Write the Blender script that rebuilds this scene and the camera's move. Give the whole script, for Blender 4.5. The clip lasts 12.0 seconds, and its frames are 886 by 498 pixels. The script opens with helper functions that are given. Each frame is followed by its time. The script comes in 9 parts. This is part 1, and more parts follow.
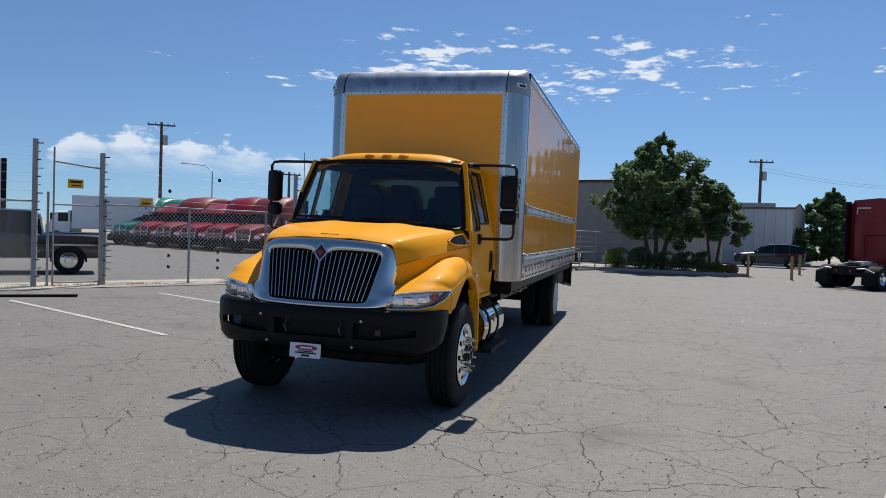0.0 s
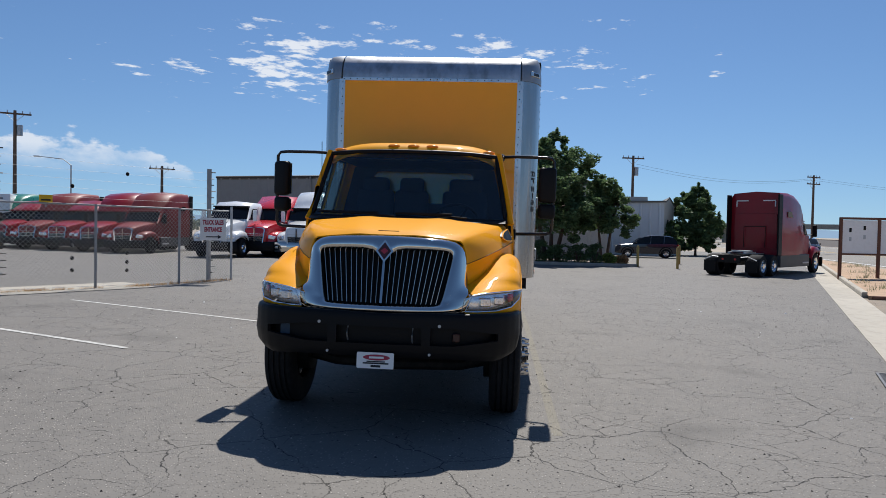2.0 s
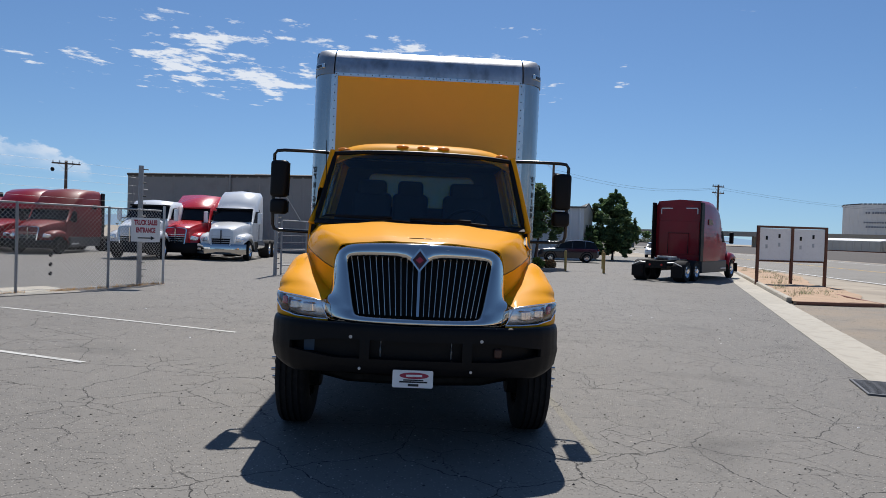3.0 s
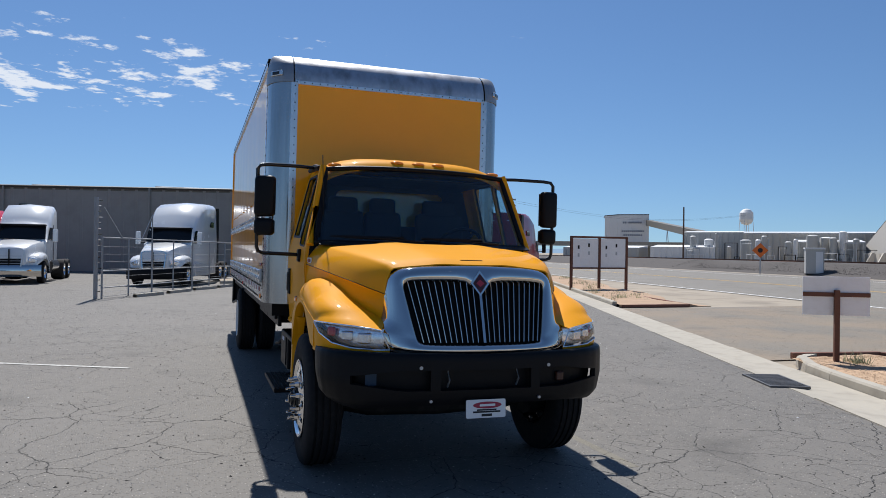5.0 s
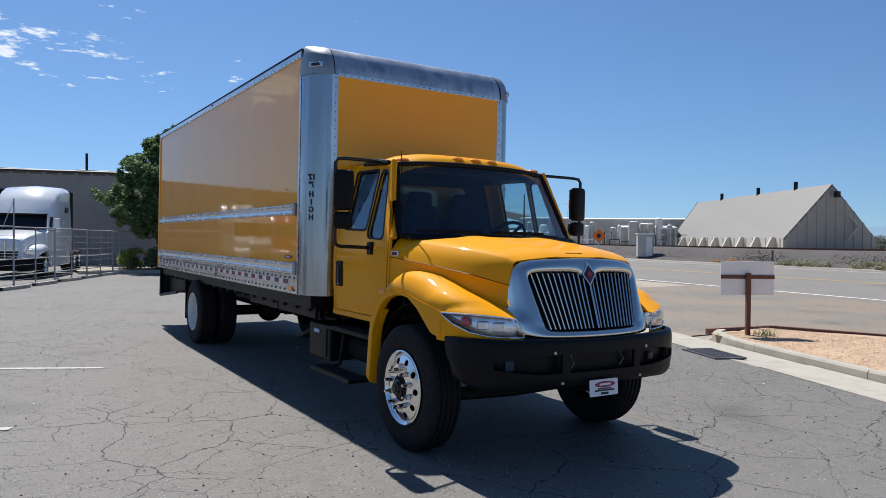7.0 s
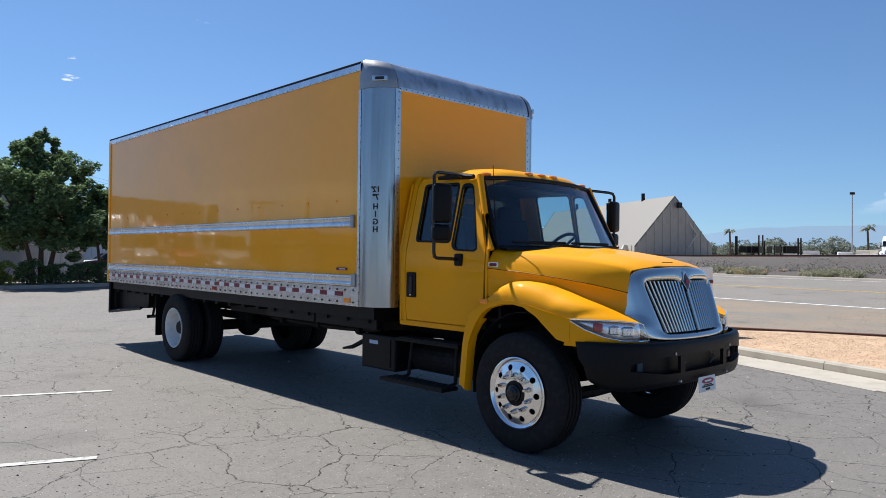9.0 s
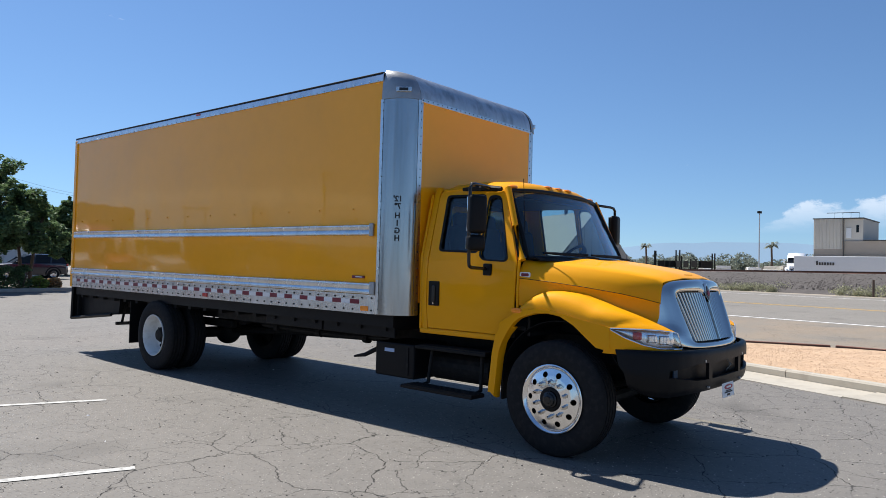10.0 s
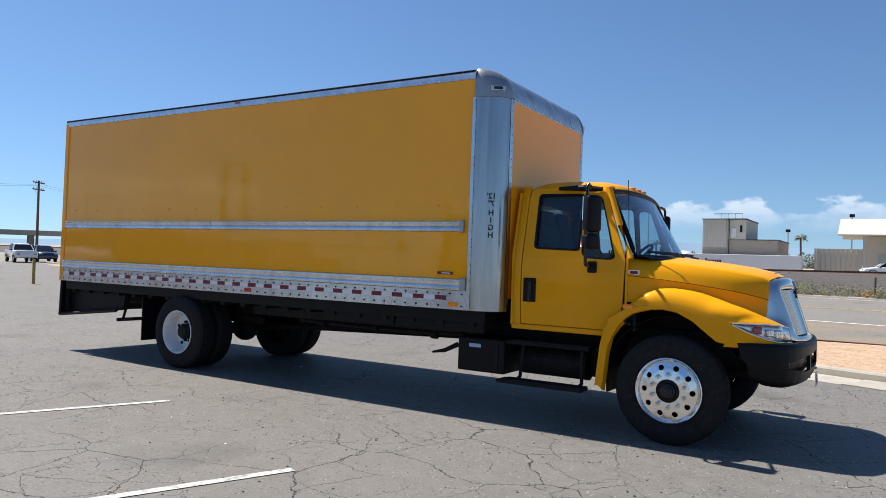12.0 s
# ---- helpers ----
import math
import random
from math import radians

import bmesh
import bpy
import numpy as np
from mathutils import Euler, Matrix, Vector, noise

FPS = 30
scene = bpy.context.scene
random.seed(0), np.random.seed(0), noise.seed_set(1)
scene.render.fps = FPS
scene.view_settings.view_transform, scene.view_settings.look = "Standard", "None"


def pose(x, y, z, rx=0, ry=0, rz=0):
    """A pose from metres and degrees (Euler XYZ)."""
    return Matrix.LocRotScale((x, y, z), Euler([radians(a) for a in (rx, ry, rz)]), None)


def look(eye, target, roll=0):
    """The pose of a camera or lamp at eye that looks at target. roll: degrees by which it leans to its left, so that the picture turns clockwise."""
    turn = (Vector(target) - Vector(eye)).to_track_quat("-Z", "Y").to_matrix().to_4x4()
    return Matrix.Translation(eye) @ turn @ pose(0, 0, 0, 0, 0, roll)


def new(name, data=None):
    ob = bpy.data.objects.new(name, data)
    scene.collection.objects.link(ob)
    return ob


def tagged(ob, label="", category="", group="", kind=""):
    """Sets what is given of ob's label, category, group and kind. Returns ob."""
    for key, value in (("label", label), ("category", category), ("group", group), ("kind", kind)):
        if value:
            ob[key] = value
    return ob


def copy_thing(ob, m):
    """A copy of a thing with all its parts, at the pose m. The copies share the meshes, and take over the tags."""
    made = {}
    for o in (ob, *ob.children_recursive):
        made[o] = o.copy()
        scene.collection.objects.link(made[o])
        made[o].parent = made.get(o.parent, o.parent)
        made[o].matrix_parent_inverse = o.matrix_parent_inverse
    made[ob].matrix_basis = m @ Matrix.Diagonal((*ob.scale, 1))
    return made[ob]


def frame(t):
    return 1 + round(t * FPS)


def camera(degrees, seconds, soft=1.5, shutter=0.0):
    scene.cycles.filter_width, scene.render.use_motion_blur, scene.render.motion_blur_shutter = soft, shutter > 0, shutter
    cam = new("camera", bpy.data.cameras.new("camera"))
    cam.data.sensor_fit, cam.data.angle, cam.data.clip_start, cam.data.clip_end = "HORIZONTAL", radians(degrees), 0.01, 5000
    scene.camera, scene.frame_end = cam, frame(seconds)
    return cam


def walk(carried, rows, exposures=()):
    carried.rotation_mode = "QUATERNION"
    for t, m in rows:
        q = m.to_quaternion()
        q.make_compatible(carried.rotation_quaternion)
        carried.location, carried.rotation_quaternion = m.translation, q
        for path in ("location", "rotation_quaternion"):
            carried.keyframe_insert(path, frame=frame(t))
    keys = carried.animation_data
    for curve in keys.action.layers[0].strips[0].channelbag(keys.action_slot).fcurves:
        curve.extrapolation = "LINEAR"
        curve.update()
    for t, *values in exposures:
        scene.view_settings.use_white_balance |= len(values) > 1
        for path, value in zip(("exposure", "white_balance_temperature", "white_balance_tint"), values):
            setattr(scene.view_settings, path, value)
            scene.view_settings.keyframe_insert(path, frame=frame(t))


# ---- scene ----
cam = camera(63.7, 12.0, soft=0.6)
LOT = pose(0, 0, 0, 0.0, 0.8, 0)  # the lot falls slightly towards the gutter
PATH = [
    (0, (2.796, -7.032, 1.787), (2.268, -5.104, 1.731), 2.6),
    (0.5, (2.365, -7.061, 1.741), (1.965, -5.102, 1.708), 2.3),
    (1, (1.918, -7.004, 1.728), (1.584, -5.033, 1.671), 1.9),
    (1.5, (1.449, -6.955, 1.727), (1.19, -4.973, 1.669), 2.5),
    (2, (0.951, -6.872, 1.72), (0.784, -4.88, 1.665), 1.9),
    (2.5, (0.449, -6.694, 1.729), (0.383, -4.696, 1.674), 1.9),
    (3, (-0.072, -6.511, 1.728), (0.006, -4.513, 1.689), 2.6),
    (3.5, (-0.554, -6.281, 1.722), (-0.311, -4.296, 1.714), 2.7),
    (3.7, (-0.767, -6.192, 1.736), (-0.468, -4.214, 1.728), 2.7),
    (5.3, (-2.335, -5.857, 1.731), (-1.619, -3.989, 1.741), 1.4),
    (5.5, (-2.552, -5.817, 1.731), (-1.795, -3.966, 1.733), 1.4),
    (6, (-3.078, -5.677, 1.74), (-2.182, -3.889, 1.764), 0.6),
    (6.5, (-3.624, -5.521, 1.756), (-2.653, -3.773, 1.773), 1.5),
    (6.7, (-3.823, -5.428, 1.751), (-2.818, -3.699, 1.749), 1.3),
    (8.3, (-5.437, -4.518, 1.757), (-4.168, -2.972, 1.789), 1.9),
    (8.5, (-5.577, -4.408, 1.739), (-4.291, -2.876, 1.771), 1.4),
    (9, (-6.029, -4.124, 1.734), (-4.654, -2.672, 1.751), 0.7),
    (9.5, (-6.411, -3.806, 1.722), (-4.958, -2.432, 1.736), 1.2),
    (10, (-6.871, -3.443, 1.708), (-5.345, -2.151, 1.757), 1.6),
    (10.5, (-7.226, -3.07, 1.696), (-5.654, -1.833, 1.716), 2.0),
    (11, (-7.591, -2.63, 1.676), (-5.976, -1.451, 1.714), 2.6),
    (11.5, (-7.937, -2.187, 1.663), (-6.28, -1.068, 1.681), 2.2),
    (12, (-8.239, -1.711, 1.665), (-6.534, -0.666, 1.707), 2.1),
]
EXPOSURES = [(0.0, 0.25, 6300, 10), (2.0, 0.22, 6300, 10), (3.5, 0.20, 6280, 10), (6.0, 0.28, 6150, 10), (8.5, 0.56, 6230, 10), (12.0, 0.66, 6430, 10)]
walk(cam, [(t, LOT @ look(eye, target, roll)) for t, eye, target, roll in PATH], EXPOSURES)

# ---- sun, sky, exposure ----
SUN_DIR = Vector((0.05, 0.70, 1.0)).normalized()
world = bpy.data.worlds.new("sky")
scene.world = world
world.use_nodes = True


def sky_world():
    nt = world.node_tree
    nt.nodes.clear()
    N = lambda kind: nt.nodes.new(kind)
    sky = N("ShaderNodeTexSky")
    sky.sky_type, sky.sun_disc = "NISHITA", False
    sky.sun_elevation = math.asin(SUN_DIR.z)
    sky.sun_rotation = math.atan2(SUN_DIR.x, SUN_DIR.y)
    sky.altitude, sky.air_density, sky.dust_density, sky.ozone_density = 100, 1.0, 0.15, 2.6
    tc = N("ShaderNodeTexCoord")
    sep = N("ShaderNodeSeparateXYZ")
    nt.links.new(tc.outputs["Generated"], sep.inputs[0])
    # haze over the plain: the lowest degrees of sky take the colour of those above
    lift = N("ShaderNodeMapping")
    lift.inputs["Scale"].default_value, lift.inputs["Location"].default_value = (1, 1, 0.95), (0, 0, 0.055)
    nt.links.new(tc.outputs["Generated"], lift.inputs[0])
    unit = N("ShaderNodeVectorMath")
    unit.operation = "NORMALIZE"
    nt.links.new(lift.outputs[0], unit.inputs[0])
    nt.links.new(unit.outputs[0], sky.inputs["Vector"])

    def m(op, a, b=None, c=None, clamp=False):
        n = N("ShaderNodeMath")
        n.operation, n.use_clamp = op, clamp
        for i, v in enumerate((a, b, c)):
            if v is None:
                continue
            if isinstance(v, (int, float)):
                n.inputs[i].default_value = v
            else:
                nt.links.new(v, n.inputs[i])
        return n.outputs[0]

    x, y, z = sep.outputs
    # high broken cloud: a flat layer seen from below
    zz = m("MAXIMUM", z, 0.02)
    px, py = m("DIVIDE", x, zz), m("DIVIDE", y, zz)
    comb = N("ShaderNodeCombineXYZ")
    nt.links.new(px, comb.inputs[0])
    nt.links.new(m("MULTIPLY", py, 0.85), comb.inputs[1])

    def fbm(vec, scale, detail, rough, w=0.0):
        n = N("ShaderNodeTexNoise")
        n.noise_dimensions = "4D"
        n.inputs["Scale"].default_value, n.inputs["Detail"].default_value = scale, detail
        n.inputs["Roughness"].default_value, n.inputs["W"].default_value = rough, w
        nt.links.new(vec, n.inputs["Vector"])
        return n.outputs["Fac"]

    fine = fbm(comb.outputs[0], 4.4, 11.0, 0.62, 1.7)
    # where the high cloud lies: a broad bank to the north
    dx, dy = m("SUBTRACT", px, -0.8), m("SUBTRACT", py, 4.5)
    d2 = m("ADD", m("MULTIPLY", m("MULTIPLY", dx, dx), 0.27), m("MULTIPLY", m("MULTIPLY", dy, dy), 0.55))
    bank = m("POWER", 2.718, m("MULTIPLY", d2, -1.0))
    hi = m("MULTIPLY", m("ADD", fine, m("ADD", m("MULTIPLY", bank, 0.215), -0.694)), 13.0, clamp=True)
    hi = m("MULTIPLY", hi, m("MULTIPLY", m("SUBTRACT", z, 0.1), 12.0, clamp=True))
    # heaped clouds low over the horizon
    az = m("ARCTAN2", x, y)
    c2 = N("ShaderNodeCombineXYZ")
    nt.links.new(m("MULTIPLY", az, 6.0), c2.inputs[0])
    nt.links.new(m("MULTIPLY", z, 12.0), c2.inputs[1])
    low_n = fbm(c2.outputs[0], 3.2, 8.0, 0.58, 4.2)
    puff = fbm(c2.outputs[0], 1.1, 3.0, 0.5, 9.1)

    def gate(lo_, hi_, soft_):
        return m("MULTIPLY", m("DIVIDE", m("SUBTRACT", az, lo_), soft_, clamp=True), m("DIVIDE", m("SUBTRACT", hi_, az), soft_, clamp=True))
    left, right = gate(-0.86, -0.36, 0.12), gate(1.20, 2.35, 0.14)
    crest = m("ADD", m("MULTIPLY", left, 0.104), m("MULTIPLY", right, 0.080))
    crest = m("ADD", crest, m("MULTIPLY", m("SUBTRACT", low_n, 0.5), 0.105))
    crest = m("ADD", crest, m("MULTIPLY", m("SUBTRACT", puff, 0.5), 0.05))
    body = m("MULTIPLY", m("SUBTRACT", crest, z), 130.0, clamp=True)
    base = m("DIVIDE", m("SUBTRACT", z, m("ADD", 0.040, m("MULTIPLY", left, 0.022))), 0.035, clamp=True)
    lo = m("MULTIPLY", m("MULTIPLY", body, base), m("MULTIPLY", m("SUBTRACT", low_n, 0.33), 4.2, clamp=True))
    cover = m("MULTIPLY", m("MAXIMUM", hi, m("MULTIPLY", lo, m("SUBTRACT", 0.85, m("MULTIPLY", right, 0.32)))), 0.9)
    mix = N("ShaderNodeMix")
    mix.data_type = "RGBA"
    nt.links.new(cover, mix.inputs[0])
    tint = N("ShaderNodeMix")
    tint.data_type, tint.blend_type = "RGBA", "MULTIPLY"
    tint.inputs[0].default_value = 1.0
    nt.links.new(sky.outputs[0], tint.inputs[6])
    tint.inputs[7].default_value = SKY_TINT
    nt.links.new(tint.outputs[2], mix.inputs[6])
    mix.inputs[7].default_value = (10.5, 10.8, 11.2, 1)
    bg = N("ShaderNodeBackground")
    bg.inputs[1].default_value = SKY_STRENGTH
    nt.links.new(mix.outputs[2], bg.inputs[0])
    out = N("ShaderNodeOutputWorld")
    nt.links.new(bg.outputs[0], out.inputs[0])


SKY_STRENGTH, SKY_TINT = 0.068, (0.79, 0.95, 1.11, 1)
sky_world()
sun = new("sun", bpy.data.lights.new("sun", "SUN"))
sun.data.energy, sun.data.angle, sun.data.color = 5.0, radians(0.53), (1.0, 0.95, 0.88)
sun.matrix_world = look(SUN_DIR * 60, (0, 0, 0))


# ---- materials ----
def mat(name, color, rough=0.5, metal=0.0, var=0.12, scale=1.5, fine=40.0, bump=0.0, coat=0.0, per_piece=0.0, dirt=None, dirt_amount=0.0,
        spec=0.5, trans=0.0, ior=1.45, emit=None, emit_strength=0.0, stretch=(1, 1, 1), rough_var=0.08):
    """A surface with colour varied at two scales, uneven gloss and fine relief."""
    ma = bpy.data.materials.new(name)
    ma.use_nodes = True
    nt = ma.node_tree
    b = nt.nodes["Principled BSDF"]
    tc = nt.nodes.new("ShaderNodeTexCoord")
    mp = nt.nodes.new("ShaderNodeMapping")
    mp.inputs["Scale"].default_value = stretch
    nt.links.new(tc.outputs["Object"], mp.inputs[0])

    def noise_at(s, detail=4.0):
        n = nt.nodes.new("ShaderNodeTexNoise")
        n.inputs["Scale"].default_value, n.inputs["Detail"].default_value = s, detail
        nt.links.new(mp.outputs[0], n.inputs["Vector"])
        return n.outputs["Fac"]

    big, small = noise_at(scale), noise_at(fine, 3.0)
    val = nt.nodes.new("ShaderNodeMath")
    val.operation = "MULTIPLY_ADD"
    nt.links.new(big, val.inputs[0])
    val.inputs[1].default_value, val.inputs[2].default_value = 2 * var, 1 - var
    val2 = nt.nodes.new("ShaderNodeMath")
    val2.operation = "MULTIPLY_ADD"
    nt.links.new(small, val2.inputs[0])
    val2.inputs[1].default_value = var
    nt.links.new(val.outputs[0], val2.inputs[2])
    last = val2.outputs[0]
    if per_piece:
        oi = nt.nodes.new("ShaderNodeObjectInfo")
        pp = nt.nodes.new("ShaderNodeMath")
        pp.operation = "MULTIPLY_ADD"
        nt.links.new(oi.outputs["Random"], pp.inputs[0])
        pp.inputs[1].default_value = per_piece
        nt.links.new(last, pp.inputs[2])
        last = pp.outputs[0]
    sc = nt.nodes.new("ShaderNodeVectorMath")
    sc.operation = "SCALE"
    sc.inputs[0].default_value = color[:3]
    nt.links.new(last, sc.inputs["Scale"])
    col = sc.outputs[0]
    if dirt:
        dm = nt.nodes.new("ShaderNodeMix")
        dm.data_type = "RGBA"
        dn = noise_at(scale * 2.7, 6.0)
        ra = nt.nodes.new("ShaderNodeMapRange")
        ra.inputs[1].default_value, ra.inputs[2].default_value, ra.inputs[4].default_value = 0.48, 0.75, dirt_amount
        nt.links.new(dn, ra.inputs[0])
        nt.links.new(ra.outputs[0], dm.inputs[0])
        nt.links.new(col, dm.inputs[6])
        dm.inputs[7].default_value = (*dirt, 1)
        col = dm.outputs[2]
    nt.links.new(col, b.inputs["Base Color"])
    rr = nt.nodes.new("ShaderNodeMapRange")
    rr.inputs[3].default_value, rr.inputs[4].default_value = max(0.02, rough - rough_var), min(1.0, rough + rough_var)
    nt.links.new(big, rr.inputs[0])
    nt.links.new(rr.outputs[0], b.inputs["Roughness"])
    b.inputs["Metallic"].default_value = metal
    b.inputs["Specular IOR Level"].default_value = spec
    b.inputs["IOR"].default_value = ior
    b.inputs["Coat Weight"].default_value = coat
    b.inputs["Coat Roughness"].default_value = 0.05
    b.inputs["Transmission Weight"].default_value = trans
    if bump:
        bp = nt.nodes.new("ShaderNodeBump")
        bp.inputs["Strength"].default_value, bp.inputs["Distance"].default_value = bump, 0.01
        nt.links.new(small, bp.inputs["Height"])
        nt.links.new(bp.outputs[0], b.inputs["Normal"])
    if emit:
        b.inputs["Emission Color"].default_value = (*emit, 1)
        b.inputs["Emission Strength"].default_value = emit_strength
    return ma


def asphalt_mat(name, color, cracks=1.0, pale=0.5, dust=None):
    """Old asphalt: stone grain, worn pale patches, and a net of cracks."""
    ma = mat(name, color, 0.68, var=0.26, scale=5.0, fine=110.0, bump=0.0, spec=0.22)
    nt = ma.node_tree
    b = nt.nodes["Principled BSDF"]
    tc = nt.nodes.new("ShaderNodeTexCoord")
    L = nt.links.new

    def node(kind, **kw):
        n = nt.nodes.new(kind)
        for k, v in kw.items():
            n.inputs[k].default_value = v
        return n

    old = b.inputs["Base Color"].links[0].from_socket
    # cracks along the edges of warped cells, broken up so that whole stretches are sound
    warp = node("ShaderNodeTexNoise", Scale=1.6, Detail=7.0, Roughness=0.62)
    L(tc.outputs["Object"], warp.inputs["Vector"])
    wv = nt.nodes.new("ShaderNodeVectorMath")
    wv.operation = "MULTIPLY_ADD"
    wv.inputs[1].default_value = (0.40, 0.40, 0)
    L(warp.outputs["Color"], wv.inputs[0])
    L(tc.outputs["Object"], wv.inputs[2])
    total = None
    for s, width in ((0.95, 0.0066), (2.0, 0.0042), (4.4, 0.0028)):
        v = node("ShaderNodeTexVoronoi", Scale=s)
        v.feature, v.voronoi_dimensions = "DISTANCE_TO_EDGE", "2D"
        L(wv.outputs[0], v.inputs["Vector"])
        r = nt.nodes.new("ShaderNodeMapRange")
        r.inputs[1].default_value, r.inputs[2].default_value, r.inputs[3].default_value, r.inputs[4].default_value = 0.35 * width * s, width * s, 1.0, 0.0
        L(v.outputs["Distance"], r.inputs[0])
        mask = node("ShaderNodeTexNoise", Scale=0.4 * s, Detail=3.0)
        L(tc.outputs["Object"], mask.inputs["Vector"])
        mr = nt.nodes.new("ShaderNodeMapRange")
        mr.inputs[1].default_value, mr.inputs[2].default_value = (0.43, 0.53) if s < 1 else ((0.48, 0.58) if s < 3 else (0.54, 0.62))
        L(mask.outputs["Fac"], mr.inputs[0])
        mu = nt.nodes.new("ShaderNodeMath")
        mu.operation = "MULTIPLY"
        L(r.outputs[0], mu.inputs[0])
        L(mr.outputs[0], mu.inputs[1])
        if total is None:
            total = mu.outputs[0]
        else:
            ad = nt.nodes.new("ShaderNodeMath")
            ad.operation = "MAXIMUM"
            L(total, ad.inputs[0])
            L(mu.outputs[0], ad.inputs[1])
            total = ad.outputs[0]
    # pale worn stones
    st = node("ShaderNodeTexVoronoi", Scale=42.0)
    L(tc.outputs["Object"], st.inputs["Vector"])
    sr = nt.nodes.new("ShaderNodeMapRange")
    sr.inputs[1].default_value, sr.inputs[2].default_value, sr.inputs[3].default_value, sr.inputs[4].default_value = 0.16, 0.34, 1.0, 0.0
    L(st.outputs["Distance"], sr.inputs[0])
    pick = nt.nodes.new("ShaderNodeSeparateColor")
    L(st.outputs["Color"], pick.inputs[0])
    some = nt.nodes.new("ShaderNodeMapRange")
    some.inputs[1].default_value, some.inputs[2].default_value, some.inputs[4].default_value = 0.55, 0.95, 1.6 * pale
    L(pick.outputs[0], some.inputs[0])
    stone = nt.nodes.new("ShaderNodeMath")
    stone.operation = "MULTIPLY"
    L(sr.outputs[0], stone.inputs[0])
    L(some.outputs[0], stone.inputs[1])
    m1 = nt.nodes.new("ShaderNodeMix")
    m1.data_type = "RGBA"
    L(stone.outputs[0], m1.inputs[0])
    L(old, m1.inputs[6])
    m1.inputs[7].default_value = (*[min(1, c * 2.9) for c in color[:3]], 1)
    # dark pits where stones have gone, and pale scattered ones
    pit = node("ShaderNodeTexVoronoi", Scale=12.0)
    L(tc.outputs["Object"], pit.inputs["Vector"])
    pr = nt.nodes.new("ShaderNodeMapRange")
    pr.inputs[1].default_value, pr.inputs[2].default_value, pr.inputs[3].default_value, pr.inputs[4].default_value = 0.10, 0.17, 0.85, 0.0
    L(pit.outputs["Distance"], pr.inputs[0])
    mp = nt.nodes.new("ShaderNodeMix")
    mp.data_type = "RGBA"
    L(pr.outputs[0], mp.inputs[0])
    L(m1.outputs[2], mp.inputs[6])
    mp.inputs[7].default_value = (0.035, 0.033, 0.031, 1)
    # large worn and dusty areas
    wn = node("ShaderNodeTexNoise", Scale=0.22, Detail=8.0, Roughness=0.68)
    L(tc.outputs["Object"], wn.inputs["Vector"])
    wr = nt.nodes.new("ShaderNodeMapRange")
    wr.inputs[1].default_value, wr.inputs[2].default_value, wr.inputs[4].default_value = 0.42, 0.66, 0.55
    L(wn.outputs["Fac"], wr.inputs[0])
    mw = nt.nodes.new("ShaderNodeMix")
    mw.data_type = "RGBA"
    L(wr.outputs[0], mw.inputs[0])
    L(mp.outputs[2], mw.inputs[6])
    mw.inputs[7].default_value = (*[min(1, c * 1.35) for c in color[:3]], 1)
    # oil and tyre stains
    on = node("ShaderNodeTexNoise", Scale=0.55, Detail=6.0)
    L(tc.outputs["Object"], on.inputs["Vector"])
    orr = nt.nodes.new("ShaderNodeMapRange")
    orr.inputs[1].default_value, orr.inputs[2].default_value, orr.inputs[4].default_value = 0.6, 0.74, 0.55
    L(on.outputs["Fac"], orr.inputs[0])
    m3 = nt.nodes.new("ShaderNodeMix")
    m3.data_type = "RGBA"
    L(orr.outputs[0], m3.inputs[0])
    L(mw.outputs[2], m3.inputs[6])
    m3.inputs[7].default_value = (*[c * 0.55 for c in color[:3]], 1)
    top = m3.outputs[2]
    if dust:
        # drifts of blown sand lying on the asphalt
        dn = node("ShaderNodeTexNoise", Scale=0.30, Detail=9.0, Roughness=0.6)
        L(tc.outputs["Object"], dn.inputs["Vector"])
        dr = nt.nodes.new("ShaderNodeMapRange")
        dr.inputs[1].default_value, dr.inputs[2].default_value, dr.inputs[4].default_value = 0.38, 0.58, 0.85
        L(dn.outputs["Fac"], dr.inputs[0])
        md = nt.nodes.new("ShaderNodeMix")
        md.data_type = "RGBA"
        L(dr.outputs[0], md.inputs[0])
        L(top, md.inputs[6])
        md.inputs[7].default_value = (*dust, 1)
        top = md.outputs[2]
    m2 = nt.nodes.new("ShaderNodeMix")
    m2.data_type = "RGBA"
    ck = nt.nodes.new("ShaderNodeMath")
    ck.operation = "MULTIPLY"
    ck.inputs[1].default_value = 0.95 * cracks
    L(total, ck.inputs[0])
    L(ck.outputs[0], m2.inputs[0])
    L(top, m2.inputs[6])
    m2.inputs[7].default_value = (0.012, 0.011, 0.010, 1)
    L(m2.outputs[2], b.inputs["Base Color"])
    bp = nt.nodes.new("ShaderNodeBump")
    bp.inputs["Strength"].default_value, bp.inputs["Distance"].default_value = 0.8, 0.006
    hh = nt.nodes.new("ShaderNodeMath")
    hh.operation = "SUBTRACT"
    L(sr.outputs[0], hh.inputs[0])
    L(total, hh.inputs[1])
    L(hh.outputs[0], bp.inputs["Height"])
    L(bp.outputs[0], b.inputs["Normal"])
    return ma


def glass_mat(name, tint=(0.75, 0.85, 0.85), rough=0.02):
    ma = mat(name, tint, rough, var=0.0, trans=1.0, ior=1.45, rough_var=0.0)
    return ma


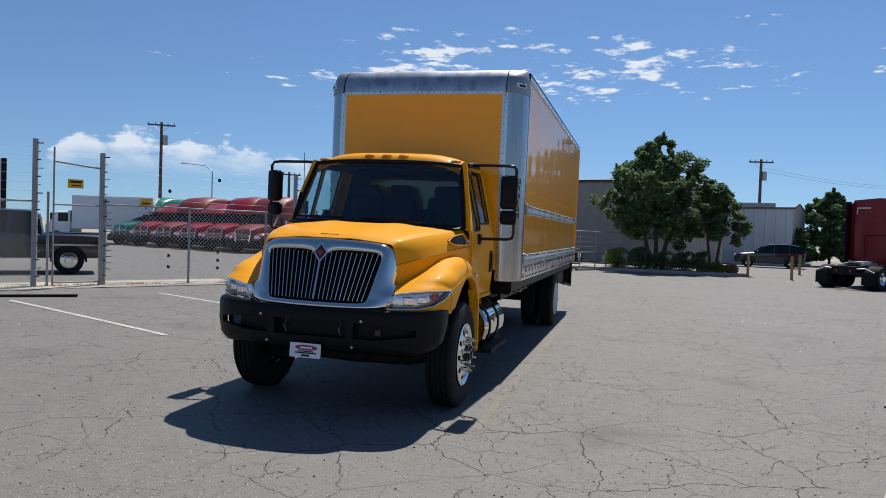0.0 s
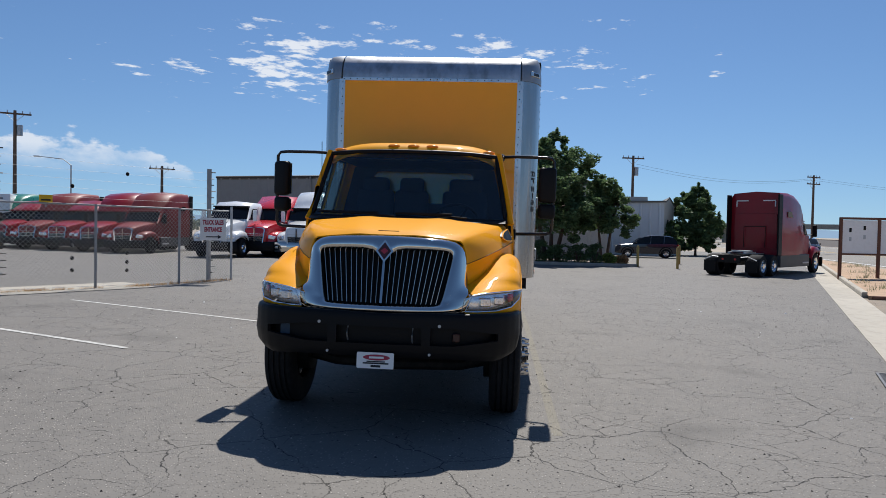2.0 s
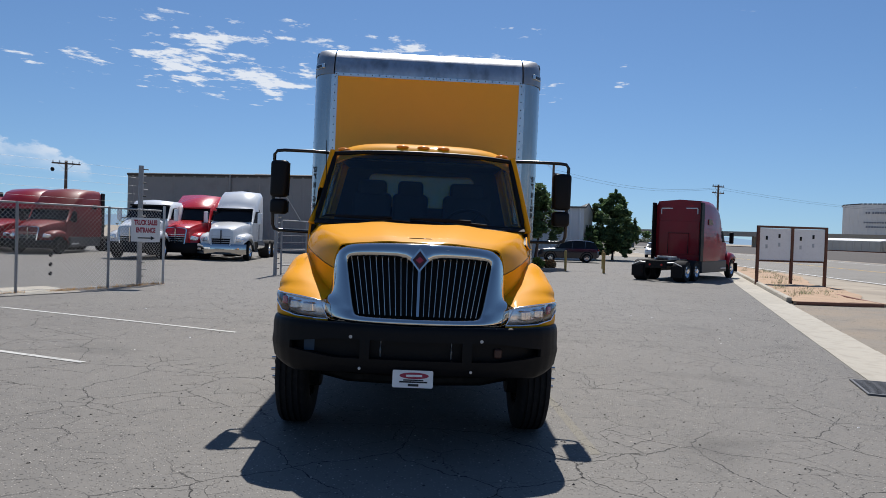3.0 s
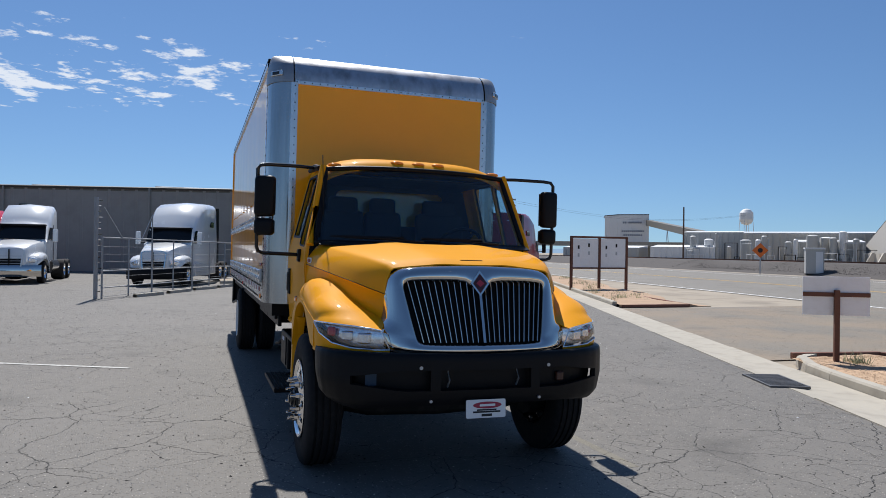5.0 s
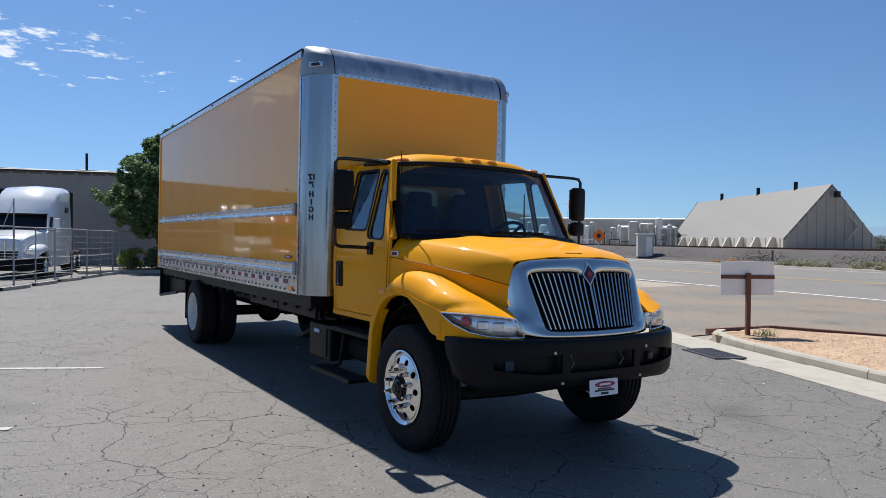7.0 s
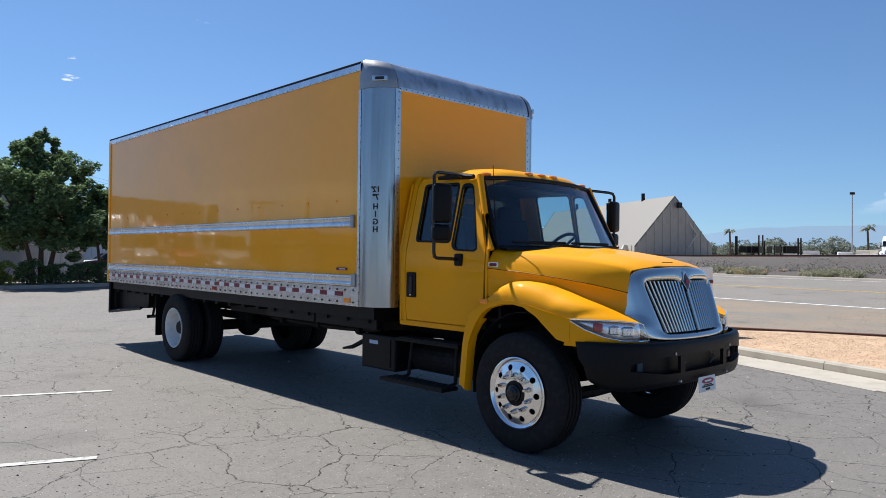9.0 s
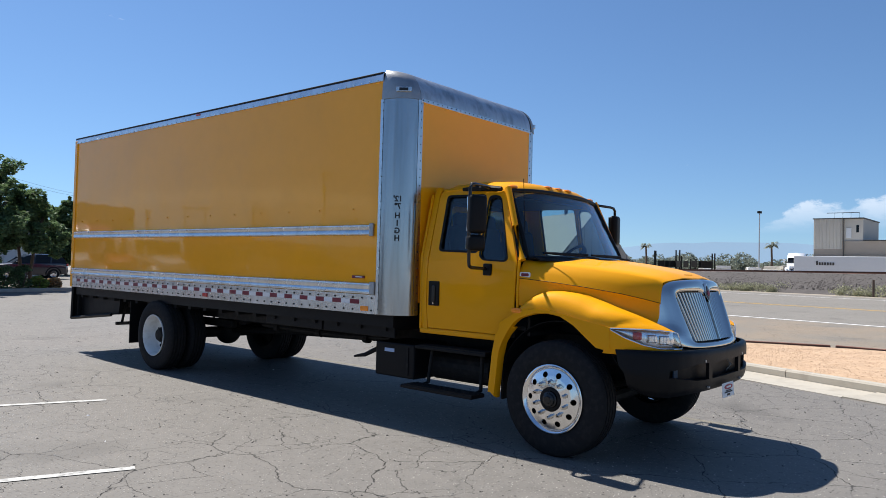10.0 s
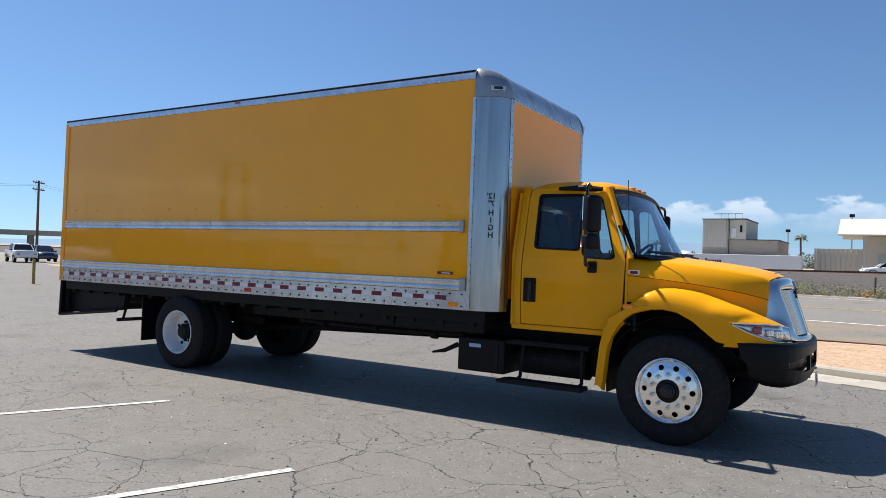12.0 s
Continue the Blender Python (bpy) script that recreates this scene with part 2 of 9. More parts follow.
def pane_mat(name, color, clear):
    """Thin tinted pane: part see-through, part mirror-like."""
    ma = bpy.data.materials.new(name)
    ma.use_nodes = True
    nt = ma.node_tree
    nt.nodes.clear()
    tr = nt.nodes.new("ShaderNodeBsdfTransparent")
    tr.inputs[0].default_value = (*color, 1)
    gl = nt.nodes.new("ShaderNodeBsdfGlossy")
    gl.inputs["Roughness"].default_value = 0.03
    gl.inputs[0].default_value = (0.9, 0.95, 1, 1)
    lw = nt.nodes.new("ShaderNodeLayerWeight")
    lw.inputs[0].default_value = 0.5
    pw = nt.nodes.new("ShaderNodeMath")
    pw.operation = "POWER"
    nt.links.new(lw.outputs["Facing"], pw.inputs[0])
    pw.inputs[1].default_value = 4.0
    fr = nt.nodes.new("ShaderNodeMath")
    fr.operation = "MULTIPLY_ADD"
    nt.links.new(pw.outputs[0], fr.inputs[0])
    fr.inputs[1].default_value, fr.inputs[2].default_value = 0.8, 0.035
    mx = nt.nodes.new("ShaderNodeMixShader")
    nt.links.new(fr.outputs[0], mx.inputs[0])
    nt.links.new(tr.outputs[0], mx.inputs[1])
    nt.links.new(gl.outputs[0], mx.inputs[2])
    out = nt.nodes.new("ShaderNodeOutputMaterial")
    nt.links.new(mx.outputs[0], out.inputs[0])
    return ma


YELLOW = mat("yellow paint", (0.82, 0.345, 0.003), 0.55, var=0.03, scale=0.8, fine=9.0, coat=0.28, spec=0.06, dirt=(0.55, 0.30, 0.04), dirt_amount=0.10)
YELLOW_PANEL = mat("yellow panel", (0.98, 0.40, 0.003), 0.40, var=0.05, scale=0.5, fine=6.0, coat=0.70, spec=0.12, dirt=(0.50, 0.24, 0.03), dirt_amount=0.10)
ALU = mat("weathered aluminium", (0.56, 0.58, 0.60), 0.27, metal=0.97, var=0.22, scale=2.2, fine=14.0, bump=0.05, dirt=(0.30, 0.29, 0.28), dirt_amount=0.35, stretch=(1, 1, 0.35))
BOW = mat("oxidised mottled aluminium", (0.46, 0.465, 0.47), 0.38, metal=0.92, var=0.4, scale=3.5, fine=22.0, bump=0.08, dirt=(0.17, 0.165, 0.16), dirt_amount=0.6, stretch=(1, 1, 0.5))
POST = mat("brushed post aluminium", (0.35, 0.36, 0.37), 0.20, metal=0.97, var=0.35, scale=7.0, fine=40.0, bump=0.04, dirt=(0.26, 0.25, 0.24), dirt_amount=0.4, stretch=(1, 1, 0.06))
CAST = mat("dull cast corner", (0.34, 0.345, 0.35), 0.48, metal=0.9, var=0.2, scale=9, fine=40, bump=0.08)
CHROME = mat("chrome", (0.66, 0.63, 0.59), 0.05, metal=1.0, var=0.03, scale=3, rough_var=0.03)
POLISHED = mat("polished wheel", (0.80, 0.80, 0.80), 0.16, metal=1.0, var=0.08, scale=20, fine=90, rough_var=0.06)
WHITE_STEEL = mat("white painted steel", (0.72, 0.73, 0.72), 0.4, var=0.08, scale=4, dirt=(0.35, 0.32, 0.28), dirt_amount=0.4)
BLACK = mat("black plastic", (0.007, 0.007, 0.008), 0.45, spec=0.18, var=0.15, scale=6, fine=120, bump=0.12)
BLACK_GLOSS = mat("black gloss", (0.012, 0.012, 0.013), 0.22, var=0.1, scale=6)
STEEL_DARK = mat("dark chassis steel", (0.009, 0.0087, 0.0087), 0.65, spec=0.25, var=0.25, scale=5, dirt=(0.045, 0.038, 0.032), dirt_amount=0.4)
RUBBER = mat("tyre rubber", (0.013, 0.013, 0.014), 0.8, spec=0.2, var=0.2, scale=8, fine=80, bump=0.1, dirt=(0.05, 0.045, 0.04), dirt_amount=0.3)
SEAT = mat("dark seat cloth", (0.022, 0.023, 0.027), 0.85, var=0.2, scale=8, fine=200, bump=0.1)
DASH = mat("dark dash plastic", (0.014, 0.0145, 0.017), 0.6, var=0.15, scale=8)
AMBER = mat("amber lens", (0.95, 0.28, 0.015), 0.15, var=0.1, scale=30, coat=0.5)
RED_LENS = mat("red lens", (0.45, 0.02, 0.02), 0.2, var=0.1, scale=30, coat=0.5)
RED_TAPE = mat("red reflective tape", (0.17, 0.012, 0.026), 0.4, var=0.1, scale=40)
WHITE_TAPE = mat("white reflective tape", (0.75, 0.75, 0.75), 0.35, var=0.08, scale=40)
LENS = pane_mat("lamp lens", (0.95, 0.96, 0.97), 0.85)
WINDSHIELD = pane_mat("windscreen pane", (0.80, 0.88, 0.90), 0.5)
DOOR_GLASS = pane_mat("door pane", (0.78, 0.86, 0.88), 0.5)
ASPHALT = asphalt_mat("old asphalt", (0.142, 0.1325, 0.119), pale=0.9)
ROAD_ASPHALT = asphalt_mat("road asphalt", (0.185, 0.170, 0.146), cracks=0.4, pale=0.3)
DRIVE_ASPHALT = asphalt_mat("dusty driveway asphalt", (0.172, 0.156, 0.130), cracks=0.5, pale=0.5, dust=(0.27, 0.215, 0.155))
CONCRETE = mat("pale concrete", (0.35, 0.32, 0.265), 0.85, var=0.16, scale=1.2, fine=60, bump=0.15, per_piece=0.12, dirt=(0.26, 0.23, 0.19), dirt_amount=0.6)
LINE_PAINT = mat("worn white line paint", (0.46, 0.455, 0.43), 0.8, var=0.25, scale=6, fine=90, spec=0.2, dirt=(0.16, 0.155, 0.145), dirt_amount=0.9)
ROAD_WHITE = mat("white highway line paint", (0.74, 0.73, 0.70), 0.7, var=0.12, scale=3, dirt=(0.4, 0.38, 0.35), dirt_amount=0.35)
YELLOW_LINE = mat("worn yellow line paint", (0.60, 0.38, 0.09), 0.75, var=0.2, scale=6, dirt=(0.2, 0.18, 0.15), dirt_amount=0.6)
DIRT = mat("dry sandy dirt", (0.295, 0.252, 0.196), 0.95, var=0.34, scale=0.22, fine=12, bump=0.4, dirt=(0.175, 0.148, 0.115), dirt_amount=0.75)
BED_GRAVEL = mat("tan bed gravel", (0.42, 0.29, 0.185), 0.9, var=0.3, scale=2, fine=70, bump=0.8, dirt=(0.30, 0.18, 0.10), dirt_amount=0.5)
TIMBER = mat("red-brown edging timber", (0.17, 0.08, 0.055), 0.8, var=0.3, scale=6, bump=0.3)
BALLAST = mat("grey track ballast", (0.068, 0.060, 0.055), 0.95, var=0.5, scale=3, fine=14, bump=1.0)
GALV = mat("galvanised steel", (0.45, 0.46, 0.47), 0.5, metal=0.8, var=0.15, scale=6, dirt=(0.25, 0.23, 0.2), dirt_amount=0.3)
RUST = mat("rusty brown steel", (0.12, 0.05, 0.03), 0.7, var=0.3, scale=8, bump=0.2)
WOOD_POLE = mat("weathered pole wood", (0.13, 0.085, 0.06), 0.9, var=0.3, scale=3, fine=50, bump=0.4, stretch=(1, 1, 0.15))
WHITE_PAINT = mat("white vehicle paint", (0.78, 0.79, 0.79), 0.25, var=0.04, scale=1.5, coat=0.7)
SIGN_WHITE = mat("sign white", (0.82, 0.82, 0.81), 0.55, var=0.04, scale=3, dirt=(0.6, 0.57, 0.52), dirt_amount=0.2)
SIGN_RED = mat("sign red letters", (0.35, 0.03, 0.06), 0.5)
SIGN_YELLOW = mat("sign yellow", (0.80, 0.47, 0.02), 0.45)
INK = mat("black lettering", (0.02, 0.02, 0.022), 0.6)
RED_PAINT = mat("red vehicle paint", (0.23, 0.007, 0.016), 0.35, spec=0.2, var=0.08, scale=1.2, coat=0.3, dirt=(0.17, 0.03, 0.03), dirt_amount=0.25)
RED_FADED = mat("faded red vehicle paint", (0.17, 0.022, 0.022), 0.5, spec=0.2, var=0.12, scale=1.2, coat=0.1, dirt=(0.19, 0.08, 0.07), dirt_amount=0.4)
GREEN_PAINT = mat("green vehicle paint", (0.01, 0.17, 0.11), 0.3, var=0.06, scale=1.2, coat=0.6)
NAVY_PAINT = mat("dark blue vehicle paint", (0.007, 0.010, 0.024), 0.22, var=0.06, scale=1.2, coat=0.9)
DARK_GLASS = mat("dark vehicle glass", (0.010, 0.012, 0.015), 0.06, var=0.05, rough_var=0.02, spec=0.3)
WALL_TAUPE = mat("taupe metal siding", (0.32, 0.298, 0.268), 0.6, var=0.08, scale=0.4, fine=6, dirt=(0.2, 0.18, 0.15), dirt_amount=0.3)
WALL_GREY = mat("pale grey metal siding", (0.42, 0.42, 0.40), 0.55, var=0.06, scale=0.4, fine=6)
WALL_CREAM = mat("cream wall", (0.55, 0.51, 0.44), 0.7, var=0.07, scale=0.5, fine=8)
WALL_TAN = mat("tan block wall", (0.36, 0.30, 0.24), 0.8, var=0.1, scale=0.5, fine=8)
WALL_WHITE = mat("white industrial cladding", (0.70, 0.70, 0.69), 0.5, var=0.06, scale=0.3, fine=5)
ROOF_DARK = mat("dark roof edge", (0.06, 0.055, 0.05), 0.6, var=0.1)
ROOF_TAUPE = mat("taupe roof sheet", (0.158, 0.144, 0.122), 0.55, var=0.08, scale=0.2)
BARK = mat("grey-brown bark", (0.10, 0.07, 0.05), 0.9, var=0.3, scale=8, fine=40, bump=0.6)


def leaf_mat(name, color, var=0.4, scale=1.0):
    """Leaves that let part of the light through, varied from clump to clump and leaf to leaf."""
    ma = mat(name, color, 0.6, var=var, scale=scale, fine=9.0, spec=0.2)
    nt = ma.node_tree
    b = nt.nodes["Principled BSDF"]
    col = b.inputs["Base Color"].links[0].from_socket
    geo = nt.nodes.new("ShaderNodeNewGeometry")
    vary = nt.nodes.new("ShaderNodeMapRange")
    vary.inputs[3].default_value, vary.inputs[4].default_value = 0.6, 1.5
    nt.links.new(geo.outputs["Random Per Island"], vary.inputs[0])
    sc = nt.nodes.new("ShaderNodeVectorMath")
    sc.operation = "SCALE"
    nt.links.new(col, sc.inputs[0])
    nt.links.new(vary.outputs[0], sc.inputs["Scale"])
    nt.links.new(sc.outputs[0], b.inputs["Base Color"])
    tr = nt.nodes.new("ShaderNodeBsdfTranslucent")
    nt.links.new(sc.outputs[0], tr.inputs[0])
    mx = nt.nodes.new("ShaderNodeMixShader")
    mx.inputs[0].default_value = 0.42
    nt.links.new(b.outputs[0], mx.inputs[1])
    nt.links.new(tr.outputs[0], mx.inputs[2])
    out = [n for n in nt.nodes if n.type == "OUTPUT_MATERIAL"][0]
    nt.links.new(mx.outputs[0], out.inputs[0])
    return ma


LEAF = leaf_mat("dark green leaves", (0.10, 0.15, 0.064))
LEAF_LIGHT = leaf_mat("light green shrub leaves", (0.20, 0.24, 0.055))
WEED = leaf_mat("dry green weeds", (0.235, 0.235, 0.15))
WEED_DRY = leaf_mat("dry tan weeds", (0.38, 0.24, 0.12))
# leaf green greyed and lightened to stand for haze over the distance
FAR_TREE = leaf_mat("far foliage paled by haze", (0.165, 0.185, 0.150), scale=0.3)
# distance haze is put into the mountain's blue base colour
MOUNTAIN = mat("far mountain in haze blue", (0.225, 0.32, 0.415), 1.0, var=0.05, scale=0.002, spec=0.0)


# ---- mesh helpers ----
def part(name, bm, material, parent=None, label="", smooth=None):
    """Link a bmesh as one mesh object, under a thing or a part where one is given."""
    bmesh.ops.recalc_face_normals(bm, faces=bm.faces)
    if smooth:
        for f in bm.faces:
            f.smooth = True
        for e in bm.edges:
            if len(e.link_faces) == 2 and e.calc_face_angle(0) > radians(smooth):
                e.smooth = False
    me = bpy.data.meshes.new(name)
    bm.to_mesh(me)
    bm.free()
    me.materials.append(material)
    ob = new(name, me)
    ob.parent = parent
    if label:
        ob["label"] = label
    return ob


def thing(name, label, category, group="", kind="", m=None):
    ob = tagged(new(name), label, category, group, kind)
    ob.empty_display_size = 0.2
    if m is not None:
        ob.matrix_world = m
    return ob


def box(bm, lo, hi, bevel=0.0, seg=2):
    c = [(a + b) / 2 for a, b in zip(lo, hi)]
    s = [abs(b - a) for a, b in zip(lo, hi)]
    r = bmesh.ops.create_cube(bm, size=1.0, matrix=Matrix.Translation(c) @ Matrix.Diagonal((*s, 1)))
    if bevel:
        es = list({e for v in r["verts"] for e in v.link_edges})
        bmesh.ops.bevel(bm, geom=es, offset=min(bevel, min(s) * 0.45), segments=seg, affect="EDGES", profile=0.5)
    return bm


def bx(lo, hi, bevel=0.0, seg=2):
    return box(bmesh.new(), lo, hi, bevel, seg)


def cyl(bm, p0, p1, r0, r1=None, n=16, caps=True):
    p0, p1 = Vector(p0), Vector(p1)
    d = p1 - p0
    m = Matrix.Translation((p0 + p1) / 2) @ d.to_track_quat("Z", "Y").to_matrix().to_4x4()
    bmesh.ops.create_cone(bm, cap_ends=caps, segments=n, radius1=r0, radius2=r0 if r1 is None else r1, depth=d.length, matrix=m)
    return bm


def tube(bm, pts, r, n=8):
    """A round bar along a line of points."""
    pts = [Vector(p) for p in pts]
    rings = []
    up = Vector((0.13, 0.37, 0.92))
    for i, p in enumerate(pts):
        a, b = pts[max(0, i - 1)], pts[min(len(pts) - 1, i + 1)]
        d = (b - a).normalized()
        u = d.cross(up)
        if u.length < 0.05:
            u = d.cross(Vector((1, 0, 0)))
        u.normalize()
        w = d.cross(u)
        rr = r[i] if isinstance(r, (list, tuple)) else r
        rings.append([bm.verts.new(p + (u * math.cos(k * math.tau / n) + w * math.sin(k * math.tau / n)) * rr) for k in range(n)])
    for a, b in zip(rings, rings[1:]):
        for k in range(n):
            bm.faces.new((a[k], a[(k + 1) % n], b[(k + 1) % n], b[k]))
    bm.faces.new(rings[0])
    bm.faces.new(rings[-1])
    return bm


def lathe(bm, profile, n=48, m=None):
    """Turn a profile of (radius, along x) round the x axis."""
    m = m or Matrix()
    rings = []
    for r, x in profile:
        if r < 1e-5:
            rings.append([bm.verts.new(m @ Vector((x, 0, 0)))])
        else:
            rings.append([bm.verts.new(m @ Vector((x, r * math.cos(k * math.tau / n), r * math.sin(k * math.tau / n)))) for k in range(n)])
    for a, b in zip(rings, rings[1:]):
        for k in range(n):
            q = [a[k % len(a)], a[(k + 1) % len(a)], b[(k + 1) % len(b)], b[k % len(b)]]
            q = list(dict.fromkeys(q))
            if len(q) > 2:
                bm.faces.new(q)
    return bm


def skin(bm, rows, close=False):
    """A surface through rows of points."""
    vs = [[bm.verts.new(p) for p in row] for row in rows]
    for a, b in zip(vs, vs[1:]):
        n = len(a)
        for k in range(n if close else n - 1):
            bm.faces.new((a[k], a[(k + 1) % n], b[(k + 1) % n], b[k]))
    return vs


def thicken(bm, t):
    """Give an open sheet a thickness."""
    bmesh.ops.recalc_face_normals(bm, faces=bm.faces)
    bmesh.ops.solidify(bm, geom=list(bm.faces), thickness=t)
    return bm


def plate(outer, holes, place, thick=None):
    """A flat plate with holes: loops of 2D points, put into space by place(u, v, side)."""
    bm = bmesh.new()
    edges = []
    for loop in (outer, *holes):
        vs = [bm.verts.new((u, v, 0)) for u, v in loop]
        edges += [bm.edges.new((a, b)) for a, b in zip(vs, vs[1:] + vs[:1])]
    bmesh.ops.triangle_fill(bm, use_beauty=True, use_dissolve=False, edges=edges)
    if thick is not None:
        r = bmesh.ops.extrude_face_region(bm, geom=list(bm.faces))
        for v in [g for g in r["geom"] if isinstance(g, bmesh.types.BMVert)]:
            v.co.z = 1.0
    for v in bm.verts:
        v.co = Vector(place(v.co.x, v.co.y, v.co.z * (thick or 0)))
    return bm


def circle(cx, cy, r, n=24):
    return [(cx + r * math.cos(k * math.tau / n), cy + r * math.sin(k * math.tau / n)) for k in range(n)]


def round_loop(pts, r, seg=4):
    """A polygon with rounded corners."""
    out = []
    n = len(pts)
    for i in range(n):
        p, a, b = Vector(pts[i]), Vector(pts[i - 1]), Vector(pts[(i + 1) % n])
        da, db = (a - p), (b - p)
        k = min(r, da.length * 0.45, db.length * 0.45)
        s, e = p + da.normalized() * k, p + db.normalized() * k
        for j in range(seg + 1):
            t = j / seg
            out.append(tuple((s * (1 - t) ** 2 + p * 2 * t * (1 - t) + e * t * t)[:]))
    return out


def text_mesh(s, size, m, extrude=0.002, bold=0.0):
    """Lettering as a mesh, centred, its face towards +z of m."""
    cu = bpy.data.curves.new("lettering", "FONT")
    cu.body, cu.size, cu.align_x, cu.align_y, cu.extrude, cu.offset = s, size, "CENTER", "CENTER", extrude, bold
    ob = bpy.data.objects.new("lettering", cu)
    scene.collection.objects.link(ob)
    dg = bpy.context.evaluated_depsgraph_get()
    me = bpy.data.meshes.new_from_object(ob.evaluated_get(dg))
    bm = bmesh.new()
    bm.from_mesh(me)
    bpy.data.objects.remove(ob)
    bpy.data.curves.remove(cu)
    bpy.data.meshes.remove(me)
    bmesh.ops.transform(bm, matrix=m, verts=bm.verts)
    return bm


def lerp(a, b, t):
    return a + (b - a) * t


def curve_at(keys, x):
    """Piecewise smooth value from sorted (x, value) pairs."""
    if x <= keys[0][0]:
        return keys[0][1]
    for (x0, v0), (x1, v1) in zip(keys, keys[1:]):
        if x <= x1:
            return lerp(v0, v1, (x - x0) / (x1 - x0))
    return keys[-1][1]


# ---- ground ----
def soft(v, lim):
    return v / (1 + abs(v / lim) ** 4) ** 0.25


def gh(x, y=0.0):
    """Height of the ground: the lot falls a little towards the gutter and levels out beyond."""
    return -0.01396 * soft(x, 9.0)


def gut_x(y):
    return 5.07 + 0.375 * y


def road_x(y):
    return 20.0 + 0.14 * y


def sheet(name, ys, x_of, cols, dz, material, label, category, kind="structure", wobble=0.0):
    """A sheet over the ground between x_of(y)[0] and x_of(y)[1]."""
    bm = bmesh.new()
    rows = []
    for y in ys:
        a, b = x_of(y)
        row = []
        for k in range(cols + 1):
            x = lerp(a, b, k / cols)
            row.append((x, y, gh(x, y) + dz + (wobble * noise.noise(Vector((x * 0.3, y * 0.3, 3))) if wobble else 0)))
        rows.append(row)
    skin(bm, rows)
    ob = part(name, bm, material, smooth=60)
    return tagged(ob, label, category, kind=kind)


def span(a, b, n):
    return [lerp(a, b, k / n) for k in range(n + 1)]


def ground_sheet():
    bm = bmesh.new()
    steps = [-2600, -1200, -600, -300, -150, -90, *range(-60, 64, 4), 90, 150, 300, 600, 1200, 2600]
    skin(bm, [[(x, y, gh(x, y) - 0.05 + (0.008 * noise.noise(Vector((x * 0.2, y * 0.2, 0))) if abs(x) < 100 and abs(y) < 100 else 0)) for x in steps] for y in steps])
    return tagged(part("ground", bm, DIRT, smooth=60), "dry sandy dirt ground stretching to the horizon", "ground", kind="structure")


ground = ground_sheet()
lot = sheet("parking_lot", span(-45, 75, 60), lambda y: (-75, gut_x(y)), 44, 0.0, ASPHALT, "cracked sun-bleached grey asphalt parking lot", "pavement")
driveway = sheet("driveway", span(4.3, 15.4, 40), lambda y: (gut_x(y) + 0.95, road_x(y) - 0.03), 10, -0.03, DRIVE_ASPHALT, "dusty worn asphalt driveway apron towards the road", "pavement")
shoulder = sheet("shoulder", span(-40, 4.3, 30), lambda y: (10.95, road_x(y) - 0.03), 8, -0.03, DRIVE_ASPHALT, "dusty worn asphalt shoulder beside the highway", "pavement")
road = sheet("road", [-400, -150, -60, -20, 0, 20, 60, 150, 400], lambda y: (road_x(y), road_x(y) + 25.0), 6, -0.036, ROAD_ASPHALT, "grey two-lane asphalt highway with wide shoulders", "road")


def stripe(name, p, q, w, material, label, dz=0.006, n=10):
    p, q = Vector((*p, 0)), Vector((*q, 0))
    d = (q - p).normalized()
    s = Vector((-d.y, d.x, 0)) * w / 2
    bm = bmesh.new()
    rows = []
    for k in range(n + 1):
        c = p.lerp(q, k / n)
        rows.append([(c.x - s.x, c.y - s.y, gh(c.x) + dz), (c.x + s.x, c.y + s.y, gh(c.x) + dz)])
    skin(bm, rows)
    return tagged(part(name, bm, material), label, "road marking", kind="structure")


stripe("parking_line_1", (-9.2, 4.35), (-4.0, 2.2), 0.09, LINE_PAINT, "worn white parking stall line on asphalt")
stripe("parking_line_2", (-8.0, 7.3), (-2.9, 5.12), 0.09, LINE_PAINT, "worn white parking stall line on asphalt")
FAINT = asphalt_mat("almost worn off line on asphalt", (0.162, 0.148, 0.118))
stripe("parking_line_3", (1.47, -0.8), (1.42, 8.4), 0.09, FAINT, "nearly worn off pale parking line on asphalt", dz=0.002)
for i, (off, ma, w) in enumerate(((0.4, ROAD_WHITE, 0.20), (9.8, YELLOW_LINE, 0.16), (10.15, YELLOW_LINE, 0.12), (21.5, ROAD_WHITE, 0.18))):
    stripe(f"road_line_{i + 1}", (road_x(-150) + off, -150), (road_x(200) + off, 200), w, ma,
           "solid white highway edge line" if ma is ROAD_WHITE else "yellow highway centre line", dz=-0.030, n=20)

# concrete gutter of separate slabs, dished in the middle
gutter = tagged(new("gutter"), "pale concrete valley gutter of long slabs along the lot", "gutter", kind="structure")


def slab_mesh(length, width, gap=0.012):
    bm = bmesh.new()
    rows = []
    sec = [(0.0, -0.10), (0.0, 0.0), (0.3, -0.022), (0.55, -0.026), (0.8, -0.012), (1.0, 0.004), (1.0, -0.10)]
    for k in range(4):
        y = lerp(gap, length - gap, k / 3)
        rows.append([(u * width, y, z) for u, z in sec])
    vs = skin(bm, rows)
    bm.faces.new(vs[0])
    bm.faces.new(vs[-1])
    bmesh.ops.recalc_face_normals(bm, faces=bm.faces)
    me = bpy.data.meshes.new("slab")
    bm.to_mesh(me)
    bm.free()
    me.materials.append(CONCRETE)
    return me


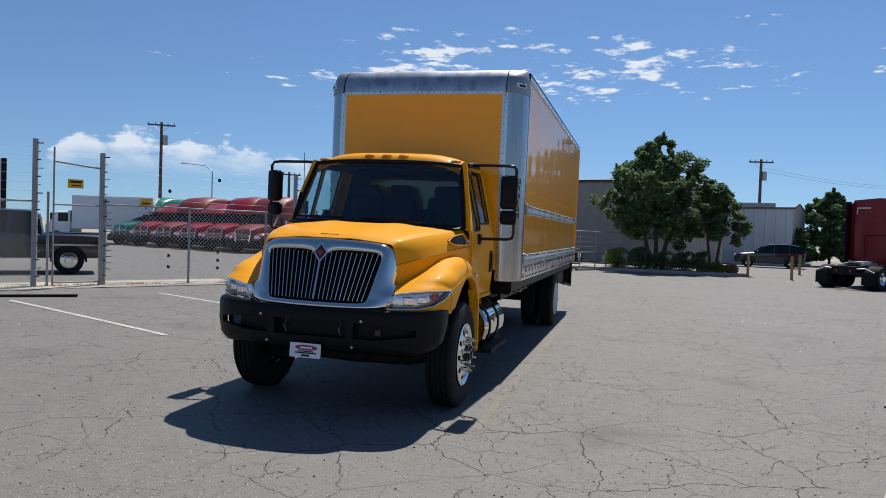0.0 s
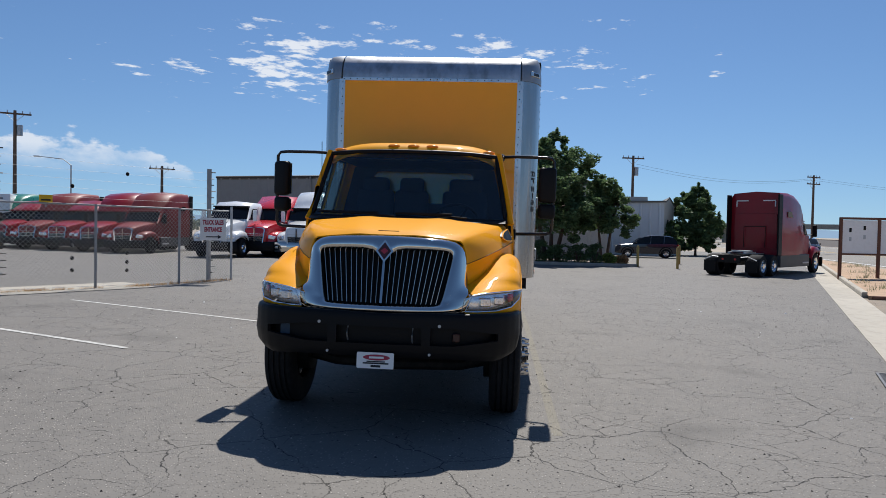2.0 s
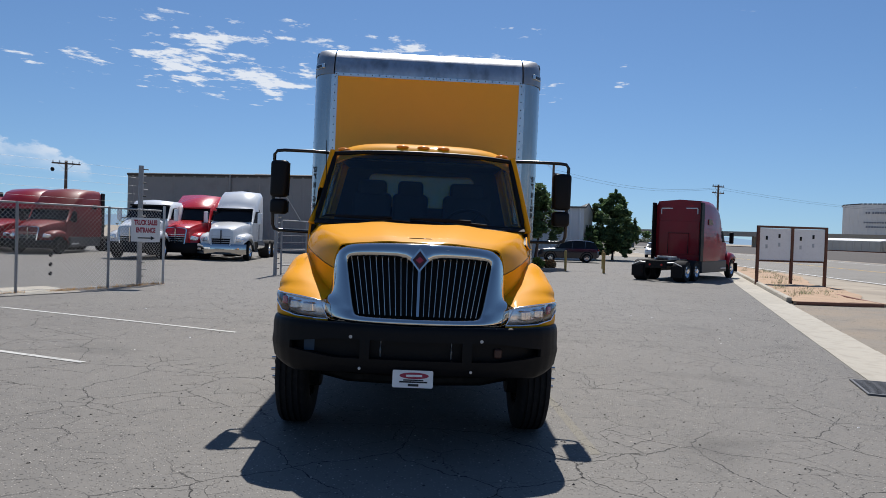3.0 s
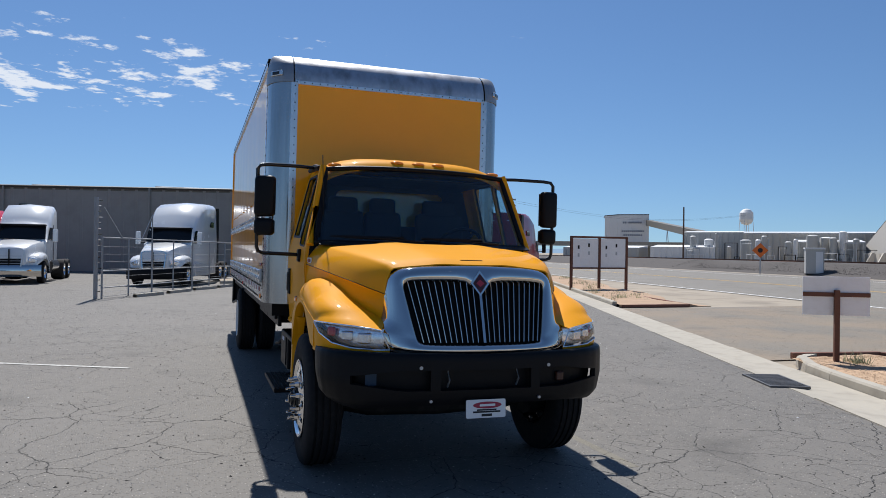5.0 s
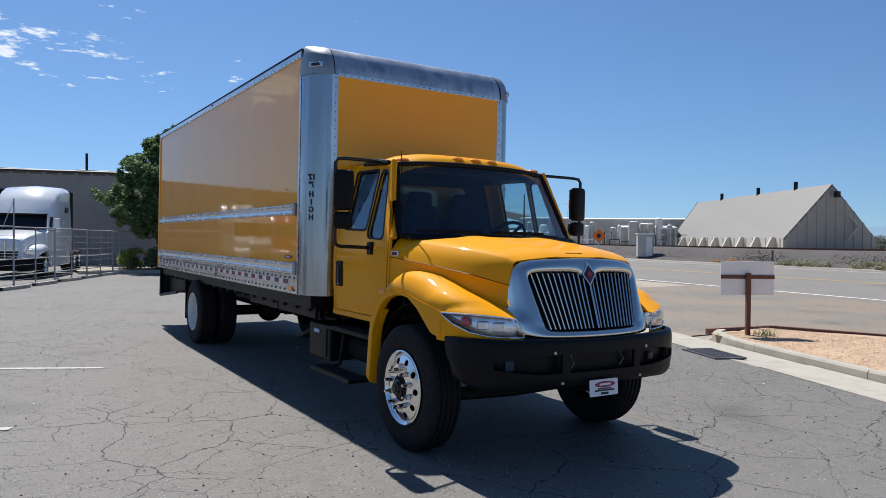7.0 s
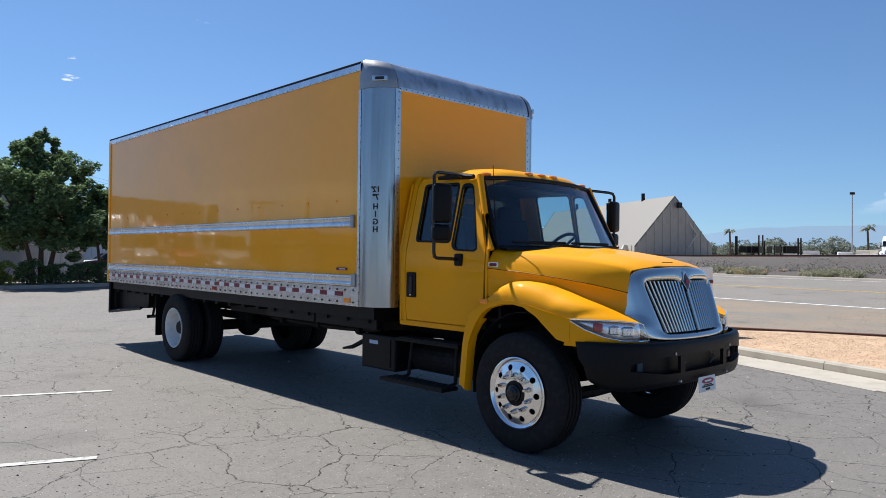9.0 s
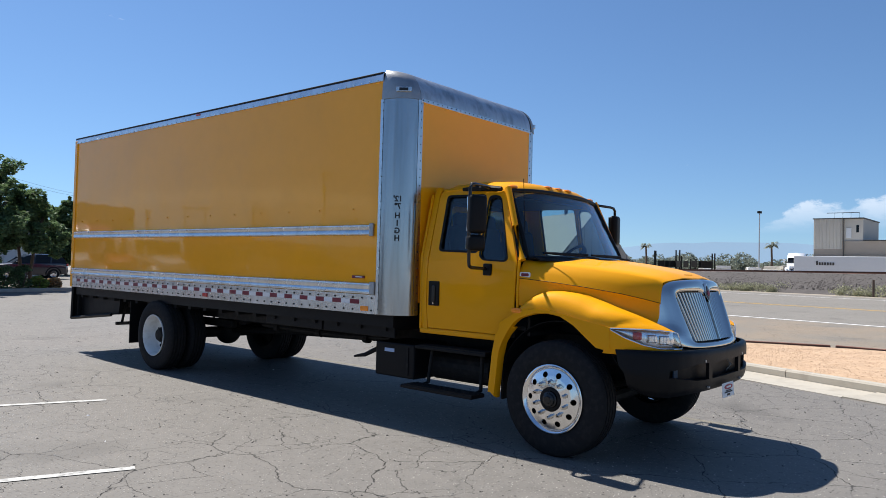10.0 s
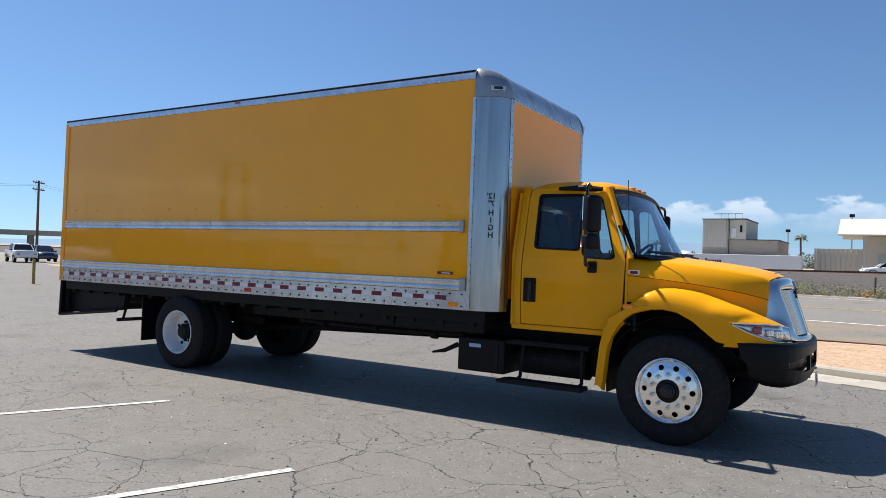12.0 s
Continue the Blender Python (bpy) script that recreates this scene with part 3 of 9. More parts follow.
GUT_ANGLE = -math.degrees(math.atan(0.375))
_slab = slab_mesh(2.6, 0.88)
for k in range(36):
    y = -28 + k * 2.6 * math.cos(radians(GUT_ANGLE))
    x = gut_x(y)
    ob = new("slab", _slab)
    ob.parent = gutter
    ob.matrix_world = pose(x, y, gh(x) + 0.006 + random.uniform(-0.003, 0.003), 0, 0.75, GUT_ANGLE)


def kerb_run(name, pts, label, h=0.14, w=0.17):
    """A kerb of cast lengths along a line of points, its face to the left of the way."""
    root = tagged(new(name), label, "kerb", kind="structure")
    sec = [(0, -0.1), (0.012, h - 0.03), (0.035, h), (w, h), (w, -0.1)]
    for (p, q) in zip(pts, pts[1:]):
        p, q = Vector((*p, 0)), Vector((*q, 0))
        d = (q - p)
        n = max(1, round(d.length / 2.5))
        for k in range(n):
            a, b = p.lerp(q, k / n), p.lerp(q, (k + 1) / n)
            u = d.normalized()
            s = Vector((u.y, -u.x, 0))
            bm = bmesh.new()
            rows = []
            for c in (a + u * 0.006, b - u * 0.006):
                rows.append([(c.x + s.x * e, c.y + s.y * e, gh(c.x) + z) for e, z in sec])
            vs = skin(bm, rows, close=True)
            bm.faces.new(vs[0])
            bm.faces.new(vs[1])
            part("kerb_stone", bm, CONCRETE, root)
    return root


def arc2(c, r, a0, a1, n):
    return [(c[0] + r * math.cos(radians(lerp(a0, a1, k / n))), c[1] + r * math.sin(radians(lerp(a0, a1, k / n)))) for k in range(n + 1)]


_k0 = (gut_x(-28) + 0.95, -28.0)
_k1 = (gut_x(2.2) + 0.95, 2.2)
kerb_run("kerb_1", [_k0, _k1, (7.22, 3.0), (7.75, 3.72), (8.5, 4.1)], "pale concrete kerb with joints round the gravel bed")
kerb_run("kerb_2", [(gut_x(16.5) + 0.95, 16.5), (gut_x(70) + 0.95, 70)], "pale concrete kerb along the dirt verge")


def verge_bed():
    """Reddish soil strip behind the far kerb."""
    bm = bmesh.new()
    rows = []
    for y in span(15.9, 62, 60):
        a = gut_x(y) + 1.10
        b = min(a + 3.4 + 1.2 * noise.noise(Vector((y * 0.3, 2.2, 0))), road_x(y) - 1.0)
        if y == 15.9:
            rows.append([(lerp(a, b, k / 8), y, gh(10) - 0.10) for k in range(9)])
        rows.append([(lerp(a, b, k / 8), y, gh(10) + 0.02 + (0.04 if k < 7 else -0.05) * (k < 8) - 0.05 * (k == 8) + 0.03 * noise.noise(Vector((k * 0.9, y * 0.8, 5)))) for k in range(9)])
    skin(bm, rows)
    tagged(part("verge_bed", bm, BED_SOIL, smooth=60), "reddish tan soil verge behind the kerb", "verge", kind="structure")
    for p, q in (((gut_x(15.9) + 1.2, 15.9), (14.9, 15.7)), ((15.0, 15.8), (16.0, 20.0))):
        p, q = Vector((*p, gh(9) + 0.03)), Vector((*q, gh(9) + 0.03))
        bm = bx((-0.05, 0, -0.08), (0.05, (q - p).length, 0.025), 0.012)
        ob = part("edging_timber", bm, TIMBER)
        ob.matrix_world = Matrix.Translation(p) @ (q - p).to_track_quat("Y", "Z").to_matrix().to_4x4()
        tagged(ob, "weathered red-brown timber edging a soil verge", "timber edging", "timbers round the soil verge")


BED_SOIL = mat("reddish tan soil", (0.36, 0.245, 0.16), 0.95, var=0.3, scale=1.2, fine=30, bump=0.5, dirt=(0.30, 0.22, 0.15), dirt_amount=0.6)
verge_bed()
STEEL_GREY = mat("worn grey iron", (0.11, 0.11, 0.115), 0.55, metal=0.6, var=0.2, scale=8)


def grate():
    m = pose(5.98, 2.35, gh(6) + 0.016, 0, 0, GUT_ANGLE)
    ob = thing("drain_grate", "dark cast iron drain grate set in the gutter", "drain grate", m=m)
    bm = bmesh.new()
    for s in ((-0.28, -0.5, -0.25, 0.5), (0.25, -0.5, 0.28, 0.5), (-0.25, -0.5, 0.25, -0.47), (-0.25, 0.47, 0.25, 0.5)):
        box(bm, (s[0], s[1], -0.02), (s[2], s[3], 0.012))
    part("frame", bm, STEEL_GREY, ob)
    for k in range(14):
        part("bar", bx((-0.25, -0.455 + k * 0.068, -0.02), (0.25, -0.43 + k * 0.068, 0.008)), STEEL_GREY, ob)
    part("pit", bx((-0.25, -0.47, -0.03), (0.25, 0.47, -0.022)), BLACK, ob)


grate()


# gravel bed behind the near kerb, held by timber
def gravel_bed():
    bm = bmesh.new()
    rows = []
    for y in span(-28, 3.6, 40):
        a = gut_x(y) + 1.12
        b = 10.75 + 0.0 * y if y < 0 else lerp(10.75, 9.3, y / 3.6)
        b = max(b, a + 0.3)
        rows.append([(lerp(a, b, k / 16), y, gh(8) + 0.125 + 0.02 * noise.noise(Vector((k * 0.7, y * 1.3, 1)))) for k in range(17)])
    skin(bm, rows)
    tagged(part("gravel_bed", bm, BED_GRAVEL, smooth=60), "tan gravel landscape bed between kerb and timber", "gravel bed", kind="structure")
    rng = random.Random(5)
    verts, faces = [], []
    for _ in range(9000):
        y = 3.5 - rng.random() ** 1.3 * 12
        a = gut_x(y) + 1.15
        x = rng.uniform(a, max(a + 0.3, 10.6 if y < 0 else lerp(10.6, 9.2, y / 3.6)))
        r = rng.uniform(0.008, 0.019)
        z = gh(8) + 0.13
        i = len(verts)
        t = rng.uniform(0, math.tau)
        for k in range(4):
            verts.append((x + r * math.cos(t + k * 1.57) * rng.uniform(0.7, 1.2), y + r * math.sin(t + k * 1.57), z))
        verts.append((x, y, z + r * rng.uniform(0.3, 0.6)))
        faces += [(i, i + 1, i + 4), (i + 1, i + 2, i + 4), (i + 2, i + 3, i + 4), (i + 3, i, i + 4)]
    me = bpy.data.meshes.new("bed_stones")
    me.from_pydata(verts, [], faces)
    me.materials.append(BED_GRAVEL)
    tagged(new("bed_stones", me), "loose tan gravel stones on the bed", "gravel", kind="stuff")
    for p, q in (((7.9, 3.95), (9.6, 3.65)), ((9.6, 3.6), (10.8, 0.2)), ((10.85, 0.1), (10.85, -3.0)), ((10.85, -3.05), (10.85, -6.5)), ((10.85, -6.6), (10.85, -10.0))):
        p, q = Vector((*p, gh(9) + 0.13)), Vector((*q, gh(9) + 0.13))
        bm = bx((-0.05, 0, -0.08), (0.05, (q - p).length, 0.035), 0.012)
        ob = part("edging_timber", bm, TIMBER)
        ob.matrix_world = Matrix.Translation(p) @ (q - p).to_track_quat("Y", "Z").to_matrix().to_4x4()
        tagged(ob, "weathered red-brown timber edging a gravel bed", "timber edging", "timbers round the gravel bed")


gravel_bed()

# railway bank beyond the road
def rail_x(y):
    return road_x(y) + 33.5


def bank_rise(y):
    """The line climbs a little towards the south."""
    return 1.0 + 0.26 * max(0.0, min(1.0, (28 - y) / 30))


def rail_bank():
    bm = bmesh.new()
    sec = [(-7.0, -0.15), (-5.6, 0.2), (-2.2, 1.13), (-1.8, 1.2), (3.6, 1.2), (4.2, 1.1), (8.0, -0.1)]
    rows = []
    for y in [-300, -150, *range(-80, 121, 4), 200, 400]:
        rows.append([(rail_x(y) + u + 0.25 * noise.noise(Vector((u, y * 0.4, 0))), y, -0.13 + z * bank_rise(y) + 0.08 * noise.noise(Vector((u * 2, y * 0.7, 2)))) for u, z in sec])
    skin(bm, rows)
    tagged(part("railway_bank", bm, BALLAST, smooth=60), "grey crushed-stone railway embankment beside the highway", "embankment", kind="structure")
    rng = random.Random(8)
    verts, faces = [], []
    for _ in range(16000):
        y = rng.uniform(-25, 75)
        t = rng.random()
        u, z = lerp(-5.6, -1.9, t), lerp(0.2, 1.16, t) * bank_rise(y)
        r = rng.uniform(0.035, 0.085)
        x = rail_x(y) + u
        i = len(verts)
        a = rng.uniform(0, 6)
        for k in range(4):
            verts.append((x + r * math.cos(a + k * 1.57), y + r * math.sin(a + k * 1.57), -0.16 + z))
        verts.append((x + rng.uniform(-0.04, 0.04), y, -0.13 + z + r * rng.uniform(0.5, 1.1)))
        faces += [(i, i + 1, i + 4), (i + 1, i + 2, i + 4), (i + 2, i + 3, i + 4), (i + 3, i, i + 4)]
    me = bpy.data.meshes.new("ballast_stones")
    me.from_pydata(verts, [], faces)
    me.materials.append(BALLAST)
    tagged(new("ballast_stones", me), "loose grey ballast stones on the bank", "ballast", kind="stuff")
    for k, u in enumerate((-0.7, 0.735, 2.0)):
        bm = bmesh.new()
        rows = []
        for y in (-300, -100, -2, 13, 28, 100, 400):
            rows.append([(rail_x(y) + u + e, y, 1.19 * bank_rise(y) - 0.13 + z) for e, z in ((-0.07, 0), (-0.02, 0.03), (-0.035, 0.16), (0.035, 0.16), (0.02, 0.03), (0.07, 0))])
        skin(bm, rows, close=True)
        tagged(part("rail", bm, RUST), "rusty brown steel railway rail on ballast", "rail", "rails on the bank")


rail_bank()


# loose grit and bits of litter on the lot
def lot_grit(name, n, r0, r1, material, label, seed):
    rng = random.Random(seed)
    verts, faces = [], []
    for _ in range(n):
        y = rng.uniform(-6.5, 16)
        x = rng.uniform(-13, gut_x(y) - 0.1)
        r = lerp(r0, r1, rng.random() ** 2)
        z = gh(x) + 0.001
        i = len(verts)
        a = rng.uniform(0, 6)
        for k in range(4):
            q = r * rng.uniform(0.7, 1.3)
            verts.append((x + q * math.cos(a + k * 1.57), y + q * math.sin(a + k * 1.57), z))
        verts.append((x, y, z + r * rng.uniform(0.4, 0.9)))
        faces += [(i, i + 1, i + 4), (i + 1, i + 2, i + 4), (i + 2, i + 3, i + 4), (i + 3, i, i + 4)]
    me = bpy.data.meshes.new(name)
    me.from_pydata(verts, [], faces)
    me.materials.append(material)
    tagged(new(name, me), label, "grit", kind="stuff")


lot_grit("pale_grit", 7000, 0.004, 0.011, mat("pale loose grit", (0.40, 0.37, 0.32), 0.9, var=0.4, scale=9), "pale loose grit on the asphalt", 91)
lot_grit("dark_grit", 6000, 0.005, 0.014, mat("dark loose grit", (0.035, 0.032, 0.030), 0.9, var=0.4, scale=9), "dark loose grit on the asphalt", 92)
lot_grit("litter_scraps", 26, 0.012, 0.03, SIGN_WHITE, "small white litter scraps on the asphalt", 93)


# ---- the yellow box truck; x to its left side, y to its rear, front axle at y = 0 ----
truck = thing("box_truck", "yellow box truck with silver-edged cargo box and chrome grille", "truck", m=LOT @ Matrix.Translation((-0.032, 0, 0)))
BOX_F, BOX_R, D = 1.835, 10.08, 0.045


def mirrored(pts):
    return [(-x, y, z) for x, y, z in pts]


def cargo_box():
    body = part("cargo_box", bx((-1.285 - D, 2.35, 1.36), (1.285 + D, BOX_R - 0.02, 3.74)), YELLOW_PANEL, truck, "yellow cargo box core")
    body.location.x = 0.034
    # side skins, slightly bowed sheets
    for s in (-1, 1):
        bm = bmesh.new()
        rows = []
        for k in range(34):
            y = lerp(2.1, BOX_R - 0.06, k / 33)
            rows.append([(s * (1.288 + D + 0.0035 * math.sin(k * 1.9) * math.sin(j * 0.52)), y, lerp(1.36, 3.75, j / 6)) for j in range(7)])
        skin(bm, rows)
        part("side_panel", thicken(bm, 0.006), YELLOW_PANEL, body, "glossy yellow side panel", smooth=40)
        # rivets: a row of heads above the mid rail
        bm = bmesh.new()
        for k in range(13):
            y = lerp(2.6, 9.7, k / 12)
            bmesh.ops.create_uvsphere(bm, u_segments=6, v_segments=4, radius=0.010, matrix=Matrix.Translation((s * (1.295 + D), y, 2.33)))
        tagged(part("rivet_strip", bm, YELLOW_PANEL, body), kind="stuff")
        # mid rail, a rolled double rib
        bm = bmesh.new()
        sec = [(1.29, 2.03), (1.318, 2.04), (1.322, 2.075), (1.308, 2.092), (1.322, 2.11), (1.318, 2.145), (1.29, 2.155)]
        skin(bm, [[(s * (x + D), y, z) for x, z in sec] for y in (2.30, 6.2, 9.96)])
        part("mid_rail", bm, ALU, body, "ribbed aluminium side rail", smooth=50)
        part("rail_cap", bx((min(s * (1.29 + D), s * (1.325 + D)), 2.245, 2.02), (max(s * (1.29 + D), s * (1.325 + D)), 2.305, 2.165), 0.01), CAST, body)
        # lower rub rail
        bm = bmesh.new()
        sec = [(1.29, 1.375), (1.315, 1.38), (1.322, 1.41), (1.308, 1.43), (1.322, 1.455), (1.315, 1.495), (1.29, 1.505)]
        skin(bm, [[(s * (x + D), y, z) for x, z in sec] for y in (2.27, 6.2, 10.0)])
        part("rub_rail", bm, ALU, body, "ribbed aluminium rub rail", smooth=50)
        part("rail_cap", bx((min(s * (1.29 + D), s * (1.325 + D)), 2.20, 1.37), (max(s * (1.29 + D), s * (1.325 + D)), 2.275, 1.515), 0.01), CAST, body)
        # bottom side rail with bolt heads and reflective tape
        bm = bmesh.new()
        sec = [(1.26, 1.16), (1.302, 1.16), (1.302, 1.372), (1.26, 1.372)]
        vs = skin(bm, [[(s * (x + D), y, z) for x, z in sec] for y in (2.17, 5, 7.5, BOX_R - 0.02)], close=True)
        rail = part("bottom_rail", bm, ALU, body, "scuffed aluminium bottom rail")
        bm = bmesh.new()
        for k in range(52):
            y = lerp(2.25, 9.95, k / 51)
            for z in (1.20, 1.335):
                cyl(bm, (s * (1.30 + D), y, z), (s * (1.309 + D), y, z), 0.011, n=6)
        tagged(part("bolt_strip", bm, STEEL_DARK, rail), kind="stuff")
        n = 25
        for k in range(n):
            y0 = lerp(2.45, 9.95, k / n)
            d = 7.5 / n
            part("red_tape", bx((min(s * (1.3035 + D), s * (1.3055 + D)), y0, 1.262), (max(s * (1.3035 + D), s * (1.3055 + D)), y0 + d * 0.5, 1.312)), RED_TAPE, rail)
            part("white_tape", bx((min(s * (1.3035 + D), s * (1.305 + D)), y0 + d * 0.5, 1.262), (max(s * (1.3035 + D), s * (1.305 + D)), y0 + d, 1.312)), WHITE_TAPE, rail)
        for y in (2.36, 5.6):
            part("side_marker", bx((min(s * (1.30 + D), s * (1.315 + D)), y - 0.06, 1.19), (max(s * (1.30 + D), s * (1.315 + D)), y + 0.06, 1.245), 0.008), AMBER if y < 3 else RED_LENS, rail)
        # rear corner post
        part("rear_post", bx((min(s * (1.25 + D), s * (1.306 + D)), BOX_R - 0.09, 1.16), (max(s * (1.25 + D), s * (1.306 + D)), BOX_R, 3.80), 0.01), YELLOW_PANEL, body)
        # top rail
        bm = bmesh.new()
        sec = [(1.288, 3.742), (1.304, 3.745), (1.304, 3.80), (1.295, 3.828), (1.27, 3.842), (1.20, 3.845)]
        skin(bm, [[(s * (x + D), y, z) for x, z in sec] for y in (2.165, 6.0, BOX_R)])
        part("top_rail", bm, ALU, body, "aluminium roof edge rail", smooth=40)
        part("rail_edge", bx((min(s * (1.262 + D), s * (1.299 + D)), 2.18, 3.816), (max(s * (1.262 + D), s * (1.299 + D)), BOX_R, 3.850), 0.008), STEEL_DARK, body, "dark strip along the upper edge of the roof rail")
        bm = bmesh.new()
        for k in range(60):
            y = lerp(2.25, 9.95, k / 59)
            bmesh.ops.create_uvsphere(bm, u_segments=6, v_segments=4, radius=0.008, matrix=Matrix.Translation((s * (1.303 + D), y, 3.757)))
        tagged(part("rivet_strip", bm, CAST, body), kind="stuff")
        part("roof_lamp", bx((min(s * (1.29 + D), s * (1.312 + D)), 5.9, 3.79), (max(s * (1.29 + D), s * (1.312 + D)), 6.0, 3.815), 0.005), RED_LENS, body)
    # roof skin
    bm = bmesh.new()
    skin(bm, [[(x, y, 3.842 + 0.012 * (1 - (x / 1.2) ** 2)) for x in span(-1.26, 1.26, 6)] for y in span(2.1, BOX_R, 8)])
    part("roof_skin", thicken(bm, 0.01), ALU, body)
    part("roof_filler", bx((-1.28, 2.06, 3.50), (1.28, 2.40, 3.832)), CAST, body)
    # front wall panel
    bm = bmesh.new()
    skin(bm, [[(x, BOX_F + 0.002 * math.sin(3 * x + z), z) for x in span(-1.10, 1.10, 6)] for z in span(1.30, 3.535, 6)])
    part("front_panel", thicken(bm, 0.01), YELLOW_PANEL, body, "plain yellow front wall")
    # rounded front corner posts
    def corner(t):
        a = radians(90 * t)
        return 1.095 + 0.252 * math.sin(a), 2.17 - 0.345 * math.cos(a)
    for s in (-1, 1):
        bm = bmesh.new()
        prof = [(1.06, BOX_F - 0.008)] + [corner(k / 12) for k in range(13)]
        skin(bm, [[(s * x, y, z) for x, y in prof] for z in (1.16, 1.7, 2.6, 3.535)])
        post = part("corner_post", bm, POST, body, "brushed aluminium rounded corner post", smooth=50)
        # pale flange strips along both edges
        fl = [corner(k / 24) for k in range(3)]
        fl2 = [corner(1 - k / 48) for k in range(3)]
        for prof2 in ([(1.055, BOX_F - 0.012), *[(x, y - 0.004) for x, y in fl]], [(1.351, 2.19), *[(x + 0.004, y) for x, y in fl2]]):
            bm = bmesh.new()
            skin(bm, [[(s * x, y, z) for x, y in prof2] for z in (1.165, 2.4, 3.535)])
            part("flange", bm, ALU, post)
        bm = bmesh.new()
        for k in range(26):
            z = lerp(1.22, 3.5, k / 25)
            for (x, y, nx, ny) in ((1.085, 1.822, 0, -1), (1.347, 2.15, 1, 0)):
                bmesh.ops.create_uvsphere(bm, u_segments=6, v_segments=4, radius=0.0075, matrix=Matrix.Translation((s * x, y, z)))
        tagged(part("rivet_strip", bm, STEEL_DARK, post), kind="stuff")
        # cast top corner: quarter round in plan, curling over
        bm = bmesh.new()
        rows = []
        for j in range(9):
            a = radians(90 * j / 8)
            up = 3.535 + 0.335 * math.sin(a)
            pull = 0.30 * (1 - math.cos(a))
            row = []
            for k in range(13):
                x, y = corner(k / 12)
                dirx, diry = math.sin(radians(90 * k / 12)), math.cos(radians(90 * k / 12))
                row.append((s * (x + 0.010 - pull * dirx * 0.22), y - 0.008 * diry + pull * diry, up))
            rows.append(row)
        skin(bm, rows)
        cap = part("corner_cap", thicken(bm, 0.008), CAST, body, "dull cast metal corner cap", smooth=60)
        m = Matrix.Translation((s * 1.272, 1.92, 3.63)) @ pose(0, 0, 0, 0, 0, 54 * s)
        bm = bx((-0.085, -0.016, -0.028), (0.085, 0.016, 0.028), 0.008)
        bmesh.ops.transform(bm, matrix=m, verts=bm.verts)
        part("marker_lamp_housing", bm, ALU, cap, "small silver marker lamp frame")
        bm = bx((-0.05, -0.022, -0.016), (0.05, -0.012, 0.016), 0.004)
        bmesh.ops.transform(bm, matrix=m, verts=bm.verts)
        part("marker_lamp", bm, BLACK_GLOSS, cap)
    # rounded front roof bow
    bm = bmesh.new()
    rows = []
    for j in range(11):
        a = radians(90 * j / 10)
        z = 3.535 + 0.338 * math.sin(a)
        y = BOX_F - 0.008 + 0.30 * (1 - math.cos(a))
        rows.append([(x, y + 0.003 * noise.noise(Vector((x * 6, j * 0.7, 0))), z + 0.003 * noise.noise(Vector((x * 7, j, 5)))) for x in span(-1.09, 1.09, 28)])
    skin(bm, rows)
    part("bow_flange", bx((-1.085, BOX_F - 0.020, 3.515), (1.085, BOX_F - 0.004, 3.556), 0.003), ALU, body, "pale riveted flange under the roof edge")
    bow = part("roof_bow", thicken(bm, 0.008), BOW, body, "dented aluminium rounded front roof edge", smooth=60)
    bm = bmesh.new()
    for k in range(27):
        bmesh.ops.create_uvsphere(bm, u_segments=6, v_segments=4, radius=0.007, matrix=Matrix.Translation((lerp(-1.07, 1.07, k / 26), BOX_F - 0.021, 3.537)))
    tagged(part("rivet_strip", bm, STEEL_DARK, bow), kind="stuff")
    # lettering on both corner posts, mirror-written
    for s in (-1, 1):
        a = radians(50)
        n = Vector((s * math.sin(a) * 0.345, -math.cos(a) * 0.252, 0)).normalized()
        right = Vector((n.y, -n.x, 0)) * -1
        x, y = corner(50 / 90)
        for i, ch in enumerate(("12'", '7"', "H", "I", "G", "H")):
            z = 2.43 - i * 0.082 - (0.02 if i > 1 else 0)
            m = Matrix(((right.x, 0, n.x, s * x + n.x * 0.004), (right.y, 0, n.y, y + n.y * 0.004), (0, 1, 0, z), (0, 0, 0, 1)))
            m = m @ Matrix.Diagonal((-1, 1, 1, 1))
            part("lettering", text_mesh(ch, 0.086, m, 0.001, 0.0022), INK, body)
    # maker's plate near the passenger-side front corner
    st = part("maker_sticker", bx((-1.347, 2.38, 1.550), (-1.339, 2.58, 1.580)), RED_TAPE, body, "small dark red sticker")
    part("sticker_bar", bx((-1.3495, 2.41, 1.560), (-1.3475, 2.52, 1.570)), WHITE_TAPE, st)
    # under-floor frame, a solid black box that also stands in for shade below the rail
    part("floor_frame", bx((-1.25, 2.0, 1.02), (1.25, BOX_R - 0.05, 1.22)), BLACK, body)
    for k in range(20):
        part("cross_bearer", bx((-1.20, lerp(2.2, 9.9, k / 19) - 0.04, 0.97), (1.20, lerp(2.2, 9.9, k / 19) + 0.04, 1.06)), STEEL_DARK, body)
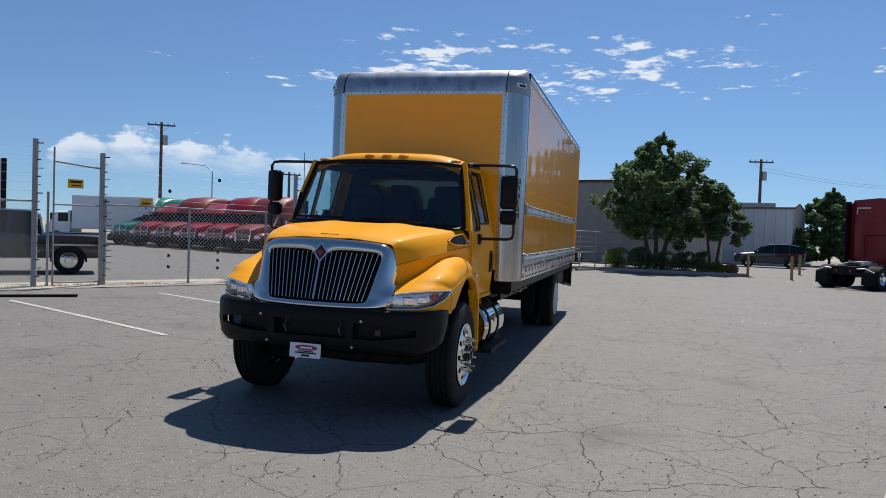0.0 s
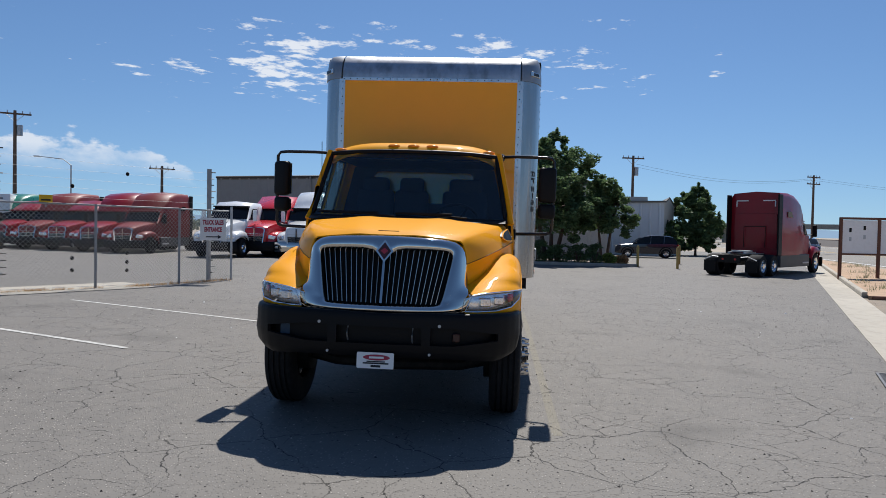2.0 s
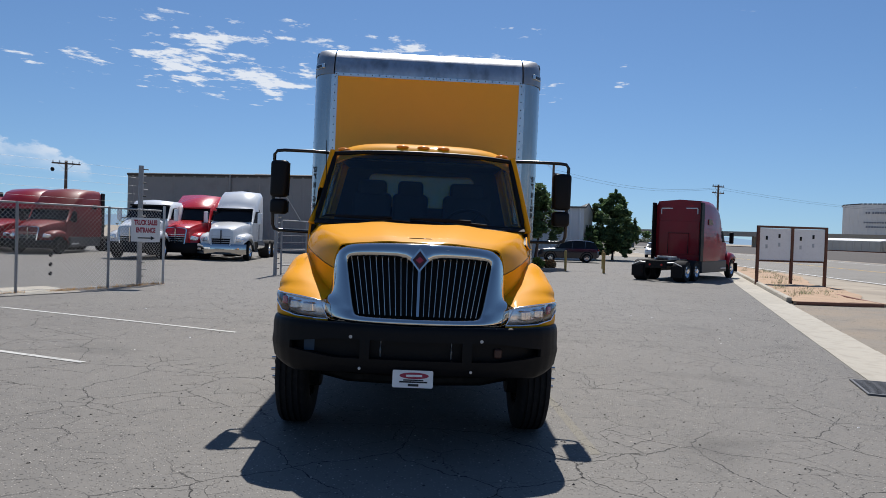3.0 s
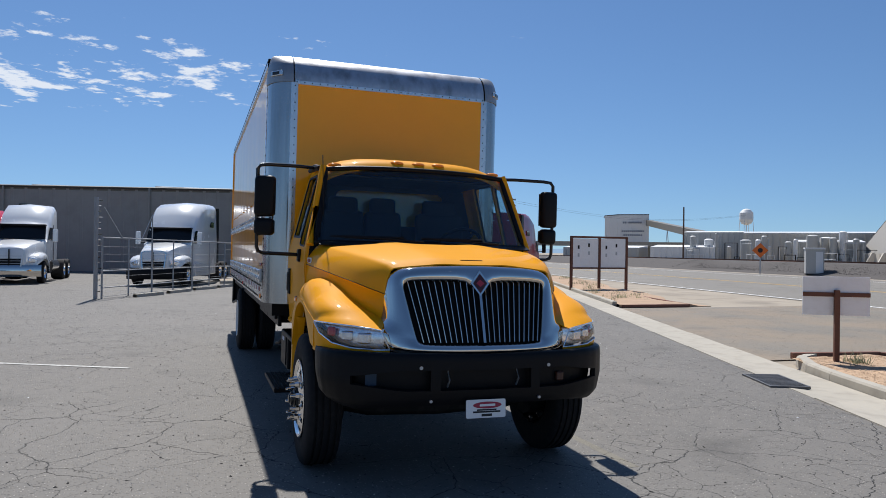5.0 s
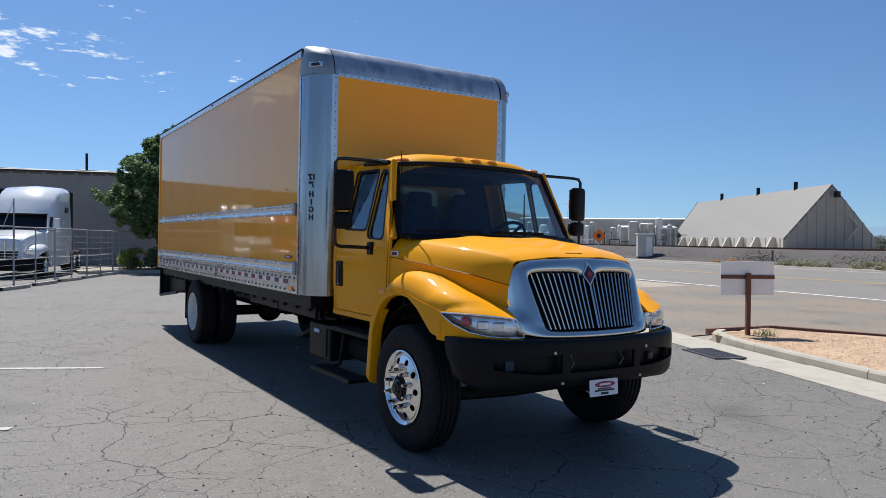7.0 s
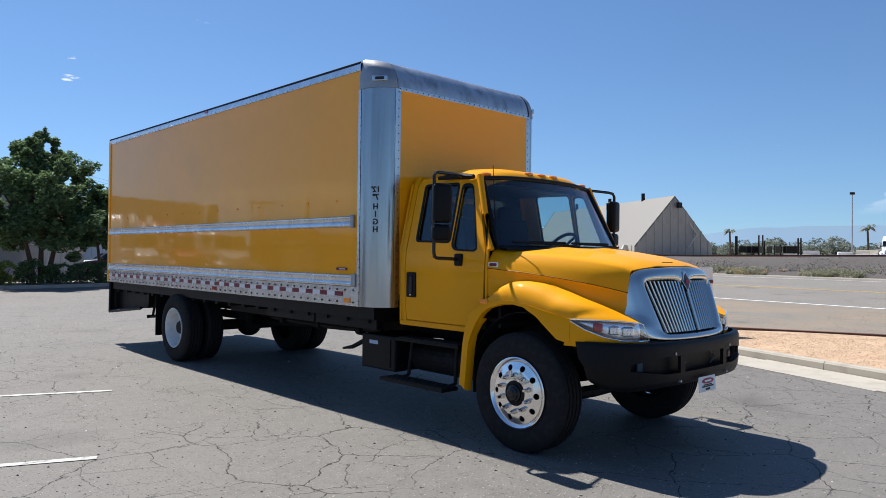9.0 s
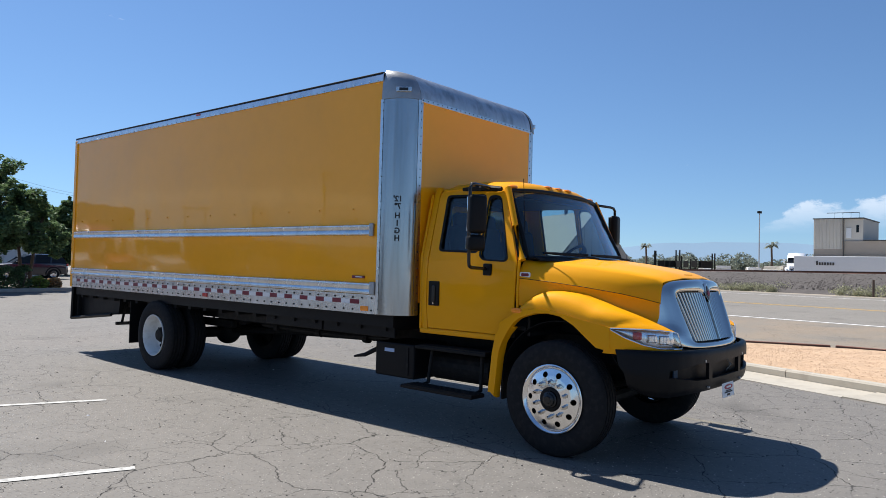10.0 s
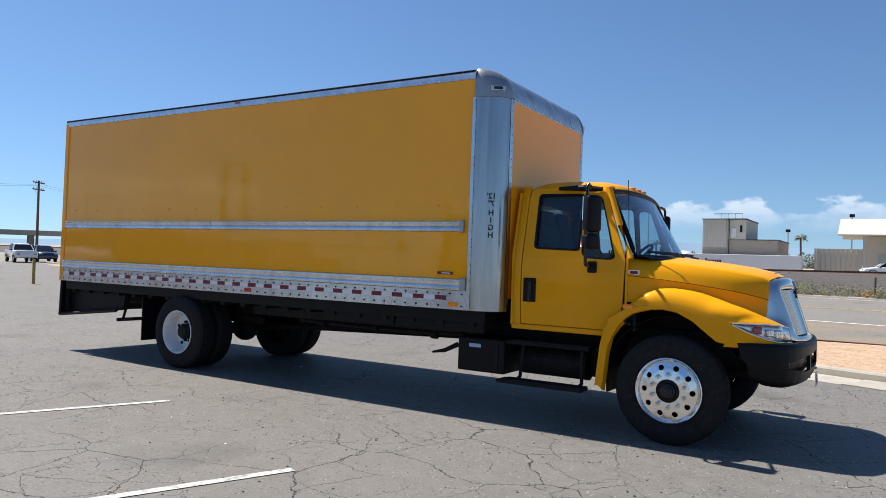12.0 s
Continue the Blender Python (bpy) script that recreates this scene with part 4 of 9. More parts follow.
    # rear lift gate: side plates, platform and frame below the floor
    for s in (-1, 1):
        bm = plate([(8.55, 1.155), (10.13, 1.155), (10.16, 0.585), (10.0, 0.60), (8.62, 0.74)], [], lambda u, v, w: (s * (1.13 - w), u, v), 0.03)
        side = part("liftgate_side", bm, BLACK, body, "black lift gate side plate")
        for p, q in (((8.60, 0.74), (10.0, 0.60)), ((10.0, 0.60), (10.17, 0.585)), ((10.14, 0.585), (10.12, 1.155))):
            part("edge_channel", tube(bmesh.new(), [(s * 1.262, *p), (s * 1.262, *q)], 0.03, 4), BLACK, side)
            part("edge_web", plate([p, q, (q[0], q[1] + 0.014), (p[0], p[1] + 0.014)] if p[1] < 1.0 and abs(p[0] - q[0]) > 0.1 else [p, (p[0] + 0.014, p[1]), (q[0] + 0.014, q[1]), q], [], lambda u, v, w: (s * (1.26 - w), u, v), 0.13), BLACK, side)
    part("liftgate_platform", bx((-1.2, 10.06, 0.62), (1.2, 10.12, 1.9), 0.01), STEEL_DARK, body)
    part("rear_door", bx((-1.2, BOX_R - 0.03, 1.3), (1.2, BOX_R + 0.01, 3.7), 0.01), YELLOW_PANEL, body)


cargo_box()


def chassis():
    ch = part("chassis_rail", bx((-0.46, -0.85, 0.80), (-0.37, 9.6, 1.06), 0.01), STEEL_DARK, truck, "black steel ladder frame")
    part("chassis_rail", bx((0.37, -0.85, 0.80), (0.46, 9.6, 1.06), 0.01), STEEL_DARK, ch)
    for y in (0.6, 2.2, 3.8, 5.4, 8.4):
        part("crossmember", bx((-0.38, y - 0.06, 0.84), (0.38, y + 0.06, 1.02), 0.01), STEEL_DARK, ch)
    part("front_axle", tube(bmesh.new(), [(-0.95, 0, 0.5), (-0.6, 0, 0.42), (0, 0, 0.40), (0.6, 0, 0.42), (0.95, 0, 0.5)], 0.06), STEEL_DARK, ch)
    bm = tube(bmesh.new(), [(-0.95, 7.03, 0.53), (0.95, 7.03, 0.53)], 0.09, 12)
    bmesh.ops.create_uvsphere(bm, u_segments=16, v_segments=10, radius=0.21, matrix=Matrix.Translation((0, 7.0, 0.53)))
    part("rear_axle", bm, STEEL_DARK, ch)
    part("drive_shaft", tube(bmesh.new(), [(0, 1.6, 0.78), (0, 3.6, 0.72), (0, 5.3, 0.66), (0, 6.8, 0.56)], [0.05, 0.055, 0.055, 0.05], 10), STEEL_DARK, ch)
    part("gearbox", bx((-0.3, 0.5, 0.55), (0.3, 1.9, 1.0), 0.06), STEEL_DARK, ch)
    part("engine_block", bx((-0.36, -0.7, 0.6), (0.36, 0.5, 1.35), 0.05), STEEL_DARK, ch)
    for s in (-1, 1):
        for k in range(4):
            part("leaf_spring", tube(bmesh.new(), [(s * 0.42, -0.72 + 0.08 * k, 0.72 - 0.02 * k), (s * 0.42, 0, 0.60 - 0.018 * k), (s * 0.42, 0.75 - 0.08 * k, 0.72 - 0.02 * k)], 0.022, 6), STEEL_DARK, ch)
        part("leaf_pack", bx((s * 0.42 - 0.05, 6.2, 0.66), (s * 0.42 + 0.05, 7.9, 0.78), 0.02), STEEL_DARK, ch)
        part("mudflap", bx((min(s * 0.62, s * 1.22), 7.955, 0.32), (max(s * 0.62, s * 1.22), 7.97, 1.0)), BLACK, ch, "plain black rubber mudflap")
        # frame-side gear: pipe with clamps
        part("side_pipe", tube(bmesh.new(), [(s * 0.62, 2.6, 0.82), (s * 0.64, 3.4, 0.79), (s * 0.64, 4.3, 0.79), (s * 0.6, 5.2, 0.80)], 0.035, 8), STEEL_DARK, ch)
        for y in (3.0, 3.9, 4.8):
            part("pipe_clamp", cyl(bmesh.new(), (s * 0.64, y - 0.04, 0.79), (s * 0.64, y + 0.04, 0.79), 0.06, n=12), STEEL_DARK, ch)
            part("hanger", bx((s * 0.5 - 0.05, y - 0.03, 0.78), (s * 0.62 + 0.02, y + 0.03, 0.92)), STEEL_DARK, ch)
    for s in (-1, 1):
        for y0, y1 in ((2.05, 3.25), (3.28, 4.4)):
            part("skirt_panel", bx((min(s * 1.10, s * 1.14), y0, 0.90), (max(s * 1.10, s * 1.14), y1, 1.155), 0.008), BLACK, ch)
    part("skirt_beam", bx((-0.9, 2.5, 0.86), (-0.86, 5.9, 1.06)), STEEL_DARK, ch)
    part("skirt_beam", bx((0.86, 2.5, 0.86), (0.9, 5.9, 1.06)), STEEL_DARK, ch)
    # rear underrun guard
    bm = tube(bmesh.new(), [(-1.0, 8.9, 0.56), (1.0, 8.9, 0.56)], 0.03)
    for x in (-0.9, -0.5, 0.5, 0.9):
        tube(bm, [(x, 8.9, 0.56), (x, 8.75, 0.95)], 0.022)
    tube(bm, [(-0.95, 8.55, 0.6), (-0.95, 8.9, 0.56)], 0.02)
    part("underrun_guard", bm, STEEL_DARK, ch)
    # passenger-side battery and tool box with a label
    bb = part("battery_box", bx((-1.06, 1.82, 0.46), (-0.5, 2.42, 0.84), 0.02), BLACK, truck, "black plastic battery box")
    part("label_plate", bx((-1.064, 2.12, 0.735), (-1.059, 2.27, 0.775)), mat("blue and white label", (0.35, 0.45, 0.65), 0.4), bb)
    part("lid_strap", bx((-1.07, 1.9, 0.50), (-1.06, 1.93, 0.80)), STEEL_DARK, bb)
    part("latch_lever", tube(bmesh.new(), [(-1.0, 2.45, 0.74), (-1.05, 2.6, 0.66), (-1.08, 2.75, 0.63)], [0.03, 0.025, 0.012]), BLACK, bb)
    # air and fuel cylinders on the passenger side behind the steps
    part("air_tank", cyl(bmesh.new(), (-0.72, 0.95, 0.62), (-0.72, 1.75, 0.62), 0.16, n=20), STEEL_DARK, truck, "black round air tank")
    # driver-side polished fuel tank with straps
    bm = lathe(bmesh.new(), [(0.0, 0.0), (0.26, 0.0), (0.29, 0.03), (0.29, 1.02), (0.26, 1.05), (0.0, 1.05)], 36, Matrix.Translation((0.93, 0.90, 0.68)) @ pose(0, 0, 0, 0, 0, 90))
    tank = part("fuel_tank", bm, CHROME, truck, "polished round fuel tank with black straps", smooth=40)
    for y in (1.05, 1.55):
        bm = lathe(bmesh.new(), [(0.292, -0.03), (0.30, -0.03), (0.30, 0.03), (0.292, 0.03)], 36, Matrix.Translation((0.93, y, 0.68)) @ pose(0, 0, 0, 0, 0, 90))
        part("strap", bm, BLACK, tank)
    part("filler_cap", cyl(bmesh.new(), (1.09, 1.3, 0.91), (1.14, 1.3, 0.97), 0.05), STEEL_DARK, tank)
    part("tank_label", bx((1.205, 1.26, 0.72), (1.222, 1.34, 0.78)), RED_LENS, tank)


chassis()


def steps(s):
    root = part("step_frame", tube(bmesh.new(), [(s * 0.98, 0.95, 0.86), (s * 1.02, 0.93, 0.46), (s * 1.22, 0.93, 0.42)], 0.02), STEEL_DARK, truck, "black steel cab steps")
    part("hanger", tube(bmesh.new(), [(s * 0.98, 1.62, 0.86), (s * 1.02, 1.64, 0.46), (s * 1.22, 1.64, 0.42)], 0.02), STEEL_DARK, root)
    for z, w, o in ((0.835, 0.20, 0.88), (0.435, 0.22, 1.07)):
        if s > 0 and z > 0.8:
            continue
        tr = part("step_tread", bx((min(s * o, s * (o + w)), 0.84, z - 0.025), (max(s * o, s * (o + w)), 1.80, z + 0.012), 0.008), BLACK if s < 0 else STEEL_DARK, root)
        for k in range(5):
            x = s * (o + 0.02 + w * (k + 0.3) / 5)
            part("tread_rib", bx((x - 0.008, 0.84, z + 0.012), (x + 0.008, 1.74, z + 0.022)), STEEL_DARK, tr)
    part("step_riser", bx((min(s * 0.66, s * 0.7), 0.86, 0.5), (max(s * 0.66, s * 0.7), 1.72, 0.82), 0.01), STEEL_DARK, root)


steps(-1)
steps(1)


# ---- wheels ----
def tyre_mesh():
    """Truck tyre lying along x, centre at 0, with grooves round the tread."""
    R, w = 0.53, 0.14
    prof = [(0.295, -0.105), (0.315, -0.125), (0.36, -0.140), (0.42, -0.142), (0.47, -0.134), (0.505, -0.124), (0.523, -0.108)]
    for g in (-0.075, -0.026, 0.026, 0.075):
        prof += [(R, g - 0.010), (R - 0.014, g - 0.008), (R - 0.014, g + 0.008), (R, g + 0.010)]
    prof += [(0.523, 0.108), (0.505, 0.124), (0.47, 0.134), (0.42, 0.142), (0.36, 0.140), (0.315, 0.125), (0.295, 0.105)]
    bm = bmesh.new()
    lathe(bm, prof, 64)
    return bm


def front_wheel(s):
    """Steer wheel: polished ten-hole rim, lug nuts and dark hub, outer face towards s."""
    X = s * 1.04
    root = part("front_wheel", bmesh.ops.transform(b := tyre_mesh(), matrix=Matrix.Translation((X, 0, 0.525)), verts=b.verts) or b, RUBBER, truck, "black ribbed steer tyre", smooth=35)
    root.name = "front_wheel"
    C = Matrix.Translation((X, 0, 0.525)) @ Matrix.Diagonal((s, 1, 1, 1))
    # barrel and flange
    bm = lathe(bmesh.new(), [(0.30, -0.12), (0.285, -0.09), (0.27, 0.02), (0.285, 0.115), (0.300, 0.128), (0.316, 0.135), (0.316, 0.142), (0.306, 0.146), (0.296, 0.14), (0.280, 0.125), (0.27, 0.112)], 64, C)
    rim = part("rim", bm, POLISHED, root, "polished aluminium ten-hole rim", smooth=40)
    # disc with hand holes, dished outwards
    holes = [circle(0.228 * math.cos(k * math.tau / 10), 0.228 * math.sin(k * math.tau / 10), 0.027, 14) for k in range(10)]
    def bulge(u, v, w):
        r = math.hypot(u, v)
        x = 0.128 + 0.030 * max(0.0, min(1.0, (0.27 - r) / 0.09)) - w
        return C @ Vector((x, u, v))
    ring = circle(0, 0, 0.274, 60)
    mid = [circle(0, 0, 0.112, 40)]
    bm = plate(ring, holes + mid, bulge, 0.018)
    part("disc", bm, POLISHED, rim, smooth=30)
    bm = lathe(bmesh.new(), [(0.27, 0.0), (0.0, 0.0)], 32, C)
    part("inner_shadow_plate", bm, STEEL_DARK, rim)
    for k in range(10):
        a = (k + 0.5) * math.tau / 10
        y, z = 0.160 * math.cos(a), 0.160 * math.sin(a)
        bm = cyl(bmesh.new(), (0.155, y, z), (0.185, y, z), 0.024, 0.021, n=6)
        cyl(bm, (0.185, y, z), (0.225, y, z), 0.017, 0.012, n=10)
        bmesh.ops.transform(bm, matrix=C, verts=bm.verts)
        part("lug_nut", bm, CHROME, rim)
    bm = lathe(bmesh.new(), [(0.112, 0.10), (0.108, 0.160), (0.098, 0.168), (0.080, 0.170), (0.076, 0.150)], 32, C)
    part("hub_flange", bm, STEEL_DARK, rim, smooth=40)
    bm = lathe(bmesh.new(), [(0.078, 0.10), (0.074, 0.178), (0.060, 0.186), (0.056, 0.204), (0.036, 0.212), (0.032, 0.222), (0.0, 0.222)], 32, C)
    part("hub_cap", bm, BLACK_GLOSS, rim, "dark oil-filled hub cap", smooth=40)
    # brake drum behind
    part("brake_drum", lathe(bmesh.new(), [(0.0, -0.20), (0.21, -0.20), (0.21, 0.0)], 32, C), STEEL_DARK, root)


front_wheel(-1)
front_wheel(1)


def rear_wheel(s):
    for i, X in enumerate((s * 1.165, s * 0.83)):
        b = tyre_mesh()
        bmesh.ops.transform(b, matrix=Matrix.Translation((X, 7.03, 0.53)), verts=b.verts)
        root = part("rear_wheel", b, RUBBER, truck, "black drive tyre of a dual pair", smooth=35)
        C = Matrix.Translation((X, 7.03, 0.53)) @ Matrix.Diagonal((s if i == 0 else -s, 1, 1, 1))
        prof = [(0.316, 0.142), (0.306, 0.148), (0.294, 0.13), (0.283, 0.06), (0.272, -0.03), (0.255, -0.055), (0.20, -0.070), (0.155, -0.075), (0.12, -0.07), (0.115, -0.06)]
        rim = part("rim", lathe(bmesh.new(), prof, 56, C), WHITE_STEEL if i == 0 else STEEL_DARK, root, "white painted steel dished rim" if i == 0 else "", smooth=40)
        if i == 0:
            part("hub", lathe(bmesh.new(), [(0.118, -0.09), (0.115, 0.02), (0.10, 0.035), (0.085, 0.06), (0.0, 0.065)], 28, C), STEEL_DARK, rim)
            for k in range(10):
                a = k * math.tau / 10
                y, z = 0.143 * math.cos(a), 0.143 * math.sin(a)
                bm = cyl(bmesh.new(), (-0.075, y, z), (-0.03, y, z), 0.018, n=6)
                bmesh.ops.transform(bm, matrix=C, verts=bm.verts)
                part("lug_nut", bm, STEEL_DARK, rim)
                a += 0.31
                y, z = 0.225 * math.cos(a), 0.225 * math.sin(a)
                if k % 2 == 0:
                    bm = cyl(bmesh.new(), (-0.068, y, z), (-0.058, y, z), 0.026, n=12)
                    bmesh.ops.transform(bm, matrix=C, verts=bm.verts)
                    part("hand_hole", bm, BLACK, rim)


rear_wheel(-1)
rear_wheel(1)


# ---- cab ----
def cab_x(z):
    """Half width of the cab at height z."""
    return curve_at([(1.0, 1.055), (1.25, 1.085), (1.6, 1.09), (1.80, 1.075), (2.50, 0.905), (2.58, 0.86)], z)


def cab():
    shell = part("cab", bx((-1.0, 0.55, 1.02), (1.0, 1.72, 1.12), 0.01), STEEL_DARK, truck, "yellow day cab")
    for s in (-1, 1):
        # door with window openings: lower skin and upper frame
        main_win = round_loop([(1.50, 1.875), (1.515, 2.475), (1.00, 2.465), (0.985, 1.86)], 0.05)
        quarter = round_loop([(0.955, 1.83), (0.955, 2.45), (0.80, 2.44), (0.60, 1.80), (0.64, 1.775), (0.90, 1.785)], 0.06)
        def put(u, v, w):
            return (s * (cab_x(v) - w), u, v)
        lower = [(0.50, 1.30), (0.485, 1.77), (1.625, 1.77), (1.635, 1.055), (0.66, 1.03)]
        bm = bmesh.new()
        rows = []
        for k in range(9):
            z = lerp(1.05, 1.765, k / 8)
            f = curve_at([(1.05, 0.63), (1.25, 0.505), (1.77, 0.487)], z)
            rows.append([(s * (cab_x(z) + 0.004), y, z) for y in span(f, 1.628, 8)])
        skin(bm, rows)
        door = part("door", thicken(bm, 0.02), YELLOW, truck, "yellow cab door", smooth=50)
        bm = plate([(0.487, 1.765), (0.52, 1.86), (0.765, 2.505), (0.84, 2.535), (1.60, 2.545), (1.632, 2.45), (1.628, 1.765)], [main_win, quarter], lambda u, v, w: (s * (cab_x(v) + 0.003 - w), u, v), 0.03)
        part("window_frame", bm, YELLOW, door)
        for nm, lp in (("side_window", main_win), ("quarter_window", quarter)):
            cx, cy = sum(p[0] for p in lp) / len(lp), sum(p[1] for p in lp) / len(lp)
            grown = [(cx + (u - cx) * 1.02, cy + (v - cy) * 1.02) for u, v in lp]
            pane = part(nm, plate(grown, [], lambda u, v, w: (s * (cab_x(v) - 0.018 - w), u, v), 0.004), DOOR_GLASS, door, "tinted side glass")
            inner = [(cx + (u - cx) * 0.93, cy + (v - cy) * 0.95) for u, v in lp]
            out = [(cx + (u - cx) * 1.035, cy + (v - cy) * 1.025) for u, v in lp]
            part("rubber_seal", plate(out, [inner], lambda u, v, w: (s * (cab_x(v) + 0.007 - w), u, v), 0.012), BLACK, door)
        # handle in its dark recess
        h = part("door_handle", bx((min(s * 1.085, s * 1.108), 1.455, 1.29), (max(s * 1.085, s * 1.108), 1.60, 1.55), 0.03, 3), BLACK, door, "black recessed door handle")
        part("grip", bx((min(s * 1.10, s * 1.122), 1.50, 1.325), (max(s * 1.10, s * 1.122), 1.545, 1.51), 0.012), BLACK_GLOSS, h)
        part("lock", cyl(bmesh.new(), (s * 1.10, 1.527, 1.315), (s * 1.113, 1.527, 1.315), 0.010, n=10), CHROME, h)
        # pillar behind the door, rounded to the rear wall
        bm = bmesh.new()
        rows = []
        for z in (1.03, 1.3, 1.6, 1.8, 2.2, 2.5, 2.575):
            w = cab_x(z)
            rows.append([(s * (w + 0.003), 1.64, z), (s * (w + 0.001), 1.70, z), (s * (w - 0.02), 1.74, z), (s * (w - 0.07), 1.765, z), (s * (w - 0.25), 1.77, z)])
        skin(bm, rows)
        part("rear_pillar", thicken(bm, 0.02), YELLOW, shell, smooth=50)
        # sill under the door
        part("sill", bx((min(s * 0.95, s * 1.07), 0.64, 0.985), (max(s * 0.95, s * 1.07), 1.75, 1.045), 0.02), YELLOW, shell)
        # A pillar outside
        bm = bmesh.new()
        pa = [(s * 1.055, 0.44, 1.79), (s * 0.992, 0.575, 2.13), (s * 0.905, 0.735, 2.525)]
        tube(bm, pa, [0.034, 0.030, 0.034], 10)
        part("windscreen_pillar", bm, YELLOW, shell, smooth=60)
        # cowl corner between door and hood
        bm = bmesh.new()
        skin(bm, [[(s * (cab_x(z) + 0.002), y, z) for y in (0.455, 0.479)] for z in (1.28, 1.5, 1.7, 1.82)])
        part("cowl_side", thicken(bm, 0.02), YELLOW, shell)
        part("seam", bx((min(s * 1.03, s * 1.06), 0.470, 1.20), (max(s * 1.03, s * 1.06), 0.50, 1.80)), BLACK, shell)
        # rain deflector above the door
        part("mirror_mount", tube(bmesh.new(), [(s * 0.93, 0.80, 2.515), (s * 0.94, 1.0, 2.535), (s * 0.95, 1.28, 2.53)], [0.025, 0.035, 0.02], 8), BLACK, door)
    # roof: domed shell with rounded edges
    bm = bmesh.new()
    rows = []
    for y, zc, w in ((0.630, 2.522, 0.885), (0.665, 2.575, 0.895), (0.74, 2.618, 0.90), (0.92, 2.652, 0.905), (1.25, 2.668, 0.905), (1.55, 2.655, 0.90), (1.70, 2.61, 0.89), (1.765, 2.51, 0.88)):
        row = []
        for k in range(17):
            u = lerp(-1, 1, k / 16)
            a = abs(u)
            x = w * math.copysign(a ** 0.85, u)
            row.append((x, y + 0.10 * a ** 3 * (1 if y < 0.9 else 0), zc - 0.105 * a ** 4 - 0.018 * a * a))
        rows.append(row)
    skin(bm, rows)
    part("roof", thicken(bm, 0.02), YELLOW, shell, "yellow cab roof", smooth=60)
    for x in (-0.21, 0.0, 0.20, -0.80, 0.80):
        y = 0.705 + 0.10 * abs(x) ** 3
        z = 2.592 if abs(x) < 0.5 else 2.545
        bm = bmesh.new()
        bmesh.ops.create_uvsphere(bm, u_segments=16, v_segments=8, radius=1.0, matrix=Matrix.Translation((x, y, z)) @ Matrix.Diagonal((0.066, 0.05, 0.022, 1)))
        part("roof_marker_lamp", bm, AMBER, shell, "amber roof marker lamp", smooth=60)
    # rear wall with a window
    rear_win = round_loop([(-0.62, 2.03), (0.62, 2.03), (0.60, 2.40), (-0.60, 2.40)], 0.08)
    bm = plate([(-1.05, 1.03), (1.05, 1.03), (1.06, 1.80), (0.90, 2.50), (-0.90, 2.50), (-1.06, 1.80)], [rear_win], lambda u, v, w: (u, 1.765 - w, v), 0.03)
    rw = part("rear_wall", bm, YELLOW, shell)
    part("rear_window", plate(rear_win, [], lambda u, v, w: (u, 1.75 - w, v), 0.005), DOOR_GLASS, rw)
    # windscreen, curved in plan
    def ws(u, t):
        w = lerp(1.005, 0.882, t)
        return (u * w, lerp(0.20, 0.632, t) + lerp(0.205, 0.085, t) * abs(u) ** 2.2, lerp(1.815, 2.528, t) - 0.03 * t * abs(u) ** 3)
    bm = bmesh.new()
    skin(bm, [[ws(u, t) for u in span(-1, 1, 20)] for t in span(0, 1, 8)])
    part("windscreen", thicken(bm, 0.006), WINDSHIELD, shell, "large dark curved windscreen", smooth=60)
    bm = bmesh.new()
    loop = [ws(u, 0.0) for u in span(-1, 1, 16)] + [ws(1, t) for t in span(0.1, 0.9, 6)] + [ws(u, 1.0) for u in span(1, -1, 16)] + [ws(-1, t) for t in span(0.9, 0.1, 6)]
    tube(bm, loop + loop[:2], 0.024, 8)
    part("windscreen_seal", bm, BLACK, shell, smooth=60)
    # cowl and wipers
    bm = bmesh.new()
    skin(bm, [[(u * w, y + 0.20 * abs(u) ** 2.2, z) for u in span(-1, 1, 16)] for y, z, w in ((0.06, 1.795, 1.0), (0.13, 1.822, 1.0), (0.20, 1.81, 0.99))])
    part("cowl", thicken(bm, 0.01), BLACK, shell, smooth=60)
    for x0, x1 in ((-0.10, -0.78), (0.62, 0.02)):
        bm = tube(bmesh.new(), [(x0, 0.13, 1.835), ((x0 + x1) / 2, 0.17, 1.855), (x1, 0.20 + 0.12 * abs(x1) ** 2, 1.862)], 0.010)
        tube(bm, [(lerp(x0, x1, 0.25), 0.165, 1.868), (x1 - 0.12, 0.21 + 0.15 * abs(x1) ** 2, 1.868)], 0.012)
        part("wiper", bm, BLACK, shell)
    # aerial
    part("aerial", tube(bmesh.new(), [(-0.93, 0.50, 1.98), (-0.95, 0.52, 2.60)], 0.004, 5), STEEL_DARK, shell)
    # inside: floor, dash, wheel, seats
    part("floor_mat", bx((-0.95, 0.45, 1.10), (0.95, 1.7, 1.14)), DASH, shell)
    bm = bmesh.new()
    skin(bm, [[(u * 0.93, y + 0.16 * abs(u) ** 2.2, z) for u in span(-1, 1, 12)] for y, z in ((0.22, 1.80), (0.40, 1.83), (0.58, 1.80), (0.66, 1.70), (0.62, 1.30))])
    part("dashboard", thicken(bm, 0.02), DASH, shell, smooth=60)
    part("firewall", bx((-0.95, 0.40, 1.05), (0.95, 0.43, 1.78)), DASH, shell)
    part("rear_trim", plate([(-0.98, 1.15), (0.98, 1.15), (1.0, 1.80), (0.84, 2.47), (-0.84, 2.47), (-1.0, 1.80)], [rear_win], lambda u, v, w: (u, 1.725 - w, v), 0.006), DASH, shell)
